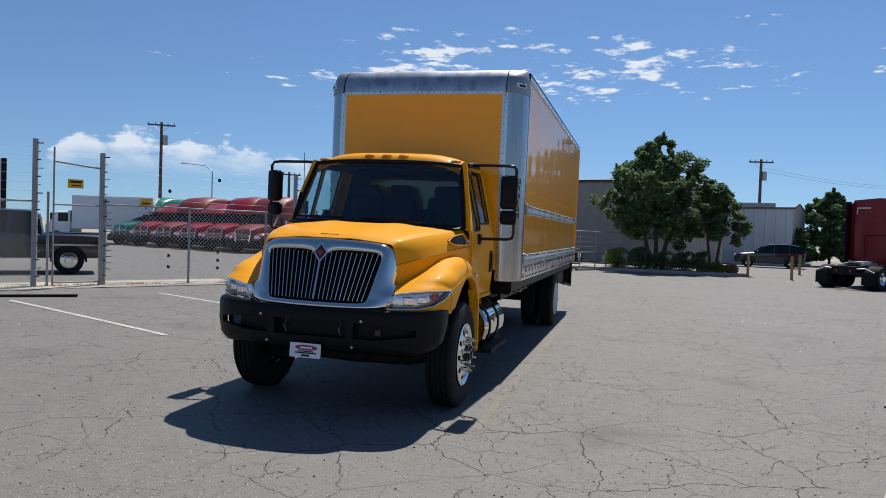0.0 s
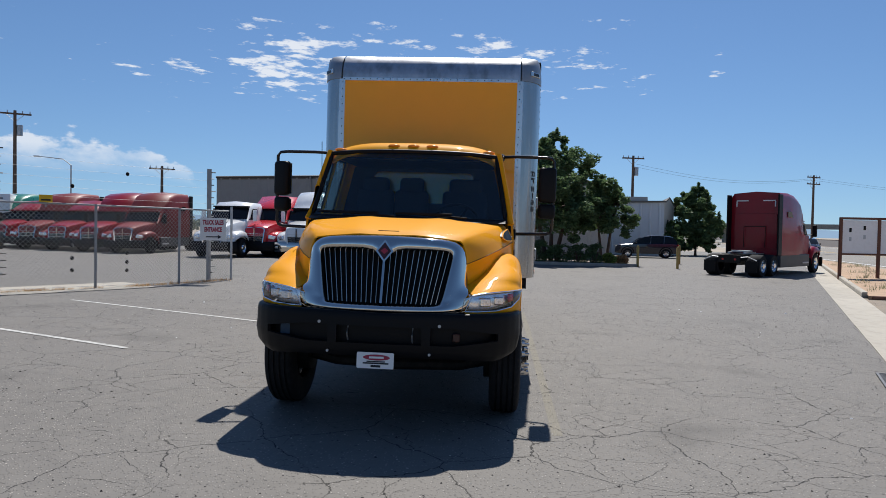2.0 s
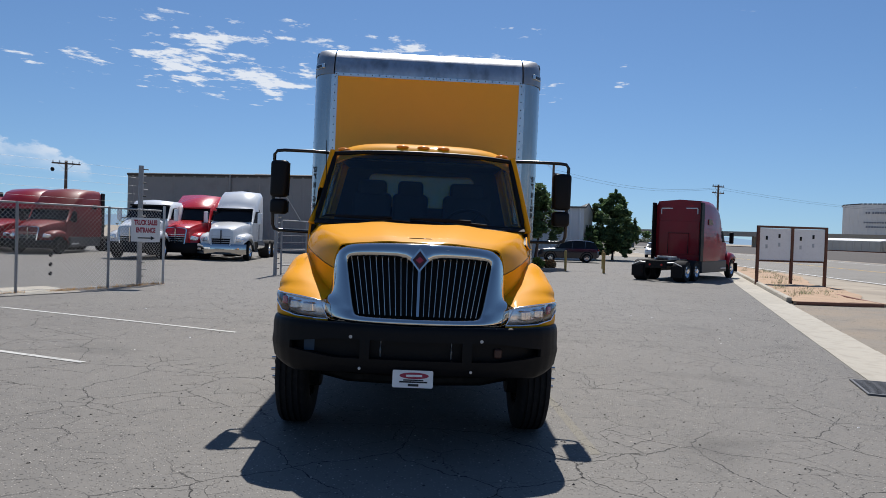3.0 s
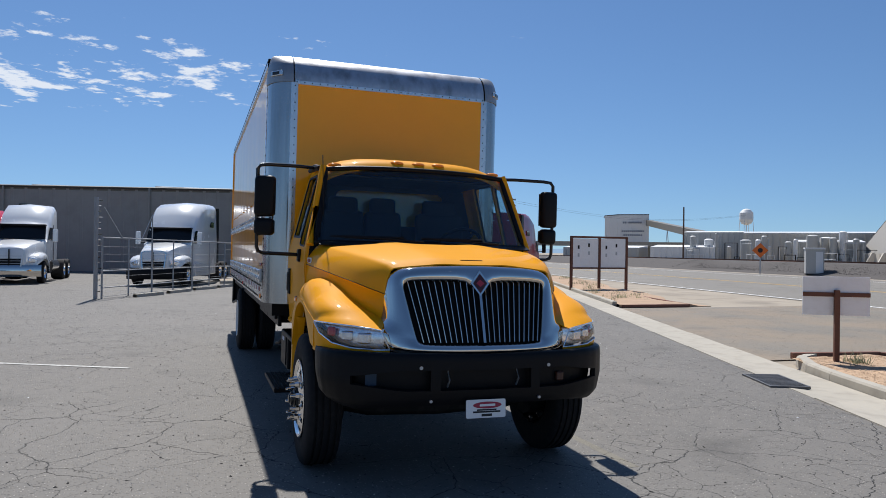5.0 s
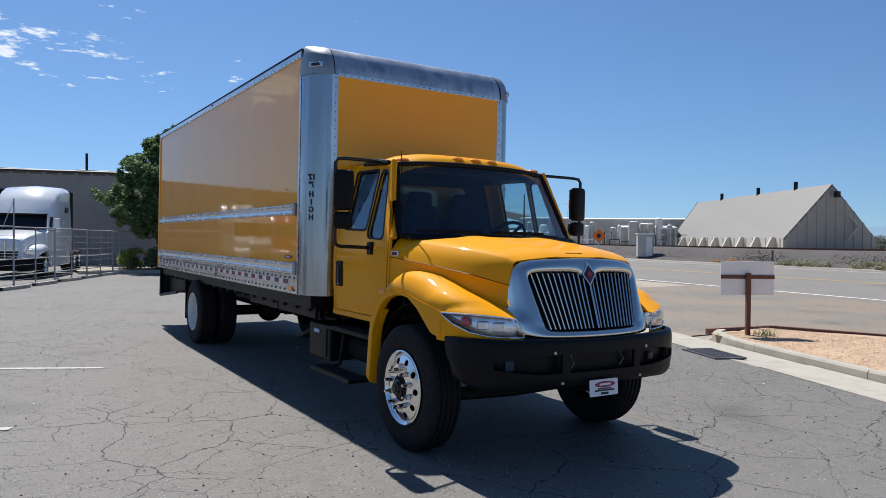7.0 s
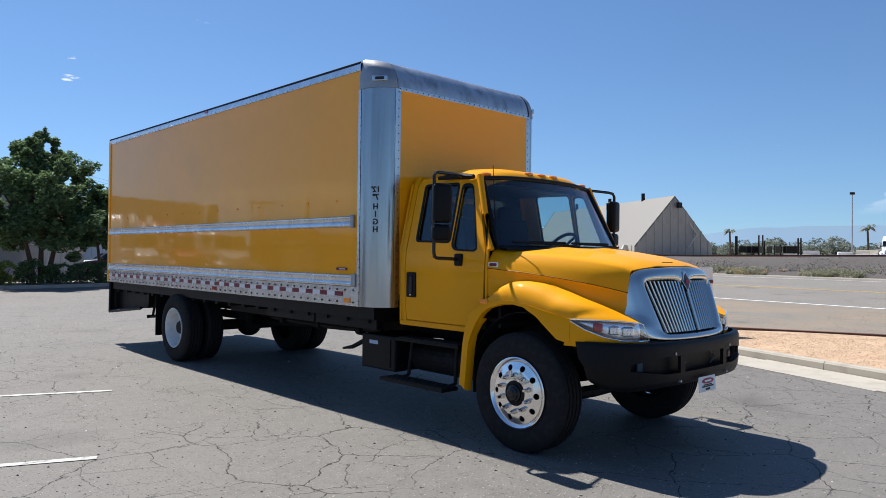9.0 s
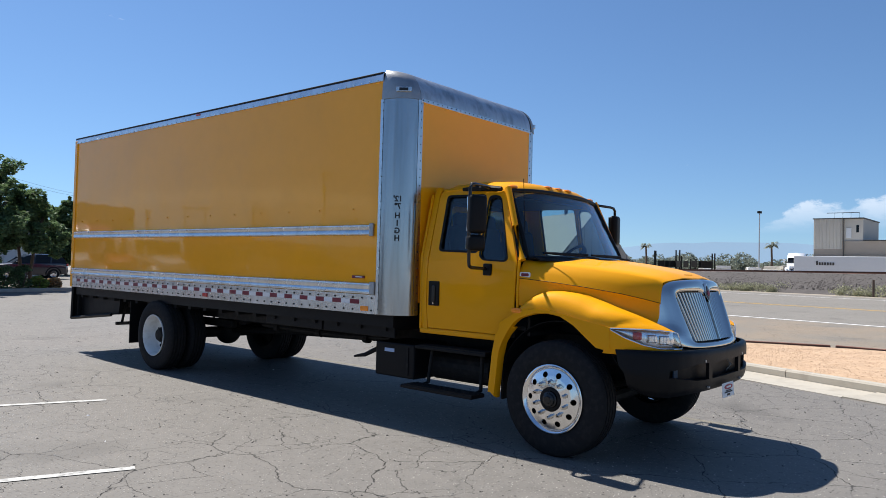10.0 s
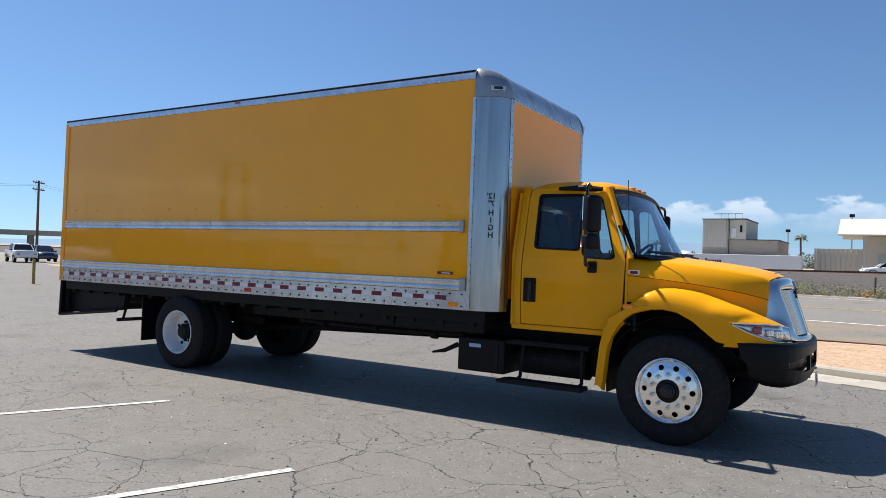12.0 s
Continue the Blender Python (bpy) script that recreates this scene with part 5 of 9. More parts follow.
    part("headliner", bx((-0.84, 0.85, 2.45), (0.84, 1.72, 2.48), 0.01), DASH, shell)
    M = Matrix.Translation((0.48, 0.80, 1.80)) @ pose(0, 0, 0, 0, 0, 90) @ pose(0, 0, 0, 0, -38, 0)
    bm = lathe(bmesh.new(), [(0.235 + 0.018 * math.cos(a), 0.018 * math.sin(a)) for a in [k * math.tau / 8 for k in range(9)]], 36, M)
    for a in (0, 2.1, 4.2):
        tube(bm, [M @ Vector((0, 0, 0)), M @ Vector((0, 0.23 * math.cos(a), 0.23 * math.sin(a)))], 0.016)
    part("steering_wheel", bm, BLACK, shell, smooth=60)
    part("steering_column", tube(bmesh.new(), [(0.48, 0.80, 1.80), (0.48, 0.50, 1.50)], 0.04), BLACK, shell)
    for x, w in ((0.52, 0.27), (-0.12, 0.20), (-0.55, 0.22)):
        seat = part("seat", bx((x - w, 0.98, 1.38), (x + w, 1.50, 1.56), 0.06, 3), SEAT, shell, "dark cloth cab seat", smooth=50)
        bm = bx((x - w, -0.06, 0), (x + w, 0.09, 0.68), 0.055, 3)
        bmesh.ops.transform(bm, matrix=Matrix.Translation((0, 1.47, 1.50)) @ Matrix.Rotation(radians(-9), 4, "X"), verts=bm.verts)
        part("backrest", bm, SEAT, seat, smooth=50)
        bm = bx((x - w * 0.72, -0.05, 0), (x + w * 0.72, 0.06, 0.22), 0.05, 3)
        bmesh.ops.transform(bm, matrix=Matrix.Translation((0, 1.57, 2.10)) @ Matrix.Rotation(radians(-6), 4, "X"), verts=bm.verts)
        part("headrest", bm, SEAT, seat, smooth=50)


cab()


# ---- hood, fenders, grille ----
HOOD = {  # y: half width of the top, centre height, shoulder height, crease half width and height
    0: (0.468, 0.995, 1.835, 1.790, 1.078, 1.615),
    1: (0.10, 0.935, 1.815, 1.765, 1.025, 1.585),
    2: (-0.20, 0.860, 1.785, 1.735, 0.955, 1.550),
    3: (-0.50, 0.770, 1.745, 1.700, 0.855, 1.505),
    4: (-0.68, 0.705, 1.708, 1.668, 0.770, 1.465),
    5: (-0.75, 0.668, 1.688, 1.650, 0.722, 1.446),
    6: (-0.805, 0.640, 1.660, 1.624, 0.682, 1.430),
}
CREST = [(-0.93, 1.200), (-0.86, 1.222), (-0.76, 1.262), (-0.62, 1.322), (-0.50, 1.374), (-0.38, 1.430), (-0.26, 1.474), (-0.13, 1.499), (0.0, 1.511), (0.12, 1.506), (0.20, 1.488), (0.28, 1.450), (0.36, 1.395), (0.43, 1.325), (0.50, 1.255), (0.62, 1.20)]
SEAM = [(-0.60, 1.212), (-0.32, 1.262), (-0.06, 1.318), (0.10, 1.340), (0.24, 1.335), (0.36, 1.310), (0.47, 1.268), (0.62, 1.17)]
ARCH = [(-1.02, 1.02), (-0.62, 1.015), (-0.50, 1.012), (-0.42, 1.025), (-0.33, 1.095), (-0.20, 1.200), (-0.05, 1.276), (0.10, 1.297), (0.24, 1.282), (0.38, 1.232), (0.48, 1.158), (0.57, 1.01), (0.62, 0.88)]


LAMP_TOP = [(0.750, -0.990, 1.182), (0.80, -0.972, 1.192), (0.92, -0.920, 1.207), (1.05, -0.832, 1.217), (1.13, -0.69, 1.218), (1.156, -0.555, 1.212)]
LAMP_LOW = [(0.690, -1.012, 1.046), (0.80, -0.980, 1.046), (0.95, -0.918, 1.054), (1.07, -0.828, 1.083), (1.137, -0.68, 1.140), (1.156, -0.555, 1.200)]


def hood_side(y):
    rows = sorted((v[0], v[4], v[5]) for v in HOOD.values())
    return curve_at([(r[0], r[1]) for r in rows], y), curve_at([(r[0], r[2]) for r in rows], y)


def hood():
    bm = bmesh.new()
    rows = []
    for k in range(7):
        y, w, zc, zs, cw, cz = HOOD[k]
        ridge = lerp(0.028, 0.012, k / 6)
        half = []
        for j in range(9):
            u = j / 8
            bulge = ridge * max(0.0, 1 - abs(u - 0.42) / 0.22) * 0.6
            half.append((u * w * 0.97, y - 0.05 * (1 - u * u) * (1 - k / 6) - 0.045 * (k / 6) * (1 - u * u), lerp(zc, zs, u ** 2.6) + bulge))
        half += [(w * 0.985 + 0.015, y, zs - 0.018), (lerp(w, cw, 0.35) + 0.010, y, zs - 0.07), (lerp(w, cw, 0.7) + 0.008, y, lerp(zs, cz, 0.62)), (cw, y, cz + 0.012), (cw + 0.006, y, cz), (cw - 0.004, y, cz - 0.012), (cw + 0.004, y, cz - 0.10), (cw + 0.003, y, cz - 0.24), (cw, y, cz - 0.26 if k < 4 else 1.12)]
        rows.append([(-x, yy, z) for x, yy, z in reversed(half[1:])] + half)
    skin(bm, rows)
    hd = part("hood", thicken(bm, 0.012), YELLOW, truck, "sloping yellow hood with raised crease", smooth=50)
    # air intake openings on both flanks
    for s in (-1, 1):
        pts = round_loop([(0.34, 1.632), (0.32, 1.742), (0.06, 1.712), (-0.06, 1.660), (0.04, 1.632)], 0.05)
        def on(u, v, w):
            cx, cz = hood_side(u)
            return (s * (lerp(cx, cx - 0.07, (v - cz) / 0.17) + 0.027 - w), u, v)
        # small round-cornered badge at the rear of the hood side
        b = part("side_badge", plate(round_loop([(0.345, 1.625), (0.455, 1.625), (0.455, 1.675), (0.345, 1.675)], 0.015), [], lambda u, v, w: (s * (hood_side(u)[0] - 0.012 + (0.009 - w)), u, v), 0.006), WHITE_TAPE, hd, "small white badge with red mark")
        part("badge_mark", plate(round_loop([(0.36, 1.635), (0.44, 1.635), (0.44, 1.665), (0.36, 1.665)], 0.015), [], lambda u, v, w: (s * (hood_side(u)[0] - 0.012 + (0.0115 - w)), u, v), 0.003), RED_TAPE, b)
        if s < 0:
            continue
        part("side_intake", plate(pts, [], on, 0.03), BLACK, hd, "dark hood side intake")
        out = [(0.155 + (u - 0.155) * 1.1, 1.685 + (v - 1.685) * 1.16) for u, v in pts]
        part("intake_rim", plate(out, [pts], lambda u, v, w: (on(u, v, w)[0] + s * 0.004, u, v), 0.012), YELLOW, hd)
    for s in (-1, 1):
        gap = [(s * (v[4] + 0.005), v[0], v[5] + 0.002) for v in HOOD.values()]
        part("panel_gap", tube(bmesh.new(), gap, 0.0028, 5), BLACK, hd)
    part("hood_slot", bx((-0.09, -0.79, 1.690), (0.09, -0.78, 1.6945)), BLACK, hd)
    # fenders: a quarter round springing from the hood flank, drawn forward onto the lamp
    N_SEC = 12
    def crest(y):
        return Vector((hood_side(min(0.46, max(-0.86, y)))[0] - 0.004 + 0.04 * max(0.0, -0.86 - y) / 0.07, y, curve_at(CREST, y)))
    def seam(y):
        return Vector((lerp(1.156, 1.166, min(1.0, (y + 0.555) / 0.3)), y, curve_at(SEAM, y)))
    def bow(y):
        """Offsets of the rounded section from its own chord."""
        a, b = crest(y), seam(y)
        out = []
        for k in range(N_SEC + 1):
            ang = math.pi / 2 * k / N_SEC
            p = Vector((lerp(a.x, b.x, math.sin(ang) ** 0.92), y, lerp(b.z, a.z, max(0.0, math.cos(ang)) ** 0.92)))
            out.append(p - a.lerp(b, k / N_SEC))
        return out
    lamp_line = [Vector(v) for v in LAMP_TOP]
    def lamp_at(u):
        u *= len(lamp_line) - 1
        i = min(len(lamp_line) - 2, int(u))
        return lamp_line[i].lerp(lamp_line[i + 1], u - i)
    ends = [lamp_at(k / N_SEC) + Vector((0, 0.004, 0.004)) for k in range(N_SEC + 1)]
    lamp_bow = [e - ends[0].lerp(ends[-1], k / N_SEC) for k, e in enumerate(ends)]
    SPLIT = -0.34
    for s in (-1, 1):
        rows = []
        for y in (0.62, 0.58, 0.54, 0.50, 0.46, 0.42, 0.38, 0.34, 0.30, 0.25, 0.20, 0.14, 0.07, 0.0, -0.08, -0.16, -0.25):
            a, b = crest(y), seam(y)
            rows.append([a.lerp(b, k / N_SEC) + o for k, o in enumerate(bow(y))])
        b0 = bow(SPLIT)
        for t in span(0, 1, 12):
            a = crest(lerp(SPLIT, -0.93, t)).lerp(ends[0], max(0.0, t - 0.75) * 4)
            b = seam(lerp(SPLIT, -0.555, t)).lerp(ends[-1], t * t)
            swell = 0.038 * math.sin(math.pi * t)
            row = []
            for k in range(N_SEC + 1):
                u = k / N_SEC
                # the belly is carried on past the split and let down onto the lamp late
                f = t ** 1.6
                row.append(a.lerp(b, u) + b0[k] * (1 - f) + lamp_bow[k] * t + Vector((0.25, -0.75, 0.6)) * swell * math.sin(math.pi * u))
            rows.append(row)
        line = [(r[-1].y, r[-1].z, r[-1].x) for r in rows]
        bm = bmesh.new()
        skin(bm, [[(s * v.x, v.y, v.z) for v in r] for r in rows])
        fe = part("fender", thicken(bm, 0.008), YELLOW, hd, "bulging yellow front fender", smooth=60)
        # upright band between the crease line and the wheel arch
        zl, xl = sorted((y, z) for y, z, x in line), sorted((y, x) for y, z, x in line)
        bm = bmesh.new()
        rows = []
        for y in (-0.55, -0.50, -0.42, -0.33, -0.2, -0.05, 0.08, 0.2, 0.3, 0.38, 0.45, 0.52, 0.58, 0.62):
            low, zt, out = curve_at(ARCH, y), curve_at(zl, y), curve_at(xl, y)
            rows.append([(s * x, y, z) for x, z in ((out + 0.003, zt), (out + 0.006, lerp(zt, low, 0.5)), (out + 0.002, low + 0.01), (out - 0.03, low), (out - 0.07, low + 0.01))])
        skin(bm, rows)
        part("arch_band", thicken(bm, 0.008), YELLOW, fe, smooth=50)
        # apron under the lamp
        low = [Vector(v) for v in LAMP_LOW] + [Vector((1.158, -0.50, 1.205))]
        bm = bmesh.new()
        rows = [[(s * v.x, v.y, v.z) for v in low]]
        for dz, inn in ((0.035, 0.0), (0.07, 0.012), (0.085, 0.03)):
            rows.append([(s * (v.x - inn * 0.5), v.y + inn * 0.7, max(0.990, v.z - dz * (1 + 1.6 * max(0.0, v.z - 1.08) / 0.1))) for v in low])
        skin(bm, rows)
        part("fender_apron", thicken(bm, 0.008), YELLOW, fe, smooth=55)
        # rear leg of the wheel arch
        bm = bmesh.new()
        rows = []
        for (y, z) in ((0.48, 1.16), (0.545, 1.09), (0.60, 1.0), (0.635, 0.85), (0.655, 0.65), (0.675, 0.46)):
            rows.append([(s * 1.07, y - 0.015, z - 0.02), (s * 1.12, y - 0.015, z - 0.02), (s * 1.16, y - 0.005, z), (s * 1.163, y + 0.03, z + 0.03), (s * 1.155, y + 0.07, z + 0.055 if z > 0.9 else z + 0.03)])
        skin(bm, rows)
        part("arch_leg", thicken(bm, 0.012), YELLOW, fe, smooth=50)
        # inner wheel well
        bm = bmesh.new()
        rows = []
        for a in span(12, 150, 14):
            r = 0.675
            rows.append([(s * x, r * math.cos(radians(a)), 0.56 + r * math.sin(radians(a))) for x in (0.55, 1.06)])
        skin(bm, rows)
        part("wheel_well", thicken(bm, 0.006), BLACK, fe, smooth=60)
        # black sheet added to darken the gap between arch leg and tyre
        part("mud_guard", bx((min(s * 0.55, s * 1.06), 0.63, 0.42), (max(s * 0.55, s * 1.06), 0.655, 1.05), 0.005), BLACK, fe)
        # amber marker at the rear of the fender
        part("side_marker", bx((min(s * 1.12, s * 1.178), 0.365, 1.284), (max(s * 1.12, s * 1.178), 0.475, 1.332), 0.015), AMBER, fe)
    return hd


hd = hood()


def grille():
    # chrome surround: a rounded ring, flaring under the lamps
    def gy(z, x):
        return -0.93 - 0.17 * max(0.0, (1.60 - z)) / 0.52 + 0.085 * (abs(x) / 0.6) ** 2.5
    rim = [((0, 1.651), (0, 1.452)), ((0.06, 1.651), (0.055, 1.492)), ((0.13, 1.650), (0.12, 1.535)), ((0.35, 1.643), (0.33, 1.536)), ((0.51, 1.630), (0.49, 1.530)),
           ((0.608, 1.606), (0.548, 1.518)), ((0.650, 1.555), (0.562, 1.49)), ((0.660, 1.47), (0.550, 1.43)), ((0.662, 1.36), (0.525, 1.30)), ((0.664, 1.275), (0.505, 1.20)),
           ((0.676, 1.218), (0.49, 1.135)), ((0.762, 1.183), (0.478, 1.108)), ((0.735, 1.12), (0.462, 1.094)), ((0.702, 1.045), (0.42, 1.090)), ((0.60, 1.022), (0.30, 1.088)), ((0.3, 1.02), (0.15, 1.087)), ((0, 1.02), (0, 1.087))]
    # rounded corners: every link is cut once on both loops
    fine = [rim[0]]
    for (o0, i0), (o1, i1) in zip(rim, rim[1:]):
        for q in (0.25, 0.75):
            fine.append(tuple(tuple(lerp(a, b, q) for a, b in zip(m, n)) for m, n in ((o0, o1), (i0, i1))))
    fine.append(rim[-1])
    whole = fine + [tuple((-x, z) for x, z in pr) for pr in fine[-2:0:-1]]
    hole = [i for o, i in whole]
    bm = bmesh.new()
    rows = []
    for u, dy, grow in ((0.0, 0.13, 1.05), (0.0, 0.06, 1.032), (0.0, 0.032, 1.014), (0.02, 0.018, 1.003), (0.08, 0.004, 1.0), (0.18, -0.010, 1.0), (0.32, -0.019, 1.0), (0.5, -0.023, 1.0), (0.68, -0.020, 1.0), (0.82, -0.012, 1.0), (0.92, -0.001, 1.0), (0.98, 0.016, 1.0), (1.0, 0.035, 1.0), (1.0, 0.07, 1.0)):
        row = []
        for o, i in whole:
            x, z = lerp(o[0], i[0], u) * grow, lerp(o[1], i[1], u)
            row.append((x, gy(z, x) + dy, z - 0.004 * (dy > 0.1)))
        rows.append(row)
    skin(bm, rows, close=True)
    bmesh.ops.recalc_face_normals(bm, faces=bm.faces)
    sur = part("grille_surround", bm, CHROME, hd, "chrome grille surround", smooth=75)
    part("filler_panel", bx((-0.60, -0.80, 1.0), (0.60, -0.77, 1.54)), BLACK, sur)
    # black backing and bars
    part("grille_backing", plate(hole, [], lambda u, v, w: (u, gy(v, u) + 0.10, v)), BLACK, sur)
    bars = 11
    for s in (-1, 1):
        for k in range(bars):
            t = (k + 0.6) / bars
            xt, xb = s * (0.02 + t * 0.535), s * (0.02 + t * 0.445)
            zt = 1.46 + min(0.07, 0.085 * max(0, abs(xt)) / 0.12)
            bm = bmesh.new()
            rows = []
            for j in range(6):
                q = j / 5
                x, z = lerp(xt, xb, q), lerp(zt, 1.10, q)
                y = gy(z, x) - 0.002
                rows.append([(x + 0.0075 * math.sin(a), y + 0.030 * (1 - math.cos(a)), z) for a in span(-1.75, 1.75, 8)])
            skin(bm, rows, close=True)
            part("grille_bar", bm, CHROME, sur, smooth=60)
    bm = bmesh.new()
    skin(bm, [[(-0.012, gy(z, 0) + 0.02, z), (-0.010, gy(z, 0) - 0.012, z), (0.010, gy(z, 0) - 0.012, z), (0.012, gy(z, 0) + 0.02, z)] for z in span(1.10, 1.47, 5)], close=True)
    part("grille_bar", bm, CHROME, sur)
    # diamond emblem, plain shapes
    y0 = -0.958
    def dia(r, rz, lo, hi):
        return plate([(-r, 0), (0, -rz), (r, 0), (0, rz)], [], lambda u, v, w: (u, y0 - lo - w - (-v) * 0.0 - 0.02 * (0 - v) / 0.1, 1.525 + v), hi - lo)
    em = part("emblem", dia(0.075, 0.095, 0.0, 0.02), CHROME, sur, "chrome diamond emblem with red centre")
    part("emblem_field", dia(0.056, 0.072, 0.022, 0.024), mat("emblem dark red", (0.05, 0.012, 0.018), 0.3), em)
    part("emblem_mark", dia(0.032, 0.026, 0.026, 0.029), SIGN_RED, em)
    return sur


grille()


LAMP_BACK = mat("silvered lamp housing", (0.80, 0.81, 0.83), 0.22, metal=0.75, var=0.3, scale=30)


def headlamp(s):
    """Wrap-round lamp: chrome bowl, clear lens with reflectors and an amber corner."""
    edge, top = LAMP_LOW, LAMP_TOP
    def rows_at(inset, grow=0.0):
        out = []
        for t in span(0, 1, 4):
            row = []
            for a, b in zip(edge, top):
                p = Vector(a).lerp(Vector(b), lerp(-grow, 1 + grow, t))
                bul = 0.012 * math.sin(math.pi * max(0, min(1, t)))
                n = Vector((p.x, p.y * 0.8, 0)).normalized()
                p = p + n * (bul - inset)
                row.append((s * p.x, p.y, p.z))
            out.append(row)
        return out
    bm = bmesh.new()
    skin(bm, rows_at(0.07))
    root = part("headlamp", thicken(bm, 0.004), LAMP_BACK, hd, "clear wrap-round headlamp", smooth=50)
    bm = bmesh.new()
    skin(bm, rows_at(0.003))
    ln = part("lens", thicken(bm, 0.004), LENS, root, smooth=60)
    ln.visible_shadow = False
    e = [Vector((s * p[0], p[1] - 0.004, p[2])) for p in edge + top[::-1]]
    part("lamp_bezel", tube(bmesh.new(), e + e[:2], 0.0055, 6), LAMP_BACK, root, smooth=60)
    for (x, y, z, r) in ((0.845, -0.900, 1.120, 0.050), (0.955, -0.842, 1.133, 0.044)):
        bm = bmesh.new()
        box(bm, (-r, -0.03, -r * 0.78), (r, 0.02, r * 0.78), 0.012)
        bmesh.ops.transform(bm, matrix=Matrix.Translation((s * x, y, z)) @ pose(0, 0, 0, 0, 0, 32 * s), verts=bm.verts)
        bowl = part("reflector_bowl", bm, POLISHED, root)
        bm = bmesh.new()
        for k in range(3):
            box(bm, (-r * 0.8 + k * r * 0.55, -0.034, -r * 0.6), (-r * 0.8 + k * r * 0.55 + r * 0.42, -0.029, r * 0.6), 0.002)
        bmesh.ops.transform(bm, matrix=Matrix.Translation((s * x, y, z)) @ pose(0, 0, 0, 0, 0, 32 * s), verts=bm.verts)
        part("reflector_facet", bm, LAMP_BACK, bowl)
    bm = bx((-0.038, -0.01, -0.036), (0.038, 0.012, 0.030), 0.01)
    bmesh.ops.transform(bm, matrix=Matrix.Translation((s * 1.062, -0.765, 1.160)) @ pose(0, 0, 0, 0, 0, 58 * s), verts=bm.verts)
    part("turn_lamp", bm, RED_LENS, root, "red-orange corner lens")


headlamp(-1)
headlamp(1)


def bumper():
    # half plan: x, y, underside, tuck of the lower edge
    plan = [(0.0, -1.165, 0.662, 0.035), (0.35, -1.160, 0.662, 0.035), (0.46, -1.154, 0.662, 0.036), (0.60, -1.140, 0.662, 0.038), (0.75, -1.112, 0.655, 0.045), (0.88, -1.068, 0.645, 0.056), (0.97, -1.018, 0.638, 0.066),
            (1.05, -0.945, 0.645, 0.078), (1.105, -0.868, 0.655, 0.088), (1.140, -0.780, 0.668, 0.094), (1.152, -0.70, 0.680, 0.096), (1.155, -0.600, 0.690, 0.096)]
    fine = []
    for p, q in zip(plan, plan[1:]):
        for k in range(3):
            fine.append(tuple(lerp(a, b, k / 3) for a, b in zip(p, q)))
    fine.append(plan[-1])
    whole = [(-x, y, z, t) for x, y, z, t in fine[:0:-1]] + fine
    xy = [Vector((x, y)) for x, y, z, t in whole]
    def by(x):
        return curve_at([(p[0], p[1]) for p in plan], abs(x))
    def grid(dent):
        rows = []
        for f, back, dz in ((-0.02, 1.9, 0.035), (0.0, 1.0, 0), (0.06, 0.55, 0), (0.16, 0.22, 0), (0.28, 0.02, 0), (0.30, 0.0, 0), (0.69, 0.0, 0), (0.71, 0.02, 0), (0.84, 0.0, 0), (0.93, 0.10, 0), (0.98, 0.30, 0), (1.0, 0.75, 0), (1.0, 1.6, 0.002)):
            row = []
            for i, (x, y, z, t) in enumerate(whole):
                # the openings narrow towards the ends
                g = f + (0.14 if f < 0.5 else -0.10) * max(0.0, min(1.0, (abs(x) - 0.62) / 0.33)) * (0.2 < f < 0.75)
                d = (xy[min(len(xy) - 1, i + 1)] - xy[max(0, i - 1)]).normalized()
                n = Vector((-d.y, d.x))
                off = (t if f < 0.5 else 0.035) * back + dent
                row.append((x + n.x * off, y + n.y * off - 0.13 * (1 - max(0.0, f)) * max(0.0, (y + 0.86) / 0.26), lerp(z, 1.024 + 0.016 * abs(x), max(0.0, g)) + dz))
            rows.append(row)
        return rows
    bm = bmesh.new()
    vs = skin(bm, grid(0.0))
    # openings: a middle one and one each side, drawn to a point towards the ends
    for a, b in zip(vs[5:6], vs[6:7]):
        for k in range(len(a) - 1):
            x = (whole[k][0] + whole[k + 1][0]) / 2
            if abs(x) < 0.36 or 0.42 < abs(x) < 0.96:
                f = [f for f in a[k].link_faces if a[k + 1] in f.verts and b[k] in f.verts]
                bmesh.ops.delete(bm, geom=f, context="FACES_ONLY")
    bp = part("bumper", thicken(bm, 0.03), BLACK, truck, "matte black plastic front bumper", smooth=50)
    bm = bmesh.new()
    skin(bm, [[v for v, w in zip(row, whole) if abs(w[0]) < 1.08] for row in grid(0.085)[3:10]])
    part("slot_liner", thicken(bm, 0.01), BLACK, bp, smooth=50)
    for s in (-1, 1):
        part("bolt", cyl(bmesh.new(), (s * 0.495, by(0.495) - 0.004, 0.935), (s * 0.495, by(0.495) + 0.01, 0.935), 0.013, n=10), GALV, bp)
        part("bolt", cyl(bmesh.new(), (s * 0.42, by(0.42) - 0.006, 0.70), (s * 0.42, by(0.42) + 0.02, 0.70), 0.011, n=10), GALV, bp)
        part("tow_hook", tube(bmesh.new(), [(s * 0.27, -1.07, 0.78), (s * 0.27, -1.115, 0.84), (s * 0.27, -1.07, 0.90)], 0.007), GALV, bp)
    part("fog_lamp", bx((0.60, -1.085, 0.80), (0.66, -1.05, 0.87), 0.01), mat("dull brown fog lamp", (0.06, 0.022, 0.014), 0.4), bp)
    # small blue box stands in for a bluish lit spot inside the slot
    part("blue_tag", bx((-0.86, -1.012, 0.80), (-0.77, -1.0, 0.885)), mat("blue of a lit spot", (0.025, 0.05, 0.085), 0.6), bp)
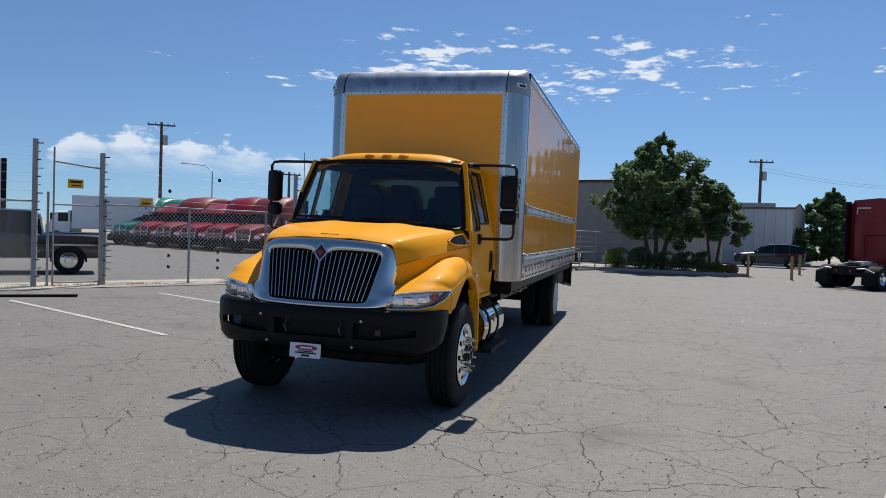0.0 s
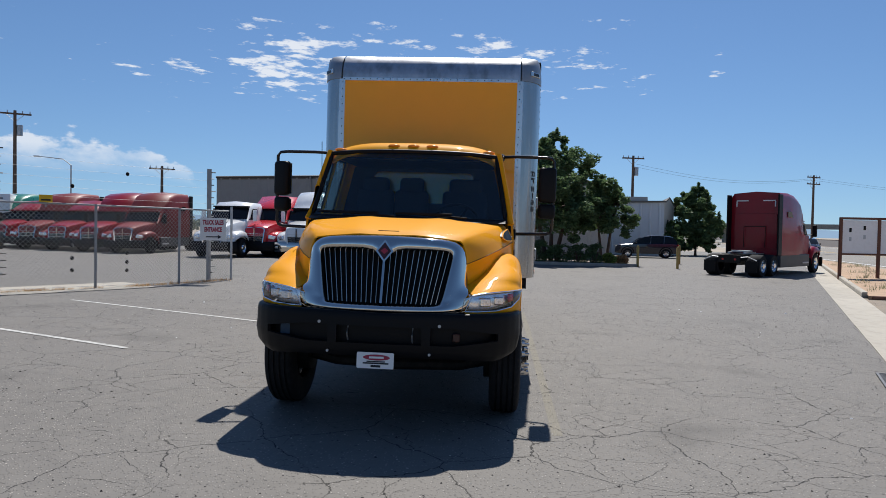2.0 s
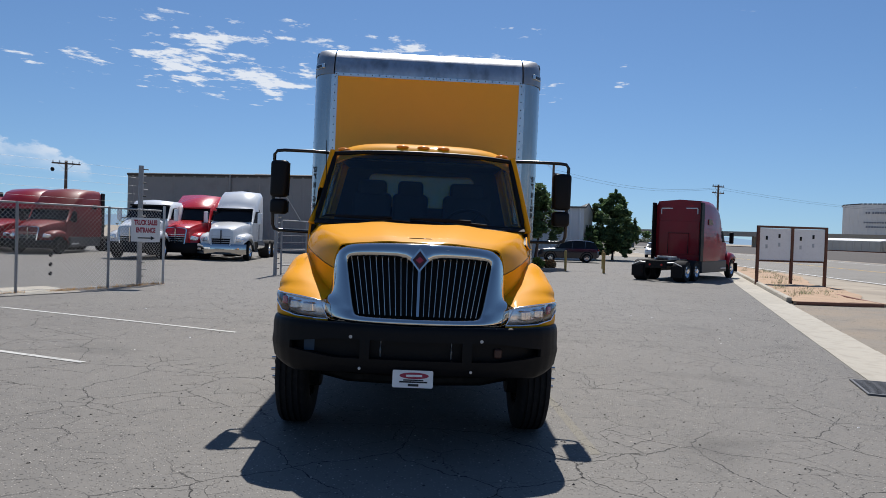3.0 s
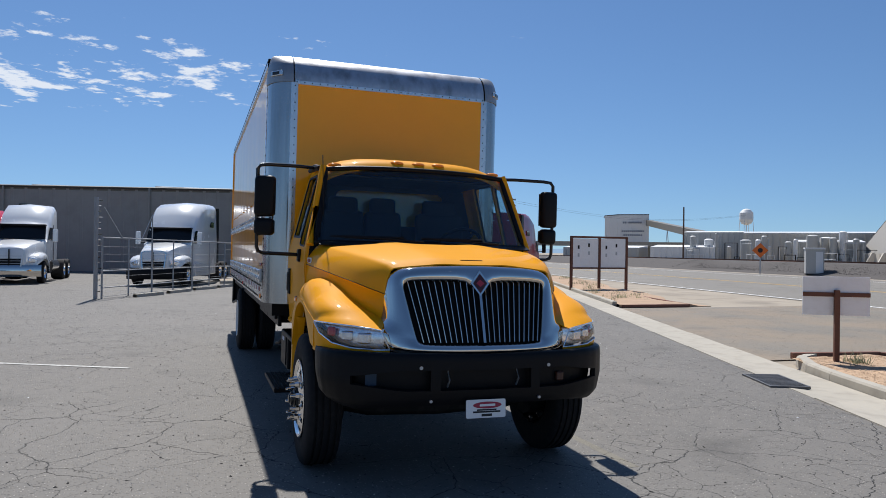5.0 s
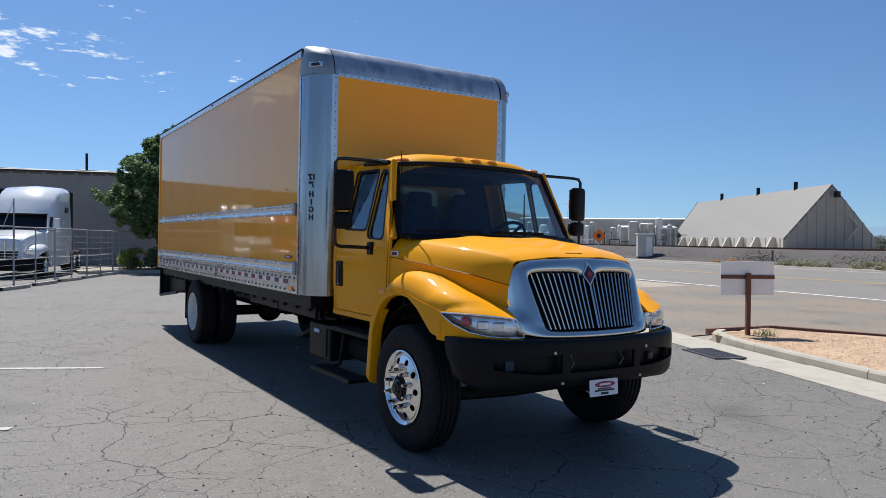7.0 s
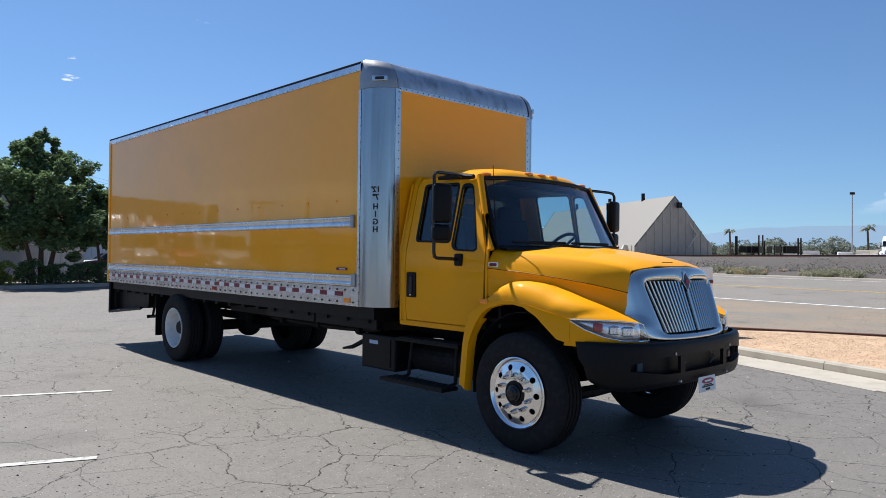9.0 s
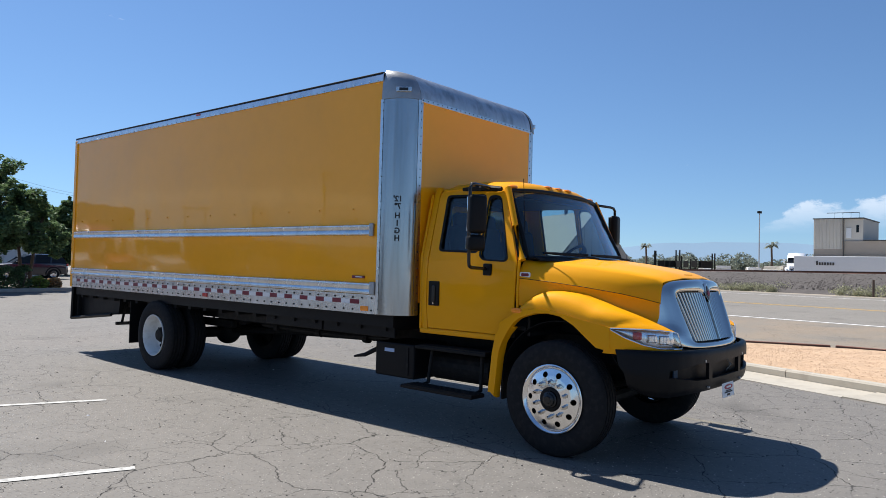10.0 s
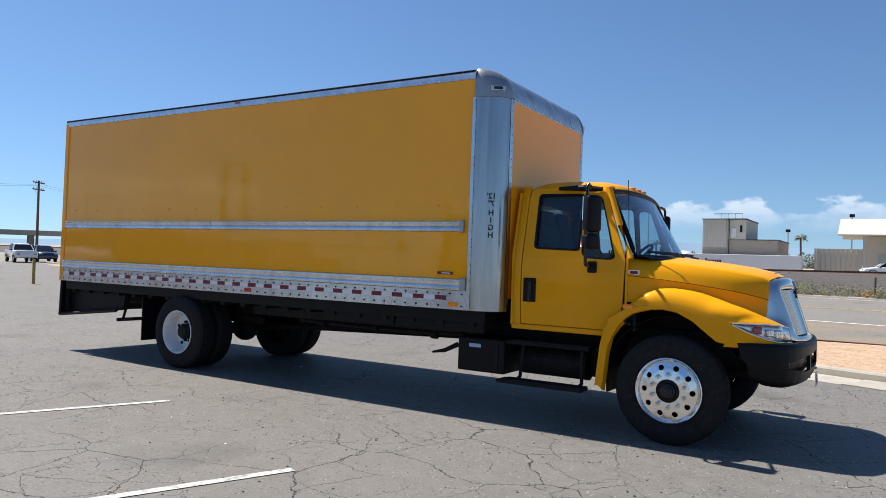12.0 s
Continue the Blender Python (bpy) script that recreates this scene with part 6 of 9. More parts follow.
    for x in (-0.06, 0.10):
        part("amber_clip", bx((x - 0.035, -1.05, 1.020), (x + 0.035, -1.02, 1.040), 0.008), AMBER, bp)
    # dealer plate: white with a red oval and plain bars
    M = Matrix.Translation((-0.015, -1.185, 0.64)) @ Matrix.Rotation(radians(-4), 4, "X")
    def pl(loop, d0, d1):
        return plate(loop, [], lambda u, v, w: M @ Vector((u, -d0 - w, v)), d1 - d0)
    pt = part("dealer_plate", pl(round_loop([(-0.152, -0.065), (0.152, -0.065), (0.152, 0.065), (-0.152, 0.065)], 0.012), 0.0, 0.004), SIGN_WHITE, bp, "white dealer plate with red oval")
    part("red_oval", pl([(0.11 * math.cos(a) + 0.01, 0.024 * math.sin(a) + 0.025) for a in span(0, math.tau, 24)[:-1]], 0.005, 0.006), SIGN_RED, pt)
    part("white_bar", pl([(-0.05, 0.016), (0.07, 0.018), (0.07, 0.034), (-0.05, 0.032)], 0.007, 0.008), SIGN_WHITE, pt)
    for (a, b, z, hh) in ((-0.10, 0.11, -0.022, 0.006), (-0.07, 0.08, -0.008, 0.005), (-0.035, 0.045, -0.045, 0.009)):
        part("dark_bar", pl([(a, z - hh), (b, z - hh), (b, z + hh), (a, z + hh)], 0.005, 0.006), INK, pt)


bumper()


def mirror(s):
    """West-coast mirror: bent tube arm with a tall head and a small convex one."""
    path = [(0.96, 0.93, 2.525), (1.10, 0.86, 2.525), (1.40, 0.78, 2.515), (1.47, 0.765, 2.505), (1.495, 0.76, 2.47), (1.495, 0.76, 2.1), (1.49, 0.76, 1.76), (1.475, 0.765, 1.72), (1.43, 0.775, 1.705), (1.25, 0.81, 1.70), (1.08, 0.84, 1.695)]
    root = part("mirror_arm", tube(bmesh.new(), [(s * x, y, z) for x, y, z in path], 0.017, 10), BLACK_GLOSS, truck, "black wing mirror on a bent tube arm", smooth=60)
    part("foot", bx((min(s * 1.07, s * 1.115), 0.78, 1.63), (max(s * 1.07, s * 1.115), 0.88, 1.75), 0.015), BLACK, root)
    for z0, z1, w, yy in ((2.035, 2.405, 0.185, 0.70), (1.865, 2.02, 0.18, 0.71)):
        bm = bx((-w / 2, -0.06, -(z1 - z0) / 2), (w / 2, 0.045, (z1 - z0) / 2), 0.038, 4)
        bmesh.ops.transform(bm, matrix=Matrix.Translation((s * 1.425, yy + 0.03, (z0 + z1) / 2)) @ pose(0, 0, 0, 0, 0, 12.0 if s > 0 else -26.0), verts=bm.verts)
        h = part("mirror_head", bm, BLACK, root, smooth=50)
        bm = bx((-w / 2 + 0.015, 0.045, -(z1 - z0) / 2 + 0.02), (w / 2 - 0.015, 0.054, (z1 - z0) / 2 - 0.02))
        bmesh.ops.transform(bm, matrix=Matrix.Translation((s * 1.425, yy + 0.03, (z0 + z1) / 2)) @ pose(0, 0, 0, 0, 0, 12.0 if s > 0 else -26.0), verts=bm.verts)
        part("mirror_glass", bm, mat("mirror glass", (0.85, 0.88, 0.9), 0.02, metal=1.0, var=0.0, rough_var=0.0), h)
        part("bracket", bx((min(s * 1.43, s * 1.495), 0.745, (z0 + z1) / 2 - 0.02), (max(s * 1.43, s * 1.495), 0.775, (z0 + z1) / 2 + 0.02)), BLACK, root)


mirror(-1)
mirror(1)


# ---- far and near surroundings ----
def ground_pose(x, y, heading=(0, 1), dz=0.0):
    """A pose on the ground whose +y looks along heading."""
    a = math.degrees(math.atan2(-heading[0], heading[1]))
    return pose(x, y, gh(x) + dz, 0, 0, a)


WIRE = mat("dull fence wire", (0.34, 0.34, 0.34), 0.6, metal=0.3, var=0.2, scale=6)
POST_GREY = mat("dull galvanised post", (0.31, 0.315, 0.32), 0.6, metal=0.25, var=0.2, scale=5, dirt=(0.14, 0.13, 0.12), dirt_amount=0.4, stretch=(1, 1, 0.2))


# chain-link fence built from bent wires
def mesh_fabric(length, height, pitch, r=0.0022):
    """Chain-link fabric in the xz plane as crossing zigzag wires."""
    verts, faces = [], []
    def seg(a, b):
        i = len(verts)
        d = (b - a).normalized()
        n = Vector((d.z, 0, -d.x)) * r
        for p in (a, b):
            verts.extend([tuple(p + n), tuple(p + Vector((0, r, 0)) - n * 0.5), tuple(p - Vector((0, r, 0)) - n * 0.5)])
        for k in range(3):
            faces.append((i + k, i + (k + 1) % 3, i + 3 + (k + 1) % 3, i + 3 + k))
    n = int((length + height) / pitch)
    for k in range(n):
        x0 = k * pitch
        a = Vector((min(x0, length), 0.0, max(0, x0 - length)))
        b = Vector((max(0, x0 - height), 0.0, min(height, x0)))
        seg(a, b)
        c = Vector((length - a.x, 0.003, a.z))
        e = Vector((length - b.x, 0.003, b.z))
        seg(c, e)
    me = bpy.data.meshes.new("chain_link")
    me.from_pydata(verts, [], faces)
    me.materials.append(WIRE)
    return me


def fence_bay(p, q, height, pitch=0.11, label="galvanised chain-link fence bay with top rail", rail=True, fabric=True, r=0.0030):
    p, q = Vector((*p, gh(p[0]))), Vector((*q, gh(q[0])))
    L = (Vector((q.x, q.y)) - Vector((p.x, p.y))).length
    a = math.degrees(math.atan2(q.y - p.y, q.x - p.x))
    root = thing("chain_link_fence", label, "fence", "chain-link fence bays", m=pose(p.x, p.y, p.z, 0, 0, a))
    part("post", cyl(bmesh.new(), (0, 0, -0.05), (0, 0, height + 0.03), 0.032, n=10), POST_GREY, root)
    if rail:
        part("top_rail", cyl(bmesh.new(), (0, 0, height), (L, 0, height), 0.022, n=8), POST_GREY, root)
    part("bottom_wire", cyl(bmesh.new(), (0, 0, 0.05), (L, 0, 0.05), 0.006, n=5), WIRE, root)
    if fabric:
        ob = new("chain_link_fabric", mesh_fabric(L, height - 0.03, pitch, r))
        ob.parent = root
        ob.location = (0, 0, 0.02)
        ob["kind"] = "stuff"
    return root


def tall_post(x, y, height=3.55, arms=17, lean=0.0):
    """Tall electric-fence post with a ladder of insulator arms."""
    root = thing("security_post", "tall grey security fence post with black insulators", "fence post", "tall security posts", m=pose(x, y, gh(x), 0, lean, 28))
    part("post", cyl(bmesh.new(), (0, 0, -0.1), (0, 0, height), 0.065, n=14), POST_GREY, root)
    for k in range(arms):
        z = lerp(0.25, height - 0.1, k / (arms - 1))
        part("insulator", tube(bmesh.new(), [(0.0, -0.03, z), (0.13 + 0.05 * (k % 3 == 1), -0.03, z)], 0.014, 6), POST_GREY if k % 2 else BLACK, root)
    return root


def wires(p, q, zs, label="thin strands of electric fence wire"):
    bm = bmesh.new()
    a, b = Vector((*p, gh(p[0]))), Vector((*q, gh(q[0])))
    for z in zs:
        tube(bm, [a + Vector((0, 0, z)), a.lerp(b, 0.5) + Vector((0, 0, z - 0.015)), b + Vector((0, 0, z))], 0.0022, 4)
    ob = part("fence_wires", bm, WIRE)
    return tagged(ob, label, "wire", kind="stuff")


FL = [(-16.5, -0.6), (-13.2, 4.0), (-11.15, 6.95)]
FR = [(-10.35, 8.25), (-9.05, 9.95), (-7.85, 11.95), (-7.2, 13.8)]
for a, b in zip(FL, FL[1:]):
    fence_bay(a, b, 2.05)
for a, b in zip(FR, FR[1:]):
    fence_bay(a, b, 2.05)
part("post", cyl(bmesh.new(), (0, 0, 0), (0, 0, 2.2), 0.035, n=10), GALV, fence_end := thing("fence_end_post", "galvanised end post of a chain-link fence", "fence post", m=pose(-7.15, 13.9, gh(-7.1))))
tall_post(-11.2, 6.9, 3.55)
tall_post(-10.4, 8.2, 3.35)
tall_post(-7.55, 13.2, 3.25)
tall_post(-5.1, 19.5, 3.3)
wires((-16.5, -0.6), (-11.2, 6.9), [2.3 + 0.21 * k for k in range(6)])
wires((-10.4, 8.2), (-7.55, 13.2), [2.25 + 0.22 * k for k in range(5)])
wires((-11.2, 6.9), (-10.4, 8.2), [2.3 + 0.22 * k for k in range(5)])


def insulator_balls():
    rng = random.Random(3)
    for (u, zs) in ((0.30, (0.45, 0.75, 1.05, 2.5)), (0.55, (0.4, 0.62, 0.85, 2.9))):
        for z in zs:
            x, y = lerp(-10.4, -7.55, u), lerp(8.2, 13.2, u)
            bm = bmesh.new()
            bmesh.ops.create_icosphere(bm, subdivisions=2, radius=0.045, matrix=Matrix.Translation((x + 0.06, y - 0.03, gh(x) + z)) @ Matrix.Diagonal((1, 1, 1.2, 1)))
            ob = part("wire_tensioner", bm, BLACK, smooth=60)
            tagged(ob, "small black wire tensioner on the security fence", "insulator", "black tensioners on the fence")


insulator_balls()


def pedestrian_gate():
    """Narrow gate frame between the two tall posts."""
    root = thing("pedestrian_gate", "galvanised chain-link gate with tall bar frame", "gate", m=pose(-11.05, 7.15, gh(-11), 0, 0, 58))
    part("gate_post", cyl(bmesh.new(), (0.0, 0, 0), (0.0, 0, 2.3), 0.03, n=10), POST_GREY, root)
    part("gate_post", cyl(bmesh.new(), (0.12, 0, 0), (0.12, 0, 3.4), 0.022, n=10), POST_GREY, root)
    part("gate_bar", cyl(bmesh.new(), (0.12, 0, 3.05), (1.2, 0, 2.95), 0.022, n=8), POST_GREY, root)
    part("gate_bar", cyl(bmesh.new(), (0.12, 0, 2.0), (1.2, 0, 2.0), 0.02, n=8), POST_GREY, root)
    part("gate_bar", cyl(bmesh.new(), (0.12, 0, 1.0), (1.2, 0, 1.0), 0.015, n=8), POST_GREY, root)
    part("gate_bar", cyl(bmesh.new(), (0.12, 0, 0.08), (1.2, 0, 0.08), 0.02, n=8), POST_GREY, root)
    part("gate_post", cyl(bmesh.new(), (1.32, 0, 0), (1.32, 0, 2.2), 0.03, n=10), POST_GREY, root)
    for k in range(10):
        part("barb_arm", tube(bmesh.new(), [(1.28, 0.0, 0.4 + k * 0.16), (1.48, -0.02, 0.4 + k * 0.16)], 0.010, 5), BLACK, root)
    sg = part("warning_sign", bx((0.42, -0.03, 2.42), (0.78, -0.02, 2.64)), SIGN_YELLOW, root, "yellow warning sign with black bars")
    part("bar", bx((0.46, -0.034, 2.55), (0.74, -0.031, 2.60)), INK, sg)
    part("bar", bx((0.52, -0.034, 2.47), (0.72, -0.031, 2.50)), INK, sg)


pedestrian_gate()


def sales_sign():
    root = thing("entrance_sign", "white fence sign reading truck sales entrance with arrow", "sign", m=pose(-7.48, 12.62, gh(-7.5) + 1.20, 0, 0, 16))
    part("board", bx((-0.06, -0.10, 0), (0.64, -0.085, 0.63)), SIGN_WHITE, root)
    part("hanger_bar", bx((-0.05, -0.085, 0.50), (0.66, -0.06, 0.53)), POST_GREY, root)
    for s, z in (("TRUCK SALES", 0.50), ("ENTRANCE", 0.30)):
        m = Matrix(((1, 0, 0, 0.29), (0, 0, -1, -0.102), (0, 1, 0, z), (0, 0, 0, 1)))
        bm = text_mesh(s, 0.10, m @ Matrix.Diagonal((0.92, 1.75, 1, 1)), 0.001, 0.005)
        part("lettering", bm, SIGN_RED, root)
    bm = bx((0.10, -0.104, 0.085), (0.42, -0.101, 0.115))
    part("arrow_shaft", bm, INK, root)
    part("arrow_head", plate([(0.42, 0.045), (0.52, 0.10), (0.42, 0.155)], [], lambda u, v, w: (u, -0.104 + w, v), 0.003), INK, root)


sales_sign()
fs = thing("fence_sign", "small yellow warning sign with black bars on a fence", "sign", m=pose(-9.75, 9.05, gh(-9.7) + 2.07, 0, 0, 40))
part("board", bx((-0.14, -0.02, 0), (0.14, -0.01, 0.18)), SIGN_YELLOW, fs)
part("bar", bx((-0.10, -0.024, 0.04), (0.10, -0.021, 0.08)), INK, fs)
part("hanger_bar", bx((-0.02, -0.01, -0.10), (0.02, 0.01, 0.10)), POST_GREY, fs)

# second fence with rails and wheel stops, from the gate opening to the trees
PF = [(-4.95, 19.8), (-3.6, 22.8), (-2.2, 25.8), (-0.8, 28.8), (0.6, 31.8), (1.6, 34.6)]
for i, (a, b) in enumerate(zip(PF, PF[1:])):
    fb = fence_bay(a, b, 2.0, pitch=0.2, label="galvanised pipe-rail fence bay with strung wires", fabric=False)
    L = math.hypot(b[0] - a[0], b[1] - a[1])
    for z in (0.9, 0.35):
        part("pipe_rail", cyl(bmesh.new(), (0, 0, z), (L, 0, z), 0.02, n=8), POST_GREY, fb)
    part("post", cyl(bmesh.new(), (L / 2, 0, -0.05), (L / 2, 0, 2.0), 0.026, n=8), POST_GREY, fb)
    for k in range(7):
        part("wire", cyl(bmesh.new(), (0, 0.03, 0.2 + 0.25 * k), (L, 0.03, 0.2 + 0.25 * k), 0.004, n=4), WIRE, fb)
    if i == 0:
        part("brace", cyl(bmesh.new(), (0.1, 0, 3.0), (1.25, 0, 2.0), 0.012, n=8), GALV, fb)
        part("brace", cyl(bmesh.new(), (L, 0, 0.0), (L, 0, 2.95), 0.022, n=8), POST_GREY, fb)
        part("brace", cyl(bmesh.new(), (L, 0, 2.9), (L - 0.8, 0, 1.95), 0.012, n=8), GALV, fb)
PF2 = [(1.6, 34.6), (4.4, 37.6), (7.4, 40.2)]
for a, b in zip(PF2, PF2[1:]):
    fence_bay(a, b, 2.0, pitch=0.25, r=0.004)
_stop = None
for k in range(6):
    x, y = lerp(-3.6, 1.2, k / 5), lerp(21.2, 32.5, k / 5)
    if _stop is None:
        bm = bmesh.new()
        skin(bm, [[(u, v, z) for v, z in ((-0.08, 0), (-0.065, 0.11), (0.065, 0.11), (0.08, 0))] for u in (-0.85, -0.8, 0.8, 0.85)], close=True)
        _stop = tagged(part("wheel_stop", bm, CONCRETE), "pale concrete wheel stop before the fence", "wheel stop", "wheel stops along the fence")
        _stop.matrix_world = pose(x, y, gh(x), 0, 0, 62)
    else:
        copy_thing(_stop, pose(x, y, gh(x), 0, 0, 60 + 4 * (k % 2)))
bm = bx((-0.95, -0.06, 0), (0.95, 0.06, 0.055), 0.015)
ob = tagged(part("wheel_stop", bm, STEEL_DARK), "dark rubber wheel stop on the asphalt", "wheel stop")
ob.matrix_world = pose(-9.45, 5.0, gh(-9.45), 0, 0, 38)

# pale concrete apron under the left fence
def apron():
    bm = bmesh.new()
    rows = []
    for k, (x, y) in enumerate(((-17, -1.6), (-13.4, 3.3), (-11.1, 6.4), (-9.6, 8.9), (-8.3, 11.0))):
        rows.append([(x - 1.6 + 0.45, y + 1.0, gh(x) + 0.008), (x + 0.45, y - 0.25, gh(x) + 0.008)])
    skin(bm, rows)
    tagged(part("concrete_apron", bm, CONCRETE), "pale concrete strip under the fence", "pavement", kind="structure")


apron()


# ---- vehicles ----
def wheel_part(parent, x, y, r, w, rim_mat, name="wheel"):
    bm = lathe(bmesh.new(), [(r * 0.58, -w / 2), (r * 0.92, -w / 2), (r, -w * 0.36), (r, w * 0.36), (r * 0.92, w / 2), (r * 0.58, w / 2)], 28, Matrix.Translation((x, y, r)))
    wh = part(name, bm, RUBBER, parent, smooth=40)
    s = 1 if x > 0 else -1
    C = Matrix.Translation((x, y, r)) @ Matrix.Diagonal((s, 1, 1, 1))
    part("rim", lathe(bmesh.new(), [(r * 0.60, w * 0.5), (r * 0.56, w * 0.42), (r * 0.50, w * 0.25), (r * 0.30, w * 0.30), (r * 0.22, w * 0.55), (0, w * 0.55)], 24, C), rim_mat, wh, smooth=40)
    return wh


SKIRT_GREY = mat("dark grey skirt plastic", (0.045, 0.046, 0.05), 0.5, var=0.2, scale=4)


def tractor(m, paint, label, sleeper="high", rim=POLISHED, grille_chrome=True, group="parked semi tractors"):
    """Aerodynamic road tractor; front bumper at y = 0, rear towards -y, x to its right."""
    root = thing("semi_tractor", label, "semi truck", group, m=m)
    top = {"high": 3.95, "mid": 3.36, "day": 2.95, "fair": 3.62}[sleeper]
    back = {"high": -6.3, "mid": -5.4, "day": -4.3, "fair": -4.5}[sleeper]
    ax = {"high": -7.2, "mid": -6.4, "day": -5.6, "fair": -5.8}[sleeper]
    tail = ax - 2.0
    part("frame_rail", bx((-0.45, tail, 0.72), (-0.36, -0.5, 0.98)), STEEL_DARK, root)
    part("frame_rail", bx((0.36, tail, 0.72), (0.45, -0.5, 0.98)), STEEL_DARK, root)
    # hood: narrow nose widening to the cowl, with wheel fenders standing out
    bm = bmesh.new()
    rows = []
    for y, w, z in ((-0.10, 0.56, 1.50), (-0.16, 0.60, 1.58), (-0.45, 0.66, 1.66), (-0.95, 0.76, 1.77), (-1.55, 0.90, 1.87), (-2.0, 1.00, 1.93), (-2.25, 1.04, 1.96)):
        rows.append([(-w - 0.03, y, 0.80), (-w - 0.02, y, z - 0.42), (-w, y, z - 0.20), (-w * 0.93, y, z - 0.07), (-w * 0.62, y, z), (0, y + 0.02, z + 0.025), (w * 0.62, y, z), (w * 0.93, y, z - 0.07), (w, y, z - 0.20), (w + 0.02, y, z - 0.42), (w + 0.03, y, 0.80)])
    vs = skin(bm, rows)
    bm.faces.new(vs[0])
    hoodp = part("hood", bm, paint, root, smooth=45)
    for s in (-1, 1):
        # fender: a long wing from the lamp back over the wheel
        bm = bmesh.new()
        rows = []
        for y, z in ((-0.26, 0.74), (-0.28, 0.98), (-0.36, 1.16), (-0.55, 1.27), (-0.9, 1.36), (-1.3, 1.38), (-1.65, 1.30), (-1.9, 1.10), (-1.98, 0.80)):
            inner = curve_at([(-1.98, 0.95), (-0.9, 0.72), (-0.26, 0.56)], y)
            out_x = curve_at([(-1.98, 1.22), (-0.6, 1.20), (-0.26, 1.02)], y)
            rows.append([(s * inner, y, z - 0.02), (s * lerp(inner, out_x, 0.45), y, z), (s * lerp(inner, out_x, 0.85), y, z - 0.05), (s * out_x, y, z - 0.16), (s * (out_x - 0.01), y, z - 0.30)])
        skin(bm, rows)
        part("fender", thicken(bm, 0.015), paint, hoodp, smooth=55)
        bm = bx((-0.20, -0.05, -0.11), (0.20, 0.05, 0.11), 0.05, 3)
        bmesh.ops.transform(bm, matrix=Matrix.Translation((s * 0.86, -0.28, 1.03)) @ pose(0, 0, 0, 0, 14 * s, -34 * s), verts=bm.verts)
        lamp = part("headlamp", bm, LAMP_BACK, hoodp)
        bm = bx((-0.08, 0.03, -0.07), (0.07, 0.065, 0.07), 0.03, 3)
        bmesh.ops.transform(bm, matrix=Matrix.Translation((s * 0.86, -0.28, 1.03)) @ pose(0, 0, 0, 0, 14 * s, -34 * s), verts=bm.verts)
        part("lamp_bowl", bm, POLISHED, lamp)
    # tall grille: rounded frame, dark mesh and cross bars
    shape = round_loop([(-0.47, 0.70), (0.47, 0.70), (0.56, 1.50), (0.36, 1.56), (-0.36, 1.56), (-0.56, 1.50)], 0.10)
    inner = [(u * 0.90, 1.13 + (v - 1.13) * 0.93) for u, v in shape]
    lean = lambda v: -0.03 - 0.10 * (v - 0.7) / 0.86
    gb = part("grille", plate(shape, [inner], lambda u, v, w: (u, lean(v) - 0.05 + w, v), 0.07), CHROME if grille_chrome else paint, hoodp)
    part("grille_mesh", plate(shape, [], lambda u, v, w: (u * 0.97, lean(v) - 0.045 + w, v), 0.02), BLACK, gb)
    for k in range(7):
        z = 0.78 + k * 0.105
        part("grille_bar", bx((-0.46, lean(z) - 0.03, z), (0.46, lean(z) - 0.005, z + 0.022), 0.004), POLISHED if grille_chrome else GALV, gb)
    part("grille_bar", bx((-0.02, -0.12, 0.74), (0.02, -0.02, 1.50), 0.005), CHROME if grille_chrome else BLACK, gb)
    # bumper
    bm = bmesh.new()
    skin(bm, [[(x, 0.02 - 0.28 * (abs(x) / 1.2) ** 3 + dy, z) for x in span(-1.2, 1.2, 12)] for z, dy in ((0.32, -0.04), (0.45, 0.0), (0.72, 0.0), (0.82, -0.05))])
    part("bumper", thicken(bm, 0.05), (CHROME if sleeper == "fair" else BLACK) if paint is WHITE_PAINT else BLACK, root, smooth=50)
    # cab with raked screen and roof fairing
    bm = bmesh.new()
    ys = [(-2.05, 1.05, 1.90), (-2.15, 1.07, 1.98), (-2.62, 1.06, 2.55), (-2.80, 1.08, 2.72)]
    if sleeper == "high":
        ys += [(-3.15, 1.12, 3.22), (-3.7, 1.18, 3.66), (-4.4, 1.20, 3.86), (-5.2, 1.21, top), (back, 1.22, top - 0.02)]
    elif sleeper == "fair":
        ys += [(-2.95, 1.08, 2.80), (-3.05, 1.08, 2.95), (-3.6, 1.08, 3.42), (-4.1, 1.08, top), (back, 1.08, top)]
    elif sleeper == "mid":
        ys += [(-3.2, 1.12, 2.93), (-4.2, 1.18, top), (back, 1.2, top - 0.02)]
    else:
        ys += [(-3.2, 1.1, 2.90), (back, 1.12, top - 0.05)]
    rows = []
    for y, w, z in ys:
        zb = 0.95 if y < -2.1 else 1.2
        lo = min(1.9, z - 0.05)
        sh = max(lo, z - 0.28)
        rows.append([(-w, y, zb), (-w * 1.01, y, lo), (-w * 0.97, y, sh), (-w * 0.86, y, z - 0.05), (0, y, z + 0.03), (w * 0.86, y, z - 0.05), (w * 0.97, y, sh), (w * 1.01, y, lo), (w, y, zb)])
    vs = skin(bm, rows)
    bm.faces.new(vs[-1])
    bm.faces.new(vs[0])
    cabp = part("cab", bm, paint, root, smooth=62)
    # screen
    bm = bmesh.new()
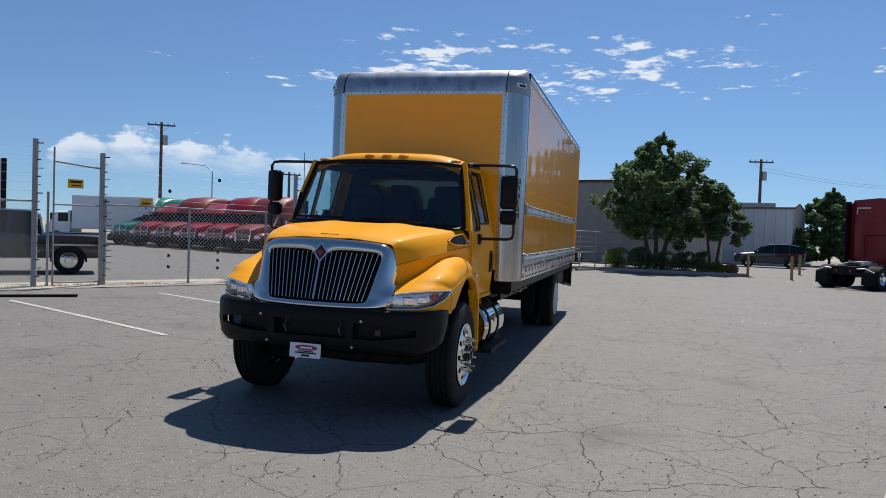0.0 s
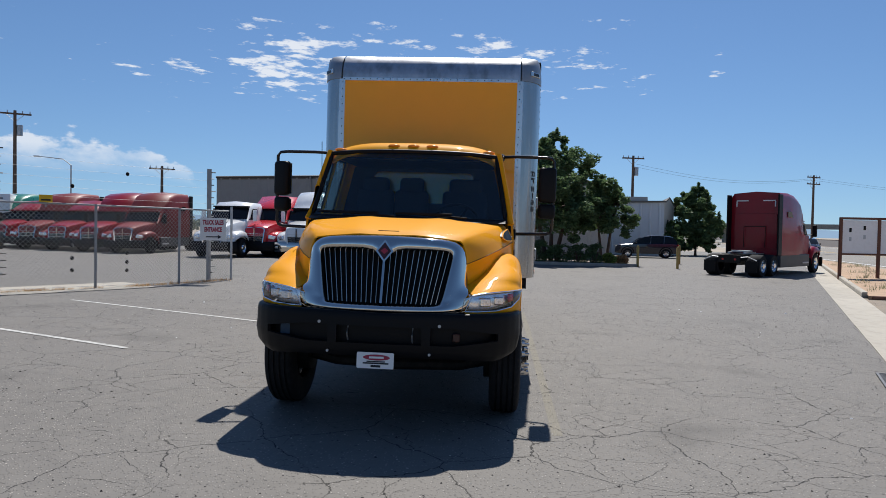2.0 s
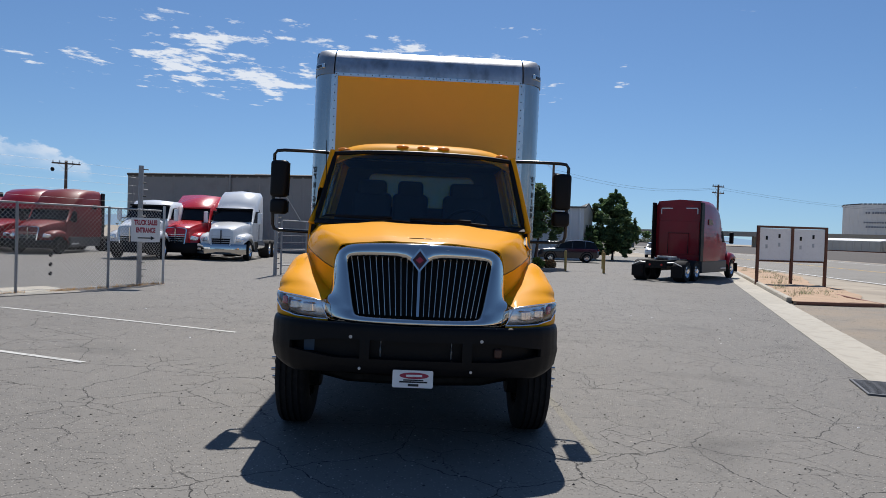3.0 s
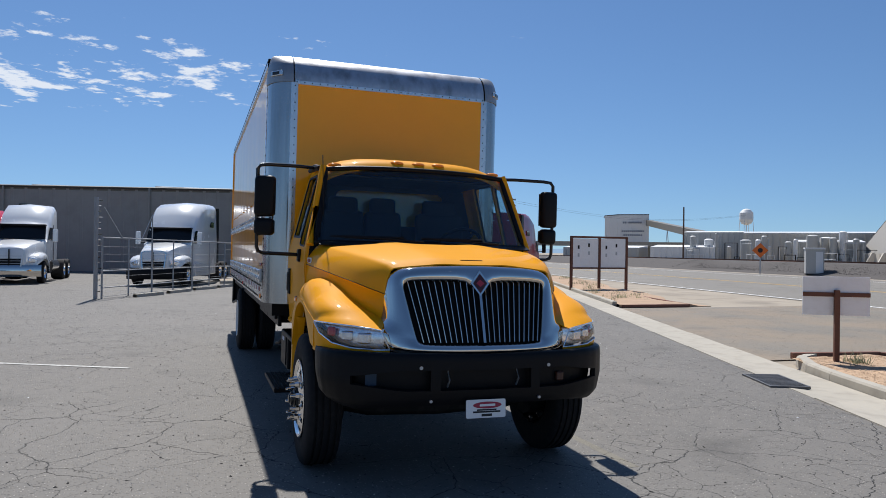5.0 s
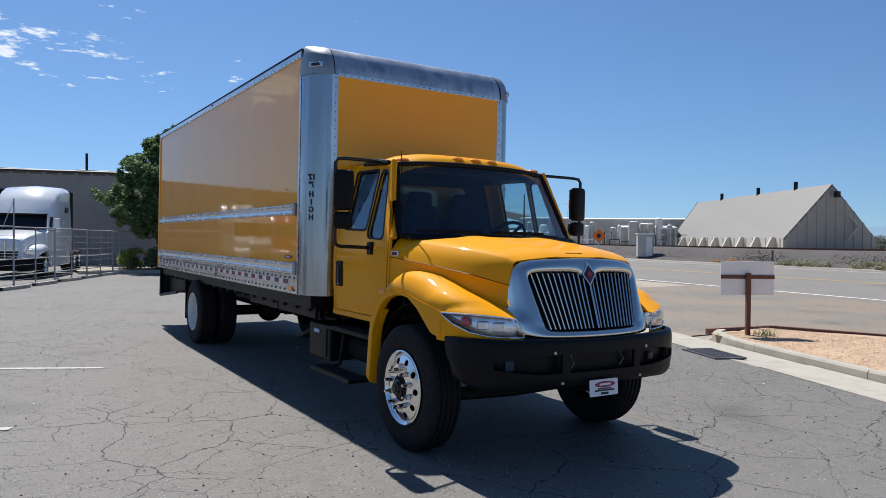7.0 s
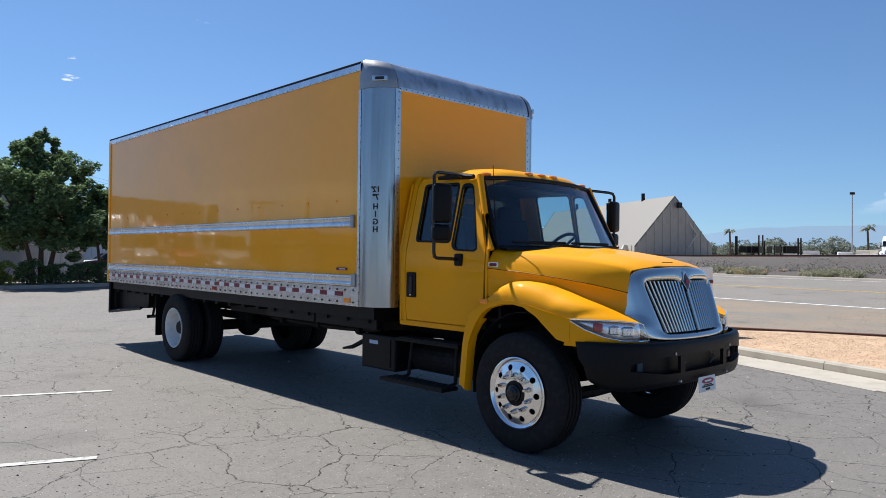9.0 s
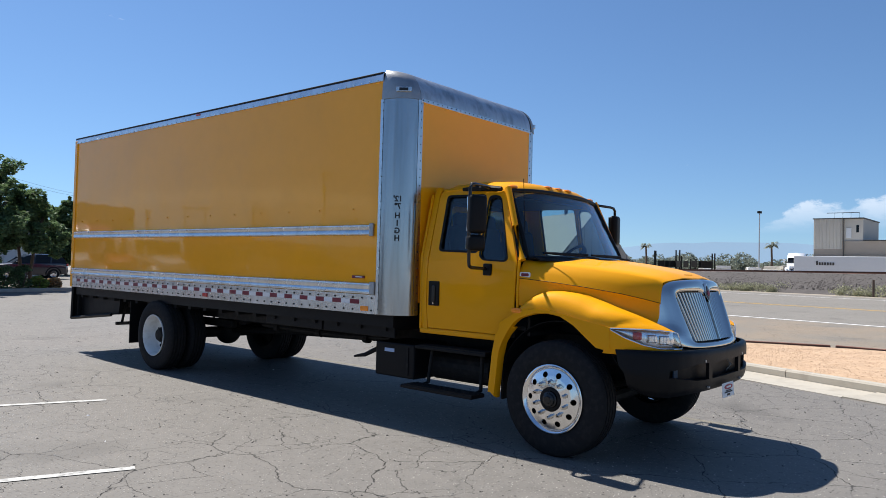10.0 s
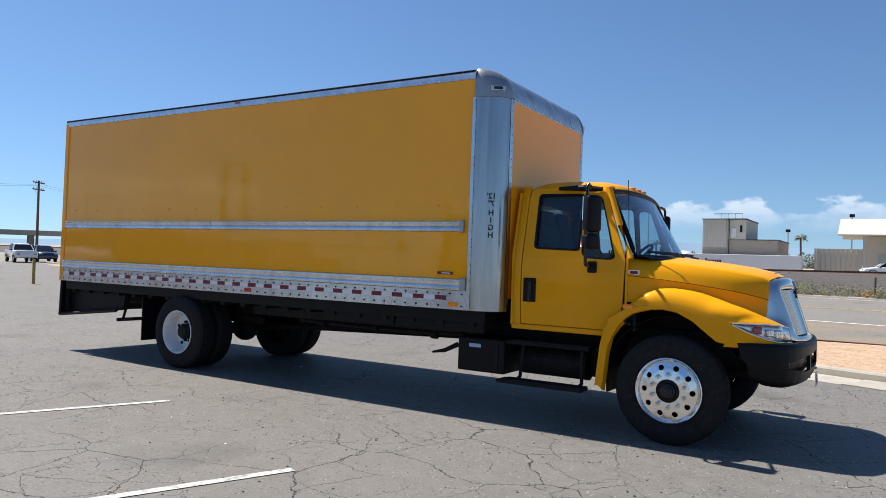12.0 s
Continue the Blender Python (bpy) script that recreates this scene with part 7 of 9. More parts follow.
    skin(bm, [[(u * lerp(1.0, 0.93, t), lerp(-2.11, -2.63, t) + 0.02 - 0.20 * abs(u) ** 3 * 0.6 + 0.035, lerp(1.97, 2.60, t)) for u in span(-1, 1, 10)] for t in span(0, 1, 4)])
    part("windscreen", thicken(bm, 0.02), DARK_GLASS, cabp, smooth=50)
    part("visor", bx((-0.95, -2.72, 2.58), (0.95, -2.42, 2.66), 0.02), paint if paint is not WHITE_PAINT else BLACK, cabp)
    for s in (-1, 1):
        win = [(-2.42, 1.95), (-2.78, 2.52), (-3.40, 2.52), (-3.42, 1.92)]
        part("door_window", plate(round_loop(win, 0.06), [], lambda u, v, w: (s * (1.095 - w), u, v), 0.03), DARK_GLASS, cabp)
        part("door_line", bx((min(s * 1.085, s * 1.105), -3.56, 1.0), (max(s * 1.085, s * 1.105), -3.545, 2.65)), BLACK, cabp)
        if sleeper == "high":
            part("sleeper_window", plate(round_loop([(-4.9, 2.75), (-5.15, 3.02), (-5.6, 3.02), (-5.6, 2.75)], 0.05), [], lambda u, v, w: (s * (1.235 - w), u, v), 0.04), DARK_GLASS, cabp)
        if sleeper not in ("day", "fair"):
            part("side_skirt", bx((min(s * 1.0, s * 1.19), back, 0.38), (max(s * 1.0, s * 1.19), -2.3, 0.98), 0.04), paint if paint is WHITE_PAINT else SKIRT_GREY, cabp)
            part("tank_step", bx((min(s * 1.15, s * 1.215), -3.3, 0.52), (max(s * 1.15, s * 1.215), -2.45, 0.60), 0.015), GALV, cabp)
            part("rear_extender", bx((min(s * 1.15, s * 1.23), back - 0.45, 0.95), (max(s * 1.15, s * 1.23), back + 0.02, top - 0.15), 0.03), BLACK, cabp)
        else:
            part("fuel_tank", cyl(bmesh.new(), (s * 0.9, -4.6, 0.75), (s * 0.9, -3.0, 0.75), 0.30, n=24), POLISHED, root)
            part("step", bx((min(s * 0.9, s * 1.16), -2.95, 0.42), (max(s * 0.9, s * 1.16), -2.35, 0.95), 0.02), STEEL_DARK, root)
        mb = part("mirror", bx((min(s * 1.28, s * 1.50), -2.33, 1.85), (max(s * 1.28, s * 1.50), -2.20, 2.45), 0.05, 3), paint if paint is WHITE_PAINT else BLACK, cabp)
        part("mirror_arm", tube(bmesh.new(), [(s * 1.05, -2.3, 1.95), (s * 1.38, -2.28, 1.95)], 0.025, 6), BLACK, mb)
        wheel_part(root, s * 1.04, -1.25, 0.50, 0.28, rim)
        for y in (ax, ax - 1.3):
            wheel_part(root, s * 0.95, y, 0.50, 0.56, rim)
        part("mudflap", bx((min(s * 0.68, s * 1.20), tail + 0.05, 0.22), (max(s * 0.68, s * 1.20), tail + 0.075, 0.72)), BLACK, root)
        part("flap_hanger", tube(bmesh.new(), [(s * 0.45, tail + 0.06, 0.86), (s * 0.8, tail + 0.06, 0.90), (s * 1.18, tail + 0.06, 0.74)], 0.025, 6), GALV, root)
    # fifth wheel and deck
    bm = bmesh.new()
    cyl(bm, (0, ax - 0.65, 1.10), (0, ax - 0.65, 1.17), 0.46, n=24)
    box(bm, (-0.40, ax - 1.25, 1.0), (-0.30, ax, 1.10))
    box(bm, (0.30, ax - 1.25, 1.0), (0.40, ax, 1.10))
    part("fifth_wheel", bm, GALV, root, "greasy grey fifth-wheel plate")
    part("deck_plate", bx((-0.44, ax - 0.1, 0.98), (0.44, back, 1.03), 0.01), GALV, root)
    part("rear_crossbar", bx((-0.5, tail - 0.06, 0.62), (0.5, tail + 0.02, 0.98), 0.02), STEEL_DARK, root)
    for s in (-1, 1):
        part("tail_lamp", cyl(bmesh.new(), (s * 0.28, tail - 0.075, 0.78), (s * 0.28, tail - 0.05, 0.78), 0.05, n=14), RED_LENS, root)
    return root


RED_BRIGHT = mat("bright red vehicle paint", (0.50, 0.012, 0.02), 0.25, var=0.06, scale=1.2, coat=0.6)
ROW = (0.03, -1.0)
row_paints = [(GREEN_PAINT, "green semi tractor with raised roof sleeper"), (RED_PAINT, "dark red semi tractor with raised roof sleeper"), (RED_FADED, "sun-faded red semi tractor with chrome grille"),
              (RED_PAINT, "dark red semi tractor in a parked row"), (RED_PAINT, "red semi tractor with raised roof sleeper"), (RED_FADED, "faded dusty red semi tractor")]
for k, (pt, lb) in enumerate(row_paints):
    x, y = -31.85 + 2.50 * k, 34.6 - 0.98 * k
    tractor(ground_pose(x, y, ROW) @ Matrix.Diagonal((0.96, 0.96, 0.89, 1)), pt, lb, ("high", "mid", "high", "mid", "high", "high")[k], rim=STEEL_DARK if k % 2 else POLISHED)
TRIO = (0.0, -1.0)
tractor(ground_pose(-13.4, 27.3, TRIO), WHITE_PAINT, "white day-cab tractor behind the fence", "day")
tractor(ground_pose(-11.9, 29.1, TRIO), RED_BRIGHT, "bright red mid-roof semi tractor", "mid")
tractor(ground_pose(-9.62, 28.9, TRIO), WHITE_PAINT, "white roof-fairing semi tractor with chrome bumper", "fair", grille_chrome=False)
tractor(ground_pose(-3.82, 27.34, (-0.25, -0.97)), WHITE_PAINT, "white high-roof sleeper tractor behind pipe fence", "high")
RH = Vector((0.64, 0.77)).normalized()
red_tractor = tractor(ground_pose(17.0, 33.2, RH), RED_PAINT, "red sleeper tractor seen without trailer", "high")
for s in (-1, 1):
    part("reflective_mark", bx((s * 0.62 - 0.28, -6.345, 3.50), (s * 0.62 + 0.28, -6.335, 3.55)), WHITE_TAPE, red_tractor)
    part("reflective_mark", bx((s * 0.90 - 0.025, -6.345, 3.24), (s * 0.90 + 0.025, -6.335, 3.50)), WHITE_TAPE, red_tractor)
part("back_panel", bx((-1.0, -6.335, 1.25), (1.0, -6.31, 2.9), 0.01), RED_PAINT, red_tractor)
part("hose_rail", tube(bmesh.new(), [(-0.5, -6.42, 1.3), (-0.5, -6.42, 2.3), (0.5, -6.42, 2.3), (0.5, -6.42, 1.3)], 0.02, 6), BLACK, red_tractor)


def car(m, paint, label, kind="suv", group=""):
    """Parked car; front towards +y, on its wheels, x to its right."""
    L, W, H = {"suv": (4.75, 1.92, 1.74), "pickup": (5.7, 1.98, 1.88)}[kind]
    root = thing({"suv": "parked_suv", "pickup": "pickup_truck"}[kind], label, {"suv": "car", "pickup": "pickup truck"}[kind], group, m=m)
    w = W / 2
    bm = bmesh.new()
    rows = []
    prof = {"suv": [(2.37, 0.42, 0.72), (2.32, 0.36, 0.86), (2.18, 0.33, 0.96), (1.9, 0.32, 1.02), (1.3, 0.31, 1.08), (0.8, 0.31, 1.12), (-0.6, 0.31, 1.13), (-1.9, 0.33, 1.14), (-2.22, 0.36, 1.10), (-2.33, 0.42, 0.98), (-2.37, 0.48, 0.74)],
            "pickup": [(2.80, 0.55, 0.95), (2.65, 0.48, 1.15), (1.7, 0.46, 1.20), (1.2, 0.46, 1.22), (-2.6, 0.48, 1.20), (-2.82, 0.55, 1.12), (-2.86, 0.6, 0.9)]}[kind]
    for y, z0, z1 in prof:
        k = 0.90 if abs(y) > L / 2 - 0.15 else 1.0
        rows.append([(-w * k * 0.94, y, z0), (-w * k, y, lerp(z0, z1, 0.45)), (-w * k * 0.97, y, z1 - 0.06), (-w * k * 0.88, y, z1), (0, y, z1 + 0.03), (w * k * 0.88, y, z1), (w * k * 0.97, y, z1 - 0.06), (w * k, y, lerp(z0, z1, 0.45)), (w * k * 0.94, y, z0)])
    vs = skin(bm, rows, close=True)
    bm.faces.new(vs[0])
    bm.faces.new(vs[-1])
    body = part("body", bm, paint, root, smooth=40)
    cabin = {"suv": [(1.08, 1.08, 0.86), (0.42, 1.52, 0.74), (0.10, 1.66, 0.70), (-0.5, H - 0.01, 0.68), (-1.5, H - 0.04, 0.67), (-1.95, 1.62, 0.67), (-2.20, 1.36, 0.72), (-2.26, 1.10, 0.82)],
             "pickup": [(1.35, 1.20, 0.86), (0.70, 1.78, 0.72), (0.1, H, 0.70), (-0.8, H - 0.01, 0.70), (-1.05, 1.75, 0.72), (-1.15, 1.20, 0.86)]}[kind]
    base = 1.04 if kind == "suv" else 1.16
    bm = bmesh.new()
    rows = []
    for y, z, k in cabin:
        z = max(z, base + 0.01)
        rows.append([(-0.90 * w, y, base), (-lerp(0.90 * w, k, (z - base) / 0.7) if z - base < 0.7 else -k, y, z - 0.03), (-k * 0.85, y, z), (k * 0.85, y, z), (lerp(0.90 * w, k, (z - base) / 0.7) if z - base < 0.7 else k, y, z - 0.03), (0.90 * w, y, base)])
    skin(bm, rows)
    cb = part("cabin", bm, DARK_GLASS, root, "dark-glazed cabin", smooth=30)
    rf = cabin[1:-1]
    bm = bmesh.new()
    skin(bm, [[(-k * 0.98, y, z - 0.02), (-k * 0.80, y, z + 0.015), (0, y, z + 0.035), (k * 0.80, y, z + 0.015), (k * 0.98, y, z - 0.02)] for y, z, k in (rf[1:5] if kind == "suv" else rf)])
    part("roof", thicken(bm, 0.03), paint, cb, smooth=50)
    for s in (-1, 1):
        for y0, z0, y1, z1 in ((cabin[0][0], base, cabin[1][0], cabin[1][1]), (0.0 - 0.25, base, -0.32, H - 0.05), (-1.25 if kind == "suv" else -1.0, base, -1.3 if kind == "suv" else -0.95, H - 0.08)):
            part("pillar", tube(bmesh.new(), [(s * 0.90 * w, y0, z0), (s * 0.72, y1, z1)], 0.04, 6), paint, cb)
        wb = 1.42 if kind == "suv" else 1.85
        for y in (wb, -wb):
            wheel_part(root, s * (w - 0.12), y, 0.37 if kind == "suv" else 0.41, 0.24, POLISHED)
            bm = bmesh.new()
            skin(bm, [[(s * (w + e), y + r * math.cos(radians(a)), 0.37 + r * math.sin(radians(a))) for e, r in ((-0.2, 0.43), (0.005, 0.43), (0.012, 0.47), (0.0, 0.50))] for a in span(0, 180, 10)])
            part("wheel_arch", thicken(bm, 0.01), BLACK, body, smooth=50)
        part("tail_lamp", bx((min(s * 0.62, s * 0.93), -L / 2 - 0.01, 0.92), (max(s * 0.62, s * 0.93), -L / 2 + 0.12, 1.06), 0.03), RED_LENS, body)
        part("headlamp", bx((min(s * 0.55, s * 0.86), L / 2 - 0.18, 0.78), (max(s * 0.55, s * 0.86), L / 2 - 0.03, 0.92), 0.03), POST_GREY, body)
        part("door_mirror", bx((min(s * 0.92, s * 1.1), 0.72, base + 0.02), (max(s * 0.92, s * 1.1), 0.88, base + 0.16), 0.04), BLACK, cb)
    if kind == "pickup":
        part("bed_floor", bx((-0.8, -2.75, 1.10), (0.8, -1.25, 1.235), 0.01), BLACK, body)
    return root


car(ground_pose(12.06, 49.9, (-0.99, 0.1)), NAVY_PAINT, "dark blue sport utility vehicle beside bollards", "suv")
car(ground_pose(-15.6, 10.0, (-0.73, -0.68)), NAVY_PAINT, "dark pickup truck parked behind the fence", "pickup")
car(ground_pose(27.4, 74.5, (-0.35, -0.93)), WHITE_PAINT, "white sport utility vehicle parked far across the lot", "suv")
car(ground_pose(34.2, 74.0, (-0.3, -0.95)), NAVY_PAINT, "dark car parked far across the lot", "suv")
car(ground_pose(30.6, 71.6, (-0.3, -0.95)), WHITE_PAINT, "white pickup truck parked far across the lot", "pickup")


def box_van(m):
    root = thing("delivery_truck", "white box truck parked behind the fence", "truck", m=m)
    part("cargo_box", bx((-1.2, -7.5, 1.0), (1.2, -1.9, 3.4), 0.03), WHITE_PAINT, root)
    bm = bmesh.new()
    skin(bm, [[(-w, y, 0.6), (-w, y, z - 0.1), (-w * 0.85, y, z), (w * 0.85, y, z), (w, y, z - 0.1), (w, y, 0.6)] for y, w, z in ((0, 0.95, 1.3), (-0.25, 1.0, 1.45), (-0.8, 1.02, 2.25), (-1.75, 1.02, 2.3))])
    cb = part("cab", bm, WHITE_PAINT, root, smooth=40)
    part("windscreen", bx((-0.9, -0.75, 1.5), (0.9, -0.3, 2.1), 0.02), DARK_GLASS, cb)
    for s in (-1, 1):
        part("door_window", bx((min(s * 0.98, s * 1.03), -1.6, 1.5), (max(s * 0.98, s * 1.03), -0.9, 2.1), 0.02), DARK_GLASS, cb)
        for y in (-0.8, -5.6):
            wheel_part(root, s * 0.95, y, 0.42, 0.25, WHITE_STEEL)


box_van(ground_pose(-38.5, 35.5, (-0.93, -0.36)))


# ---- posts, poles, signs ----
def utility_pole(x, y, h, label="tall weathered wooden utility pole with crossarms", arms=1, can=True, az=20, lean=0.0):
    root = thing("utility_pole", label, "utility pole", "utility poles", m=pose(x, y, gh(x), 0, lean, az))
    part("pole", tube(bmesh.new(), [(0, 0, -0.2), (0, 0, h * 0.5), (0, 0, h)], [0.17, 0.14, 0.11], 10), WOOD_POLE, root)
    for k in range(arms):
        z = h - 0.25 - k * 0.8
        arm = part("crossarm", bx((-1.1, -0.06, z - 0.06), (1.1, 0.06, z + 0.06)), WOOD_POLE, root)
        for xx in (-1.0, -0.5, 0.5, 1.0):
            part("insulator", cyl(bmesh.new(), (xx, 0, z + 0.06), (xx, 0, z + 0.25), 0.045, 0.03, n=8), GALV, arm)
        part("brace", tube(bmesh.new(), [(-0.6, 0.08, z - 0.05), (0, 0.12, z - 0.6), (0.6, 0.08, z - 0.05)], 0.02, 5), GALV, arm)
    if can:
        part("transformer", cyl(bmesh.new(), (0.32, 0, h - 1.9), (0.32, 0, h - 1.1), 0.22, n=14), GALV, root)
        part("bracket", bx((0.05, -0.05, h - 1.6), (0.3, 0.05, h - 1.4)), GALV, root)
    return root


utility_pole(-36.4, 44.9, 10.1, arms=1, az=35)
utility_pole(-30.0, 55.6, 6.9, "weathered wooden utility pole with one crossarm", arms=1, can=False, az=35)
utility_pole(13.2, 62.8, 9.3, arms=1, az=15)
utility_pole(75.0, 94.0, 9.8, "plain weathered wooden pole beside the railway", arms=0, can=False)
utility_pole(37.6, 81.5, 9.2, "weathered wooden utility pole with crossarms", arms=2, can=False, az=30)


def street_lamp(x, y, h, reach, az, label="grey street lamp with curved arm"):
    root = thing("street_lamp", label, "street lamp", "street lamps", m=pose(x, y, gh(x), 0, 0, az))
    part("pole", tube(bmesh.new(), [(0, 0, 0), (0, 0, h - 0.8), (-reach * 0.25, 0, h - 0.2), (-reach, 0, h)], [0.09, 0.07, 0.05, 0.04], 8), GALV, root)
    part("lamp_head", bx((-reach - 0.5, -0.12, h - 0.06), (-reach + 0.05, 0.12, h + 0.06), 0.04), GALV, root)


street_lamp(-44.0, 64.0, 8.4, 3.0, 20)
for (x, y, h) in ((124.0, 34.9, 10.9), (112.0, 10.3, 7.0), (100.0, 1.5, 8.5)):
    root = thing("flood_light_pole", "tall thin flood light pole beyond the railway", "lamp post", "flood light poles", m=pose(x, y, 0))
    part("pole", cyl(bmesh.new(), (0, 0, 0), (0, 0, h), 0.12, 0.09, n=8), GALV, root)
    part("lamp_head", bx((-0.4, -0.3, h - 0.1), (0.4, 0.3, h + 0.3), 0.05), STEEL_DARK, root)


BOLLARD = mat("weathered yellow post paint", (0.42, 0.30, 0.09), 0.8, var=0.25, scale=6, dirt=(0.22, 0.17, 0.11), dirt_amount=0.7)
for x, y in ((8.35, 33.0), (10.25, 32.0), (11.9, 38.5)):
    ob = part("bollard", tube(bmesh.new(), [(0, 0, -0.05), (0, 0, 1.12), (0, 0, 1.17)], [0.07, 0.07, 0.03], 12), BOLLARD, smooth=40)
    ob.matrix_world = pose(x, y, gh(x))
    tagged(ob, "weathered yellow steel bollard on the asphalt", "bollard", "yellow bollards")


def billboard():
    root = thing("notice_board", "large pale notice board on three rusty posts", "notice board", m=pose(15.75, 25.85, gh(15.9) - 0.06, 0, 0, 1))
    for k in range(3):
        part("post", bx((k * 1.62 - 0.06, -0.06, 0), (k * 1.62 + 0.06, 0.06, 2.78), 0.01), RUST, root)
    for k in range(2):
        fr = part("panel", bx((k * 1.62 + 0.07, -0.02, 1.22), ((k + 1) * 1.62 - 0.07, 0.02, 2.68), 0.005), SIGN_WHITE, root)
        for j in range(2):
            for zz in (1.75, 2.15):
                part("paper_patch", bx((k * 1.62 + 0.35 + j * 0.6, -0.028, zz + 0.1 * j), (k * 1.62 + 0.45 + j * 0.6, -0.021, zz + 0.18 + 0.1 * j)), STEEL_DARK if zz > 2 else GALV, fr)
    part("top_bar", bx((-0.06, -0.05, 2.70), (3.30, 0.05, 2.80), 0.01), RUST, root)
    part("bottom_bar", bx((-0.06, -0.04, 1.14), (3.30, 0.04, 1.22), 0.01), RUST, root)


billboard()


def bed_sign():
    root = thing("sign_on_post", "back of a pale sign on a brown steel post", "sign", m=pose(7.98, 3.1, gh(8) + 0.10, 0, 0, -32))
    part("post", bx((-0.04, -0.04, 0), (0.04, 0.04, 1.20), 0.006), RUST, root)
    part("board", bx((-0.51, 0.045, 0.78), (0.51, 0.062, 1.42), 0.004), SIGN_WHITE, root)
    part("cross_strip", bx((-0.51, 0.02, 1.09), (0.51, 0.045, 1.16), 0.004), RUST, root)


bed_sign()


# ---- plants ----
def leaf_crown(bm_verts, faces, center, radii, n, size, rng, flat=0.5):
    """Scatter leaf cards through a lobed volume."""
    for _ in range(n):
        while True:
            p = Vector((rng.uniform(-1, 1), rng.uniform(-1, 1), rng.uniform(-1, 1)))
            if 0.30 < p.length < 1:
                break
        q = Vector((center[0] + p.x * radii[0], center[1] + p.y * radii[1], center[2] + p.z * radii[2]))
        if noise.noise(q * 1.1) < -0.2:
            continue
        u = Vector((rng.gauss(0, 1), rng.gauss(0, 1), rng.gauss(0, flat))).normalized()
        v = u.cross(Vector((rng.gauss(0, 1), rng.gauss(0, 1), rng.gauss(0, 1)))).normalized()
        s = size * rng.uniform(0.6, 1.3)
        i = len(bm_verts)
        bm_verts.extend([tuple(q - u * s), tuple(q + v * s * 0.45), tuple(q + u * s), tuple(q - v * s * 0.45)])
        faces.append((i, i + 1, i + 2, i + 3))


def tree(x, y, h, spread, trunk_h, label, seed, n=9000, leaf=0.16, material=None, lobes=16, stems=1, group=""):
    rng = random.Random(seed)
    root = thing("tree", label, "tree", group, m=pose(x, y, gh(x)))
    bm = bmesh.new()
    for k in range(stems):
        ox = (k - (stems - 1) / 2) * 0.35
        top = Vector((ox * 2.2, rng.uniform(-0.2, 0.2), trunk_h + 0.6))
        tube(bm, [(ox, 0, -0.1), (ox * 1.2, 0.03, trunk_h * 0.5), tuple(top)], [0.16 * h / 7, 0.12 * h / 7, 0.08 * h / 7], 8)
        for j in range(6):
            a = rng.uniform(0, math.tau)
            e = top + Vector((math.cos(a) * spread * 0.4, math.sin(a) * spread * 0.4, rng.uniform(0.4, (h - trunk_h) * 0.55)))
            tube(bm, [tuple(top), tuple(top.lerp(e, 0.5) + Vector((0, 0, 0.25))), tuple(e)], [0.07 * h / 7, 0.045, 0.02], 6)
    part("trunk", bm, BARK, root, smooth=60)
    verts, faces = [], []
    shape = [(0.0, 0.72), (0.18, 0.95), (0.42, 1.0), (0.66, 0.80), (0.84, 0.50), (1.0, 0.12)]
    for k in range(lobes):
        # clumps on an uneven shell, each one a bunch of smaller tufts
        t = (k + rng.random()) / lobes
        a = k * 2.4 + rng.uniform(-0.5, 0.5)
        rad = spread * curve_at(shape, t) * rng.uniform(0.45, 1.0)
        c = Vector((math.cos(a) * rad, math.sin(a) * rad, lerp(trunk_h + 0.15, h - 0.35, t)))
        r = spread * rng.uniform(0.15, 0.27) * (1.0 if t < 0.8 else 0.6)
        for _ in range(5):
            d = Vector((rng.gauss(0, 0.55), rng.gauss(0, 0.55), rng.gauss(0, 0.45))) * r
            leaf_crown(verts, faces, tuple(c + d), (r * 0.62, r * 0.62, r * 0.5), n // lobes // 5, leaf, rng)
        if k % 3 == 0:
            # loose upright sprays at the outline
            leaf_crown(verts, faces, (c.x * 1.12, c.y * 1.12, c.z + r * 1.0), (r * 0.28, r * 0.28, r * 0.75), n // lobes // 7, leaf, rng)
    for _ in range(9):
        c = (rng.gauss(0, 0.25) * spread, rng.gauss(0, 0.25) * spread, lerp(trunk_h + 0.4, h - 1.4, rng.random()))
        leaf_crown(verts, faces, c, (spread * 0.36, spread * 0.36, spread * 0.3), n // 40, leaf, rng)
    me = bpy.data.meshes.new("crown")
    me.from_pydata(verts, [], faces)
    me.materials.append(material or LEAF)
    ob = new("crown", me)
    ob.parent = root
    return root


tree(3.75, 34.9, 7.35, 3.0, 1.95, "dense dark green tree on a planted island", 17, n=52000, leaf=0.12, stems=3, lobes=64)
tree(6.85, 35.3, 5.3, 1.75, 1.7, "smaller dark green tree beside a larger one", 12, n=17000, leaf=0.11, stems=2, lobes=26)
tree(18.1, 58.5, 6.3, 2.5, 0.5, "round dark green tree beside a small building", 13, n=30000, leaf=0.17, lobes=40)
tree(15.4, 56.3, 3.2, 1.3, 0.5, "low bushy green tree near a building", 14, n=2500, leaf=0.2)


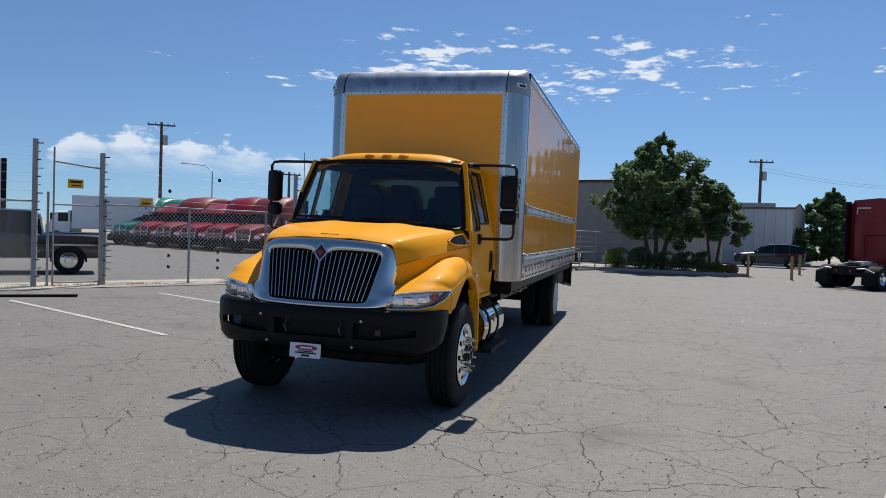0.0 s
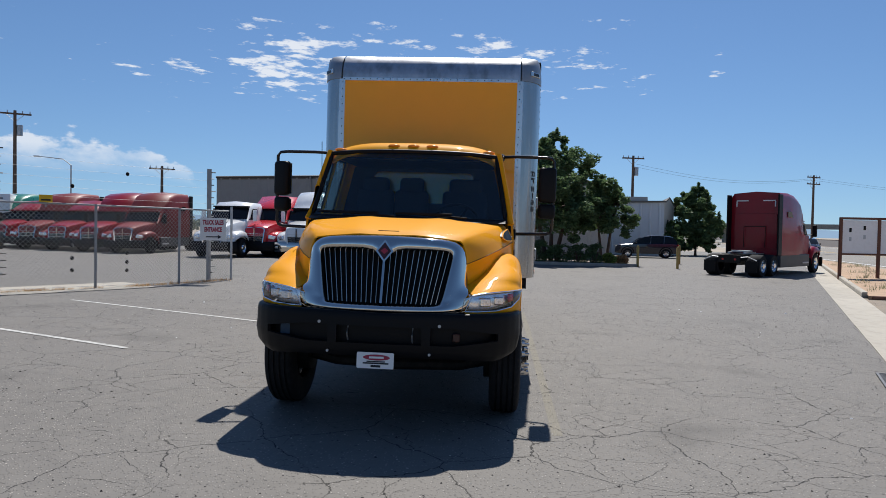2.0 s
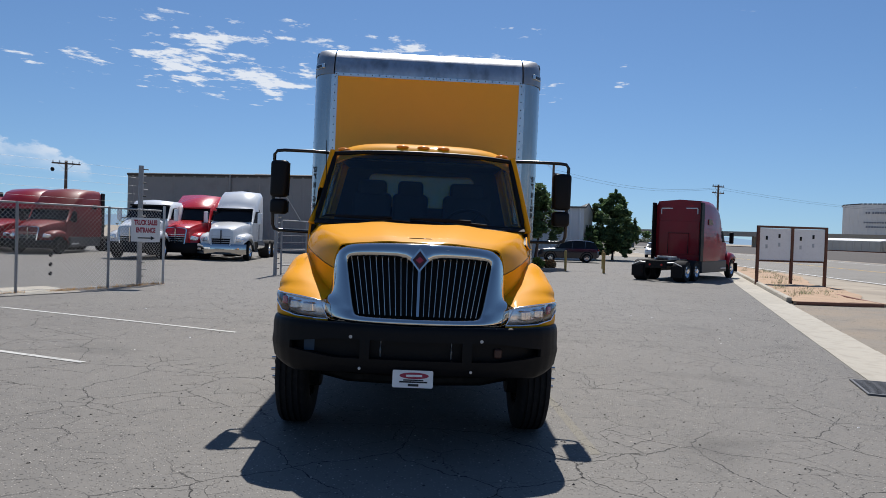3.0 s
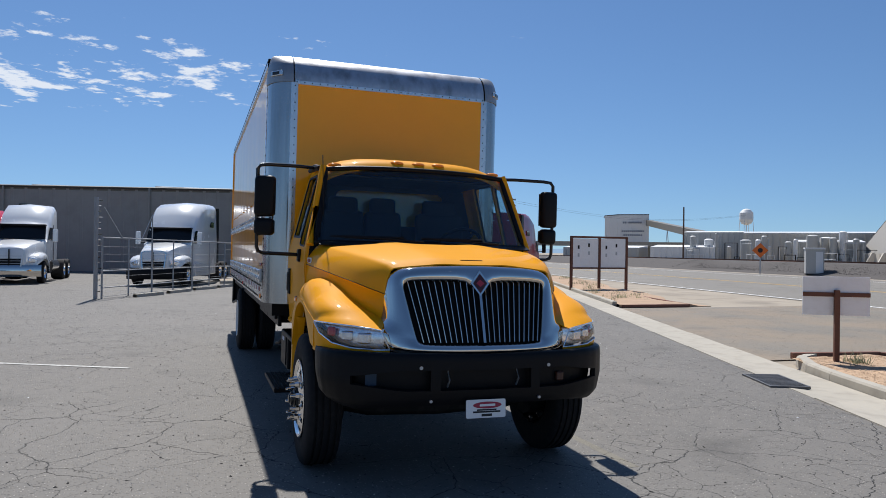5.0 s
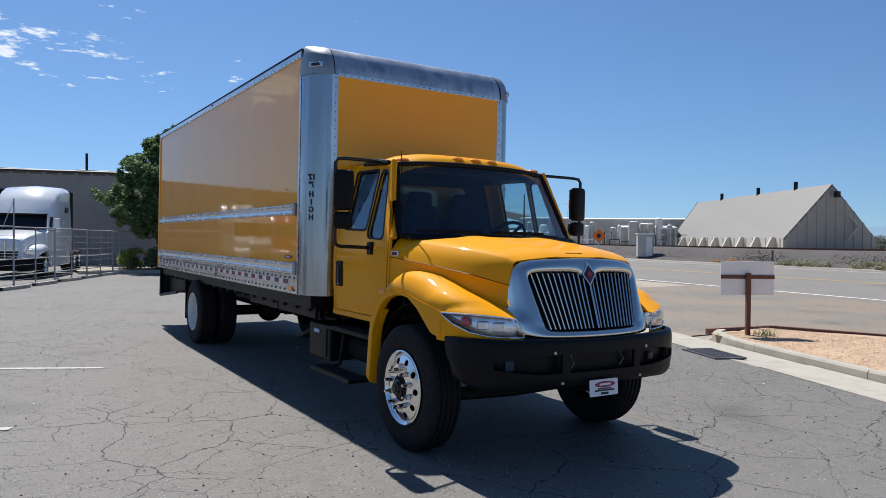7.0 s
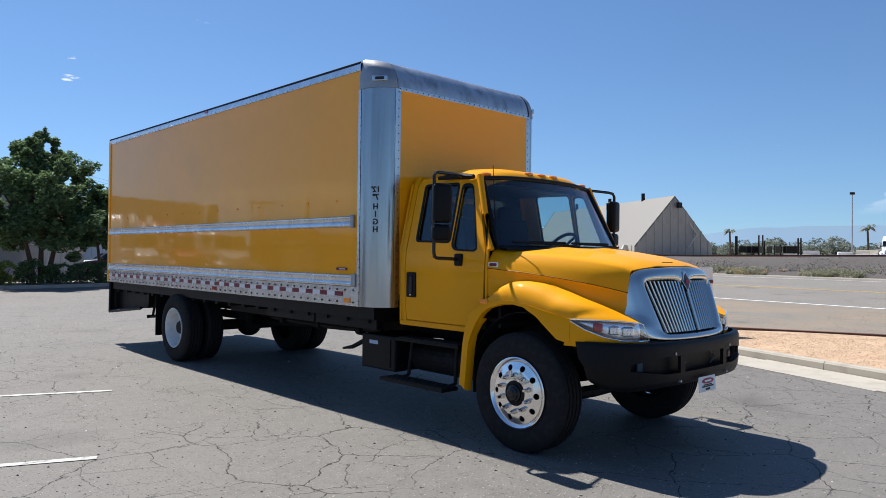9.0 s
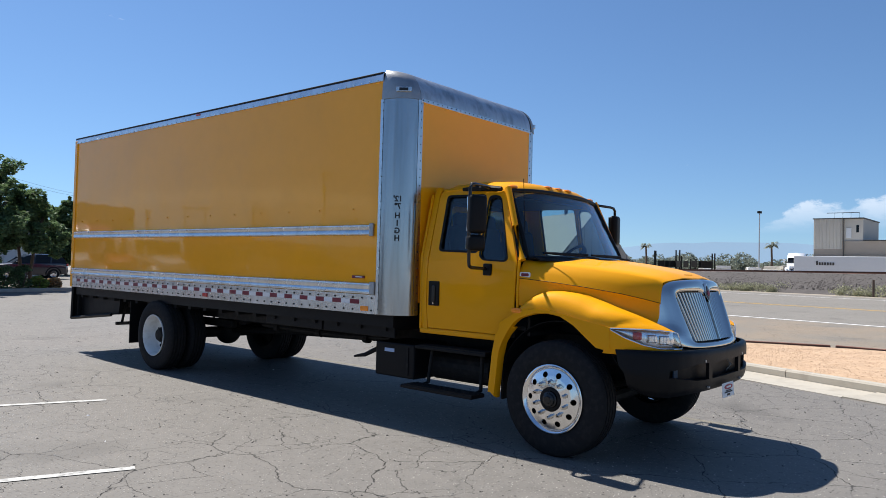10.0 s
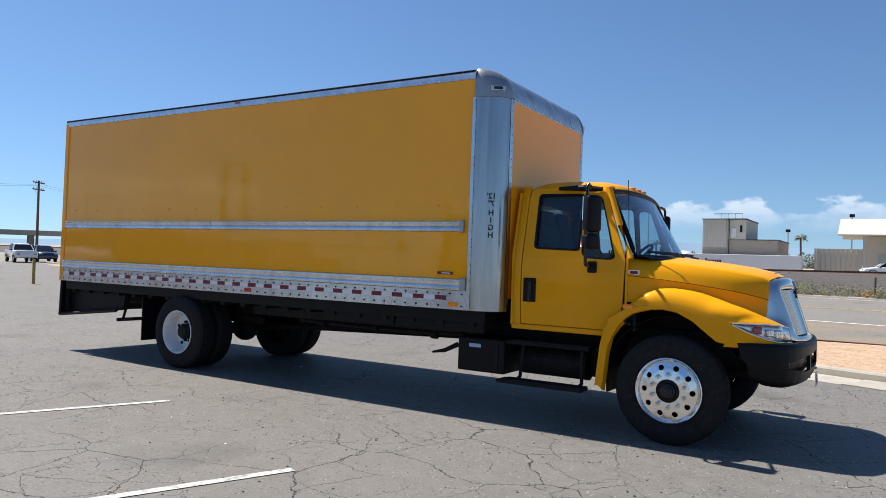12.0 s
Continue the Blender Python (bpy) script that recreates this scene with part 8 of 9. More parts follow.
def shrub(x, y, r, h, material, label, seed, n=2600, leaf=0.06, group="shrubs under the trees"):
    rng = random.Random(seed)
    root = thing("shrub", label, "shrub", group, m=pose(x, y, gh(x)))
    bm = bmesh.new()
    for k in range(5):
        a = rng.uniform(0, math.tau)
        tube(bm, [(0, 0, 0), (math.cos(a) * r * 0.5, math.sin(a) * r * 0.5, h * 0.7)], [0.03, 0.01], 5)
    part("stems", bm, BARK, root)
    verts, faces = [], []
    leaf_crown(verts, faces, (0, 0, h * 0.5), (r, r, h * 0.5), n, leaf, rng)
    leaf_crown(verts, faces, (r * 0.3, 0, h * 0.65), (r * 0.6, r * 0.6, h * 0.4), n // 3, leaf, rng)
    me = bpy.data.meshes.new("foliage")
    me.from_pydata(verts, [], faces)
    me.materials.append(material)
    ob = new("foliage", me)
    ob.parent = root


for k, (x, y, r, h, ma) in enumerate(((1.7, 33.3, 0.75, 1.2, LEAF_LIGHT), (2.9, 33.4, 0.7, 1.3, LEAF), (4.1, 33.6, 0.8, 1.1, LEAF), (5.2, 33.6, 0.7, 1.15, LEAF), (6.1, 33.7, 0.55, 1.2, LEAF), (6.9, 33.8, 0.45, 0.7, LEAF_LIGHT), (7.6, 33.9, 0.4, 0.6, WEED_DRY))):
    shrub(x, y, r, h, ma, "clipped dark green island shrub" if ma is LEAF else ("pale yellow-green island shrub" if ma is LEAF_LIGHT else "dry sparse island shrub"), 30 + k)
kerb_run("kerb_3", [(8.3, 32.9), (5.0, 32.2), (1.5, 31.6), (-0.9, 31.0)], "concrete kerb of a planted island", h=0.15)
isl = bmesh.new()
skin(isl, [[(x, y + 1.2 * t * 4, gh(x) + 0.12) for t in (0.04, 1)] for x, y in ((-0.9, 31.0), (1.5, 31.6), (5.0, 32.2), (8.3, 32.9))])
tagged(part("planted_island", isl, DIRT), "bare soil of a planted island", "island", kind="structure")


def weeds(name, spots, label, material, seed, size=0.22, n=30):
    """Many small tufts of narrow blades."""
    rng = random.Random(seed)
    verts, faces = [], []
    for x, y, z, s in spots:
        for _ in range(n):
            a, l = rng.uniform(0, math.tau), size * s * rng.uniform(0.5, 1.3)
            b = Vector((x + rng.gauss(0, 0.12 * s), y + rng.gauss(0, 0.12 * s), z))
            t = b + Vector((math.cos(a) * l * 0.5, math.sin(a) * l * 0.5, l))
            w = Vector((-math.sin(a), math.cos(a), 0)) * 0.012 * s
            i = len(verts)
            verts.extend([tuple(b - w), tuple(b + w), tuple(t)])
            faces.append((i, i + 1, i + 2))
    me = bpy.data.meshes.new(name)
    me.from_pydata(verts, [], faces)
    me.materials.append(material)
    return tagged(new(name, me), label, "weeds", kind="stuff")


def bushes(name, spots, label, material, seed, n=70):
    """Low rounded clumps of fine leaves."""
    rng = random.Random(seed)
    verts, faces = [], []
    for x, y, z, r in spots:
        leaf_crown(verts, faces, (x, y, z + r * 0.35), (r, r, r * 0.55), n, 0.075, rng, 1.0)
    me = bpy.data.meshes.new(name)
    me.from_pydata(verts, [], faces)
    me.materials.append(material)
    return tagged(new(name, me), label, "weeds", kind="stuff")


rng = random.Random(77)
weeds("verge_weeds", [(gut_x(y) + 1.4 + rng.uniform(0, 2.2), y, gh(12) - 0.03, rng.uniform(0.6, 1.3)) for y in [rng.uniform(17, 45) for _ in range(60)]], "dry green weeds on the dirt verge", WEED, 1)
def verge(y):
    return road_x(y) + 26.0 + 3.4 * rng.random() ** 0.8
bushes("roadside_weeds", [(verge(y), y, -0.16, rng.uniform(0.25, 0.80) * (1.25 if y < 12 else 1.0)) for y in [rng.uniform(-34, 62) for _ in range(900)] if noise.noise(Vector((y * 0.16, 3, 0))) > curve_at([(10, -0.2), (28, 0.12), (40, 0.32)], y)], "grey-green roadside weeds along the railway bank", WEED, 2, n=150)
bushes("dry_roadside_weeds", [(verge(y), y, -0.16, rng.uniform(0.2, 0.55)) for y in [rng.uniform(-34, 62) for _ in range(420)] if noise.noise(Vector((y * 0.13, 8, 0))) > 0.12], "dry tan roadside weeds along the railway bank", WEED_DRY, 3, n=110)
weeds("bed_weed", [(8.15, 2.85, gh(8) + 0.12, 0.85), (8.2, 2.9, gh(8) + 0.12, 0.7)], "small grey-green weed in the gravel bed", WEED, 4, n=40)


def cables():
    """Sagging overhead wires between the poles."""
    for pts in (((13.2, 62.8, 8.3), (37.6, 81.5, 8.6)), ((37.6, 81.5, 8.6), (90.0, 96.0, 8.8))):
        a, b = Vector(pts[0]), Vector(pts[1])
        for off in (-0.5, 0.5):
            row = [a.lerp(b, k / 12) + Vector((off * 0.4, 0, 0.2 * off - 0.03 * (b - a).length * math.sin(math.pi * k / 12))) for k in range(13)]
            tagged(part("power_cable", tube(bmesh.new(), row, 0.010, 4), INK), "thin black overhead power cable", "cable", kind="stuff")


cables()

fence_line = [(-13.2, 4.0), (-11.15, 6.95), (-10.35, 8.25), (-9.05, 9.95), (-7.85, 11.95), (-7.2, 13.8)]
spots = []
for (ax_, ay_), (bx_, by_) in zip(fence_line, fence_line[1:]):
    for _ in range(26):
        f = rng.random()
        spots.append((lerp(ax_, bx_, f) + rng.gauss(0.05, 0.08), lerp(ay_, by_, f) - rng.random() * 0.12, gh(-9) + 0.005, rng.uniform(0.3, 0.8)))
weeds("fence_litter", spots, "dry leaf litter and weeds along the fence foot", WEED_DRY, 6, size=0.10, n=16)


# ---- buildings and the distance ----
def ribbed_wall(bm, p, q, z0, z1, pitch=0.9, depth=0.05, z1b=None):
    """Upright sheet with shallow ribs from p to q."""
    p, q = Vector((*p, 0)), Vector((*q, 0))
    d = q - p
    n = max(2, round(d.length / pitch))
    u = d.normalized()
    out = Vector((u.y, -u.x, 0))
    z1b = z1 if z1b is None else z1b
    cols = []
    for k in range(n):
        for f, o in ((0.0, 0), (0.38, 0), (0.42, depth), (0.58, depth), (0.62, 0)):
            t = (k + f) / n
            c = p + d * t + out * o
            cols.append([(c.x, c.y, z0), (c.x, c.y, lerp(z1, z1b, t))])
    cols.append([(q.x, q.y, z0), (q.x, q.y, z1b)])
    skin(bm, cols)
    return bm


def warehouse():
    root = thing("warehouse", "long taupe metal-clad warehouse with dark roof edge", "building")
    A, B, C, E = (-22.7, 50.35), (2.0, 44.0), (5.7, 43.05), (8.0, 42.5)
    z = 5.72
    part("wall", ribbed_wall(bmesh.new(), A, C, -0.2, z, 0.9, 0.012), WALL_TAUPE, root)
    part("wall", ribbed_wall(bmesh.new(), C, E, -0.2, z - 0.05, z1b=4.55), WALL_CREAM, root)
    part("wall", ribbed_wall(bmesh.new(), E, (9.2, 55.0), -0.2, 4.5), WALL_CREAM, root)
    part("wall", ribbed_wall(bmesh.new(), (-18.0, 75.0), A, -0.2, z), WALL_TAUPE, root)
    bm = bmesh.new()
    vs = [bm.verts.new(v) for v in ((A[0], A[1], z - 0.05), (C[0], C[1], z - 0.05), (*E, 4.5), (9.2, 55, 4.5), (-18, 75, z - 0.05))]
    bm.faces.new(vs)
    part("roof", thicken(bm, 0.15), ROOF_TAUPE, root)
    for p, q, za, zb in ((A, C, z, z), (C, E, z, 4.6)):
        d = Vector((q[0] - p[0], q[1] - p[1], zb - za))
        bm = tube(bmesh.new(), [(p[0], p[1] - 0.08, za), (q[0], q[1] - 0.08, zb)], 0.10, 4)
        part("roof_edge", bm, ROOF_DARK, root)
    for t in (0.30, 0.62):
        c = Vector((*A, 0)).lerp(Vector((*C, 0)), t)
        part("downpipe", cyl(bmesh.new(), (c.x, c.y - 0.12, 0), (c.x, c.y - 0.12, z), 0.07, n=8), WALL_TAUPE, root)
        part("wall_lamp", bx((c.x + 1.0, c.y - 0.55, 4.3), (c.x + 1.5, c.y - 0.2, 4.55), 0.05), STEEL_DARK, root)
    for x0, y0 in ((-13.5, 53.0), (-5.0, 50.5), (0.5, 49.0)):
        part("roof_vent", bx((x0, y0, z), (x0 + 5.0, y0 + 1.4, z + 0.55), 0.05), WALL_GREY, root)
    part("roof_pipe", cyl(bmesh.new(), (1.0, 47.5, z), (1.0, 47.5, z + 1.5), 0.08, n=8), STEEL_DARK, root)


warehouse()


def small_building():
    root = thing("office_building", "small grey building with pale gable end", "building")
    part("wall", ribbed_wall(bmesh.new(), (8.5, 57.0), (14.7, 55.8), -0.2, 4.55, 0.8), WALL_WHITE, root)
    bm = plate([(0, -0.2), (3.2, -0.2), (3.2, 4.2), (1.6, 4.95), (0, 4.5)], [], lambda u, v, w: (14.7 + u * 0.45, 55.8 + u * 0.86 + w, v), 0.2)
    part("gable_wall", bm, WALL_CREAM, root)
    bm = bmesh.new()
    skin(bm, [[(8.3, 56.8, 4.55), (14.8, 55.6, 4.6), (15.45, 57.2, 5.0), (16.3, 58.6, 4.25)], [(10.0, 68, 4.7), (15.0, 67, 4.7), (17.0, 68, 5.1), (18.5, 69, 4.3)]])
    part("roof", thicken(bm, 0.15), ROOF_TAUPE, root)
    for u, v, w, h in ((0.9, 2.3, 0.35, 0.7), (1.9, 2.3, 0.35, 0.7), (1.3, 0.0, 0.9, 2.05)):
        part("window" if h < 1 else "door", plate([(u, v), (u + w, v), (u + w, v + h), (u, v + h)], [], lambda a, b, c: (14.7 + a * 0.45 + 0.04, 55.8 + a * 0.86 - 0.04 + c, b), 0.06), DARK_GLASS if h < 1 else ROOF_DARK, root)
    part("roof_vent", bx((11.0, 59.5, 4.7), (14.0, 60.5, 5.1)), WALL_GREY, root)


small_building()


def trailer(m, label, L=12.0, H=3.7, mat_=None):
    root = thing("semi_trailer", label, "trailer", m=m)
    part("body", bx((-1.25, -L, 1.1), (1.25, 0, H), 0.04), mat_ or WHITE_PAINT, root)
    for s in (-1, 1):
        part("front_edge", bx((min(s * 1.10, s * 1.27), -0.12, 1.1), (max(s * 1.10, s * 1.27), 0.03, H + 0.01), 0.02), BLACK, root)
    part("landing_leg", bx((-0.9, -2.5, 0), (-0.75, -2.35, 1.1)), STEEL_DARK, root)
    part("landing_leg", bx((0.75, -2.5, 0), (0.9, -2.35, 1.1)), STEEL_DARK, root)
    for s in (-1, 1):
        for y in (-L + 1.2, -L + 2.5):
            wheel_part(root, s * 0.95, y, 0.5, 0.5, WHITE_STEEL)
    return root


trailer(ground_pose(-20.0, 12.6, (0.75, -0.66)), "white trailer with black edge behind the fence", 9.0, 3.75)


def barn():
    root = thing("storage_barn", "huge taupe gable-roofed storage barn with buttressed walls", "building")
    L1, R, L0, R0 = Vector((105, 64, 0)), Vector((125.6, 59.8, 0)), Vector((129.8, 107.8, 0)), Vector((150.4, 103.6, 0))
    A, A0 = (L1 + R) / 2 + Vector((0, 0, 11.6)), (L0 + R0) / 2 + Vector((0, 0, 11.2)) + (L0 - L1) * 0.13
    e = Vector((0, 0, 2.3))
    bm = bmesh.new()
    skin(bm, [[tuple(L1 + e), tuple(A), tuple(R + e)], [tuple(L0 + e), tuple(A0), tuple(R0 + e)]])
    bm2 = bm.faces.new([bm.verts.new(tuple(v)) for v in (L0 + e, A0, R0 + e)])
    part("roof", thicken(bm, 0.3), ROOF_TAUPE, root)
    part("gable_wall", ribbed_wall(bmesh.new(), L1.xy, ((L1 + R) / 2).xy, -0.5, 2.3, 2.0, 0.15, 11.5), WALL_TAUPE, root)
    part("gable_wall", ribbed_wall(bmesh.new(), ((L1 + R) / 2).xy, R.xy, -0.5, 11.5, 2.0, 0.15, 2.3), WALL_TAUPE, root)
    part("side_wall", ribbed_wall(bmesh.new(), L0.xy, L1.xy, -0.5, 2.4, 2.4, 0.1), WALL_CREAM, root)
    u = (L0 - L1).normalized()
    out = Vector((-u.y, u.x, 0))
    for k in range(9):
        c = L1 + (L0 - L1) * (k + 0.5) / 9
        bm = bmesh.new()
        pts = [c + out * 0.05 + Vector((0, 0, 2.5)), c + out * 0.6 + Vector((0, 0, 2.5)), c + out * 2.0 + Vector((0, 0, -0.3)), c + out * 0.05 + Vector((0, 0, -0.3))]
        a = [bm.verts.new(p - u * 0.25) for p in pts]
        b = [bm.verts.new(p + u * 0.25) for p in pts]
        bm.faces.new(a)
        bm.faces.new(b)
        for i in range(4):
            bm.faces.new((a[i], a[(i + 1) % 4], b[(i + 1) % 4], b[i]))
        part("buttress", bm, WALL_CREAM, root)
    for t in (0.2, 0.45, 0.75):
        p = A.lerp(A0, t)
        part("roof_stack", cyl(bmesh.new(), tuple(p - Vector((0, 0, 0.3))), tuple(p + Vector((0, 0, 1.3))), 0.35, n=10), STEEL_DARK, root)
    w = (R - L1).normalized()
    for k, (f, z0, z1, f1) in enumerate(((0.62, 2.0, 4.5, 0.74), (0.74, 4.5, 6.5, 0.64))):
        a, b = L1.lerp(R, f) + Vector((0, -0.8, z0)), L1.lerp(R, f1) + Vector((0, -0.8, z1))
        part("outside_stair", tube(bmesh.new(), [tuple(a), tuple(b)], 0.16, 4), WALL_GREY, root)
    part("gable_hatch", bx((A.x - 0.5, A.y - 1.2, 9.3), (A.x + 0.5, A.y - 0.6, 10.3)), STEEL_DARK, root)


barn()


LETTER_BLUE = mat("faded blue-grey lettering", (0.13, 0.15, 0.20), 0.7, var=0.1)


def almond_tower():
    root = thing("processing_tower", "tall white processing plant block with lettering bars", "building")
    a, b, c = (155.8, 249.0), (160.5, 246.0), (170.3, 239.4)
    part("wall", ribbed_wall(bmesh.new(), a, b, 0, 17.3, 1.5, 0.1), WALL_WHITE, root)
    part("wall", ribbed_wall(bmesh.new(), b, c, 0, 17.8, 1.5, 0.1), WALL_WHITE, root)
    bm = bmesh.new()
    bm.faces.new([bm.verts.new(v) for v in ((*a, 17.3), (*b, 17.8), (*c, 17.8), (176, 252, 17.8), (162, 260, 17.3))])
    part("roof", thicken(bm, 0.4), ROOF_DARK, root)
    part("wall", ribbed_wall(bmesh.new(), c, (176, 252), 0, 17.8, 1.5, 0.1), WALL_WHITE, root)
    d = Vector((c[0] - b[0], c[1] - b[1], 0))
    u = d.normalized()
    out = Vector((u.y, -u.x, 0)) * 0.35
    o = Vector((*b, 0)) + out
    def bar(t0, t1, z, h):
        p, q = o + d * t0, o + d * t1
        bm = bmesh.new()
        bm.faces.new([bm.verts.new(v) for v in ((p.x, p.y, z), (q.x, q.y, z), (q.x, q.y, z + h), (p.x, p.y, z + h))])
        part("letter_bar", thicken(bm, 0.05), LETTER_BLUE, root)
    for t0, t1, z, h in ((0.14, 0.28, 14.0, 0.9), (0.32, 0.78, 14.0, 0.9), (0.10, 0.86, 10.6, 0.7), (0.16, 0.80, 9.0, 0.7), (0.2, 0.76, 6.0, 0.5), (0.24, 0.72, 5.0, 0.5)):
        n = max(2, round((t1 - t0) / 0.07))
        for k in range(n):
            bar(lerp(t0, t1, k / n), lerp(t0, t1, (k + 0.62) / n), z, h * 0.8)
    # inclined conveyor gallery
    cv = thing("conveyor_gallery", "long inclined grey conveyor gallery on trestles", "conveyor")
    p, q = Vector((170.3, 239.4, 14.3)), Vector((128.0, 148.0, 6.0))
    bm = bx((-1.2, 0, -1.1), (1.2, (q - p).length, 1.1))
    g = part("gallery", bm, ROOF_TAUPE, cv)
    g.matrix_world = Matrix.Translation(p) @ (q - p).to_track_quat("Y", "Z").to_matrix().to_4x4()
    for t in (0.35, 0.6, 0.85):
        r = p.lerp(q, t)
        part("trestle", tube(bmesh.new(), [(r.x - 1, r.y, 0), (r.x, r.y, r.z - 1), (r.x + 1, r.y, 0)], 0.18, 5), GALV, cv)


almond_tower()


def water_tower():
    root = thing("water_tower", "white water tower on slender legs", "water tower", m=pose(171.8, 187.0, 0) @ Matrix.Diagonal((0.92, 0.92, 1, 1)))
    bm = bmesh.new()
    for r0, z0, r1, z1 in ((0.3, 17.3, 1.5, 16.9), (1.5, 16.9, 2.35, 15.9), (2.35, 15.9, 2.4, 13.6), (2.4, 13.6, 1.7, 12.3), (1.7, 12.3, 0.4, 11.8)):
        cyl(bm, (0, 0, z1), (0, 0, z0), r1, r0, 20, caps=False)
    part("tank", bm, WALL_WHITE, root, smooth=50)
    for k in range(4):
        a = (k + 0.35) * math.tau / 4
        part("leg", tube(bmesh.new(), [(2.3 * math.cos(a), 2.3 * math.sin(a), 13.2), (3.3 * math.cos(a), 3.3 * math.sin(a), 0)], 0.10, 5), WALL_WHITE, root)
    part("riser", cyl(bmesh.new(), (0, 0, 0), (0, 0, 12), 0.16, n=10), WALL_WHITE, root)


water_tower()


def plant():
    """Tanks, silos and sheds of the works beyond the railway."""
    rng = random.Random(21)
    base, step = Vector((104.5, 127.0, 0)), Vector((22.5, -23.0, 0))
    for k in range(15):
        p = base + step * (k / 14) + Vector((rng.uniform(-1.5, 1.5), rng.uniform(-1.5, 1.5), 0))
        h, r = rng.uniform(3.2, 7.2), rng.choice((0.35, 0.45, 0.6, 0.7, 1.0, 1.15))
        root = thing("silo", "pale grey industrial storage silo with domed top", "silo", "silos of the far works", m=pose(p.x, p.y, 0))
        bm = cyl(bmesh.new(), (0, 0, 0), (0, 0, h), r, n=20)
        part("shell", bm, (WALL_GREY, WALL_WHITE, WALL_GREY, WALL_CREAM)[k % 4], root, smooth=40)
        part("dome", cyl(bmesh.new(), (0, 0, h), (0, 0, h + 0.25), r, r * 0.5, 20), (WALL_GREY, WALL_WHITE)[k % 2], root, smooth=40)
        part("pipe", tube(bmesh.new(), [(r, 0, h - 0.5), (r + 0.6, 0, h - 0.4), (r + 0.6, 0, 0)], 0.1, 6), GALV, root)
    rack = thing("pipe_rack", "white pipes and walkways between the far silos", "pipework")
    for k in range(26):
        p = base + step * rng.uniform(-0.1, 1.0) + Vector((-1.5, -1.5, 0))
        z = rng.uniform(1.0, 4.5)
        d = step.normalized() * rng.uniform(0.8, 4.0)
        part("pipe", tube(bmesh.new(), [tuple(p + Vector((0, 0, -0.2))), tuple(p + Vector((0, 0, z))), tuple(p + d + Vector((0, 0, z))), tuple(p + d + Vector((0, 0, -0.2)))], rng.uniform(0.05, 0.14), 6), (WALL_WHITE, GALV, STEEL_DARK)[k % 3], rack)
    sheds = (((111.0, 141.0), (121.0, 131.5), 7.2, WALL_GREY), ((121.0, 131.5), (142.0, 112.0), 6.9, WALL_CREAM), ((96.0, 133.0), (106.0, 123.5), 3.4, WALL_WHITE), ((119.0, 113.5), (128.0, 104.5), 4.6, WALL_GREY), ((84.0, 152.0), (97.0, 139.0), 3.2, WALL_GREY))
    for (p, q, h, ma) in sheds:
        root = thing("industrial_shed", "low pale metal-clad industrial shed", "building", "sheds of the far works")
        part("wall", ribbed_wall(bmesh.new(), p, q, -0.3, h, 1.4, 0.12), ma, root)
        d = Vector((q[0] - p[0], q[1] - p[1], 0)).normalized()
        n = Vector((-d.y, d.x, 0)) * 12
        bm = bmesh.new()
        bm.faces.new([bm.verts.new(v) for v in ((*p, h), (*q, h), (q[0] + n.x, q[1] + n.y, h + 0.6), (p[0] + n.x, p[1] + n.y, h + 0.6))])
        part("roof", thicken(bm, 0.2), ROOF_TAUPE if ma is WALL_TAUPE else WALL_WHITE, root)
        part("wall", ribbed_wall(bmesh.new(), q, (q[0] + n.x, q[1] + n.y), -0.3, h, 1.4, 0.12), ma, root)


plant()


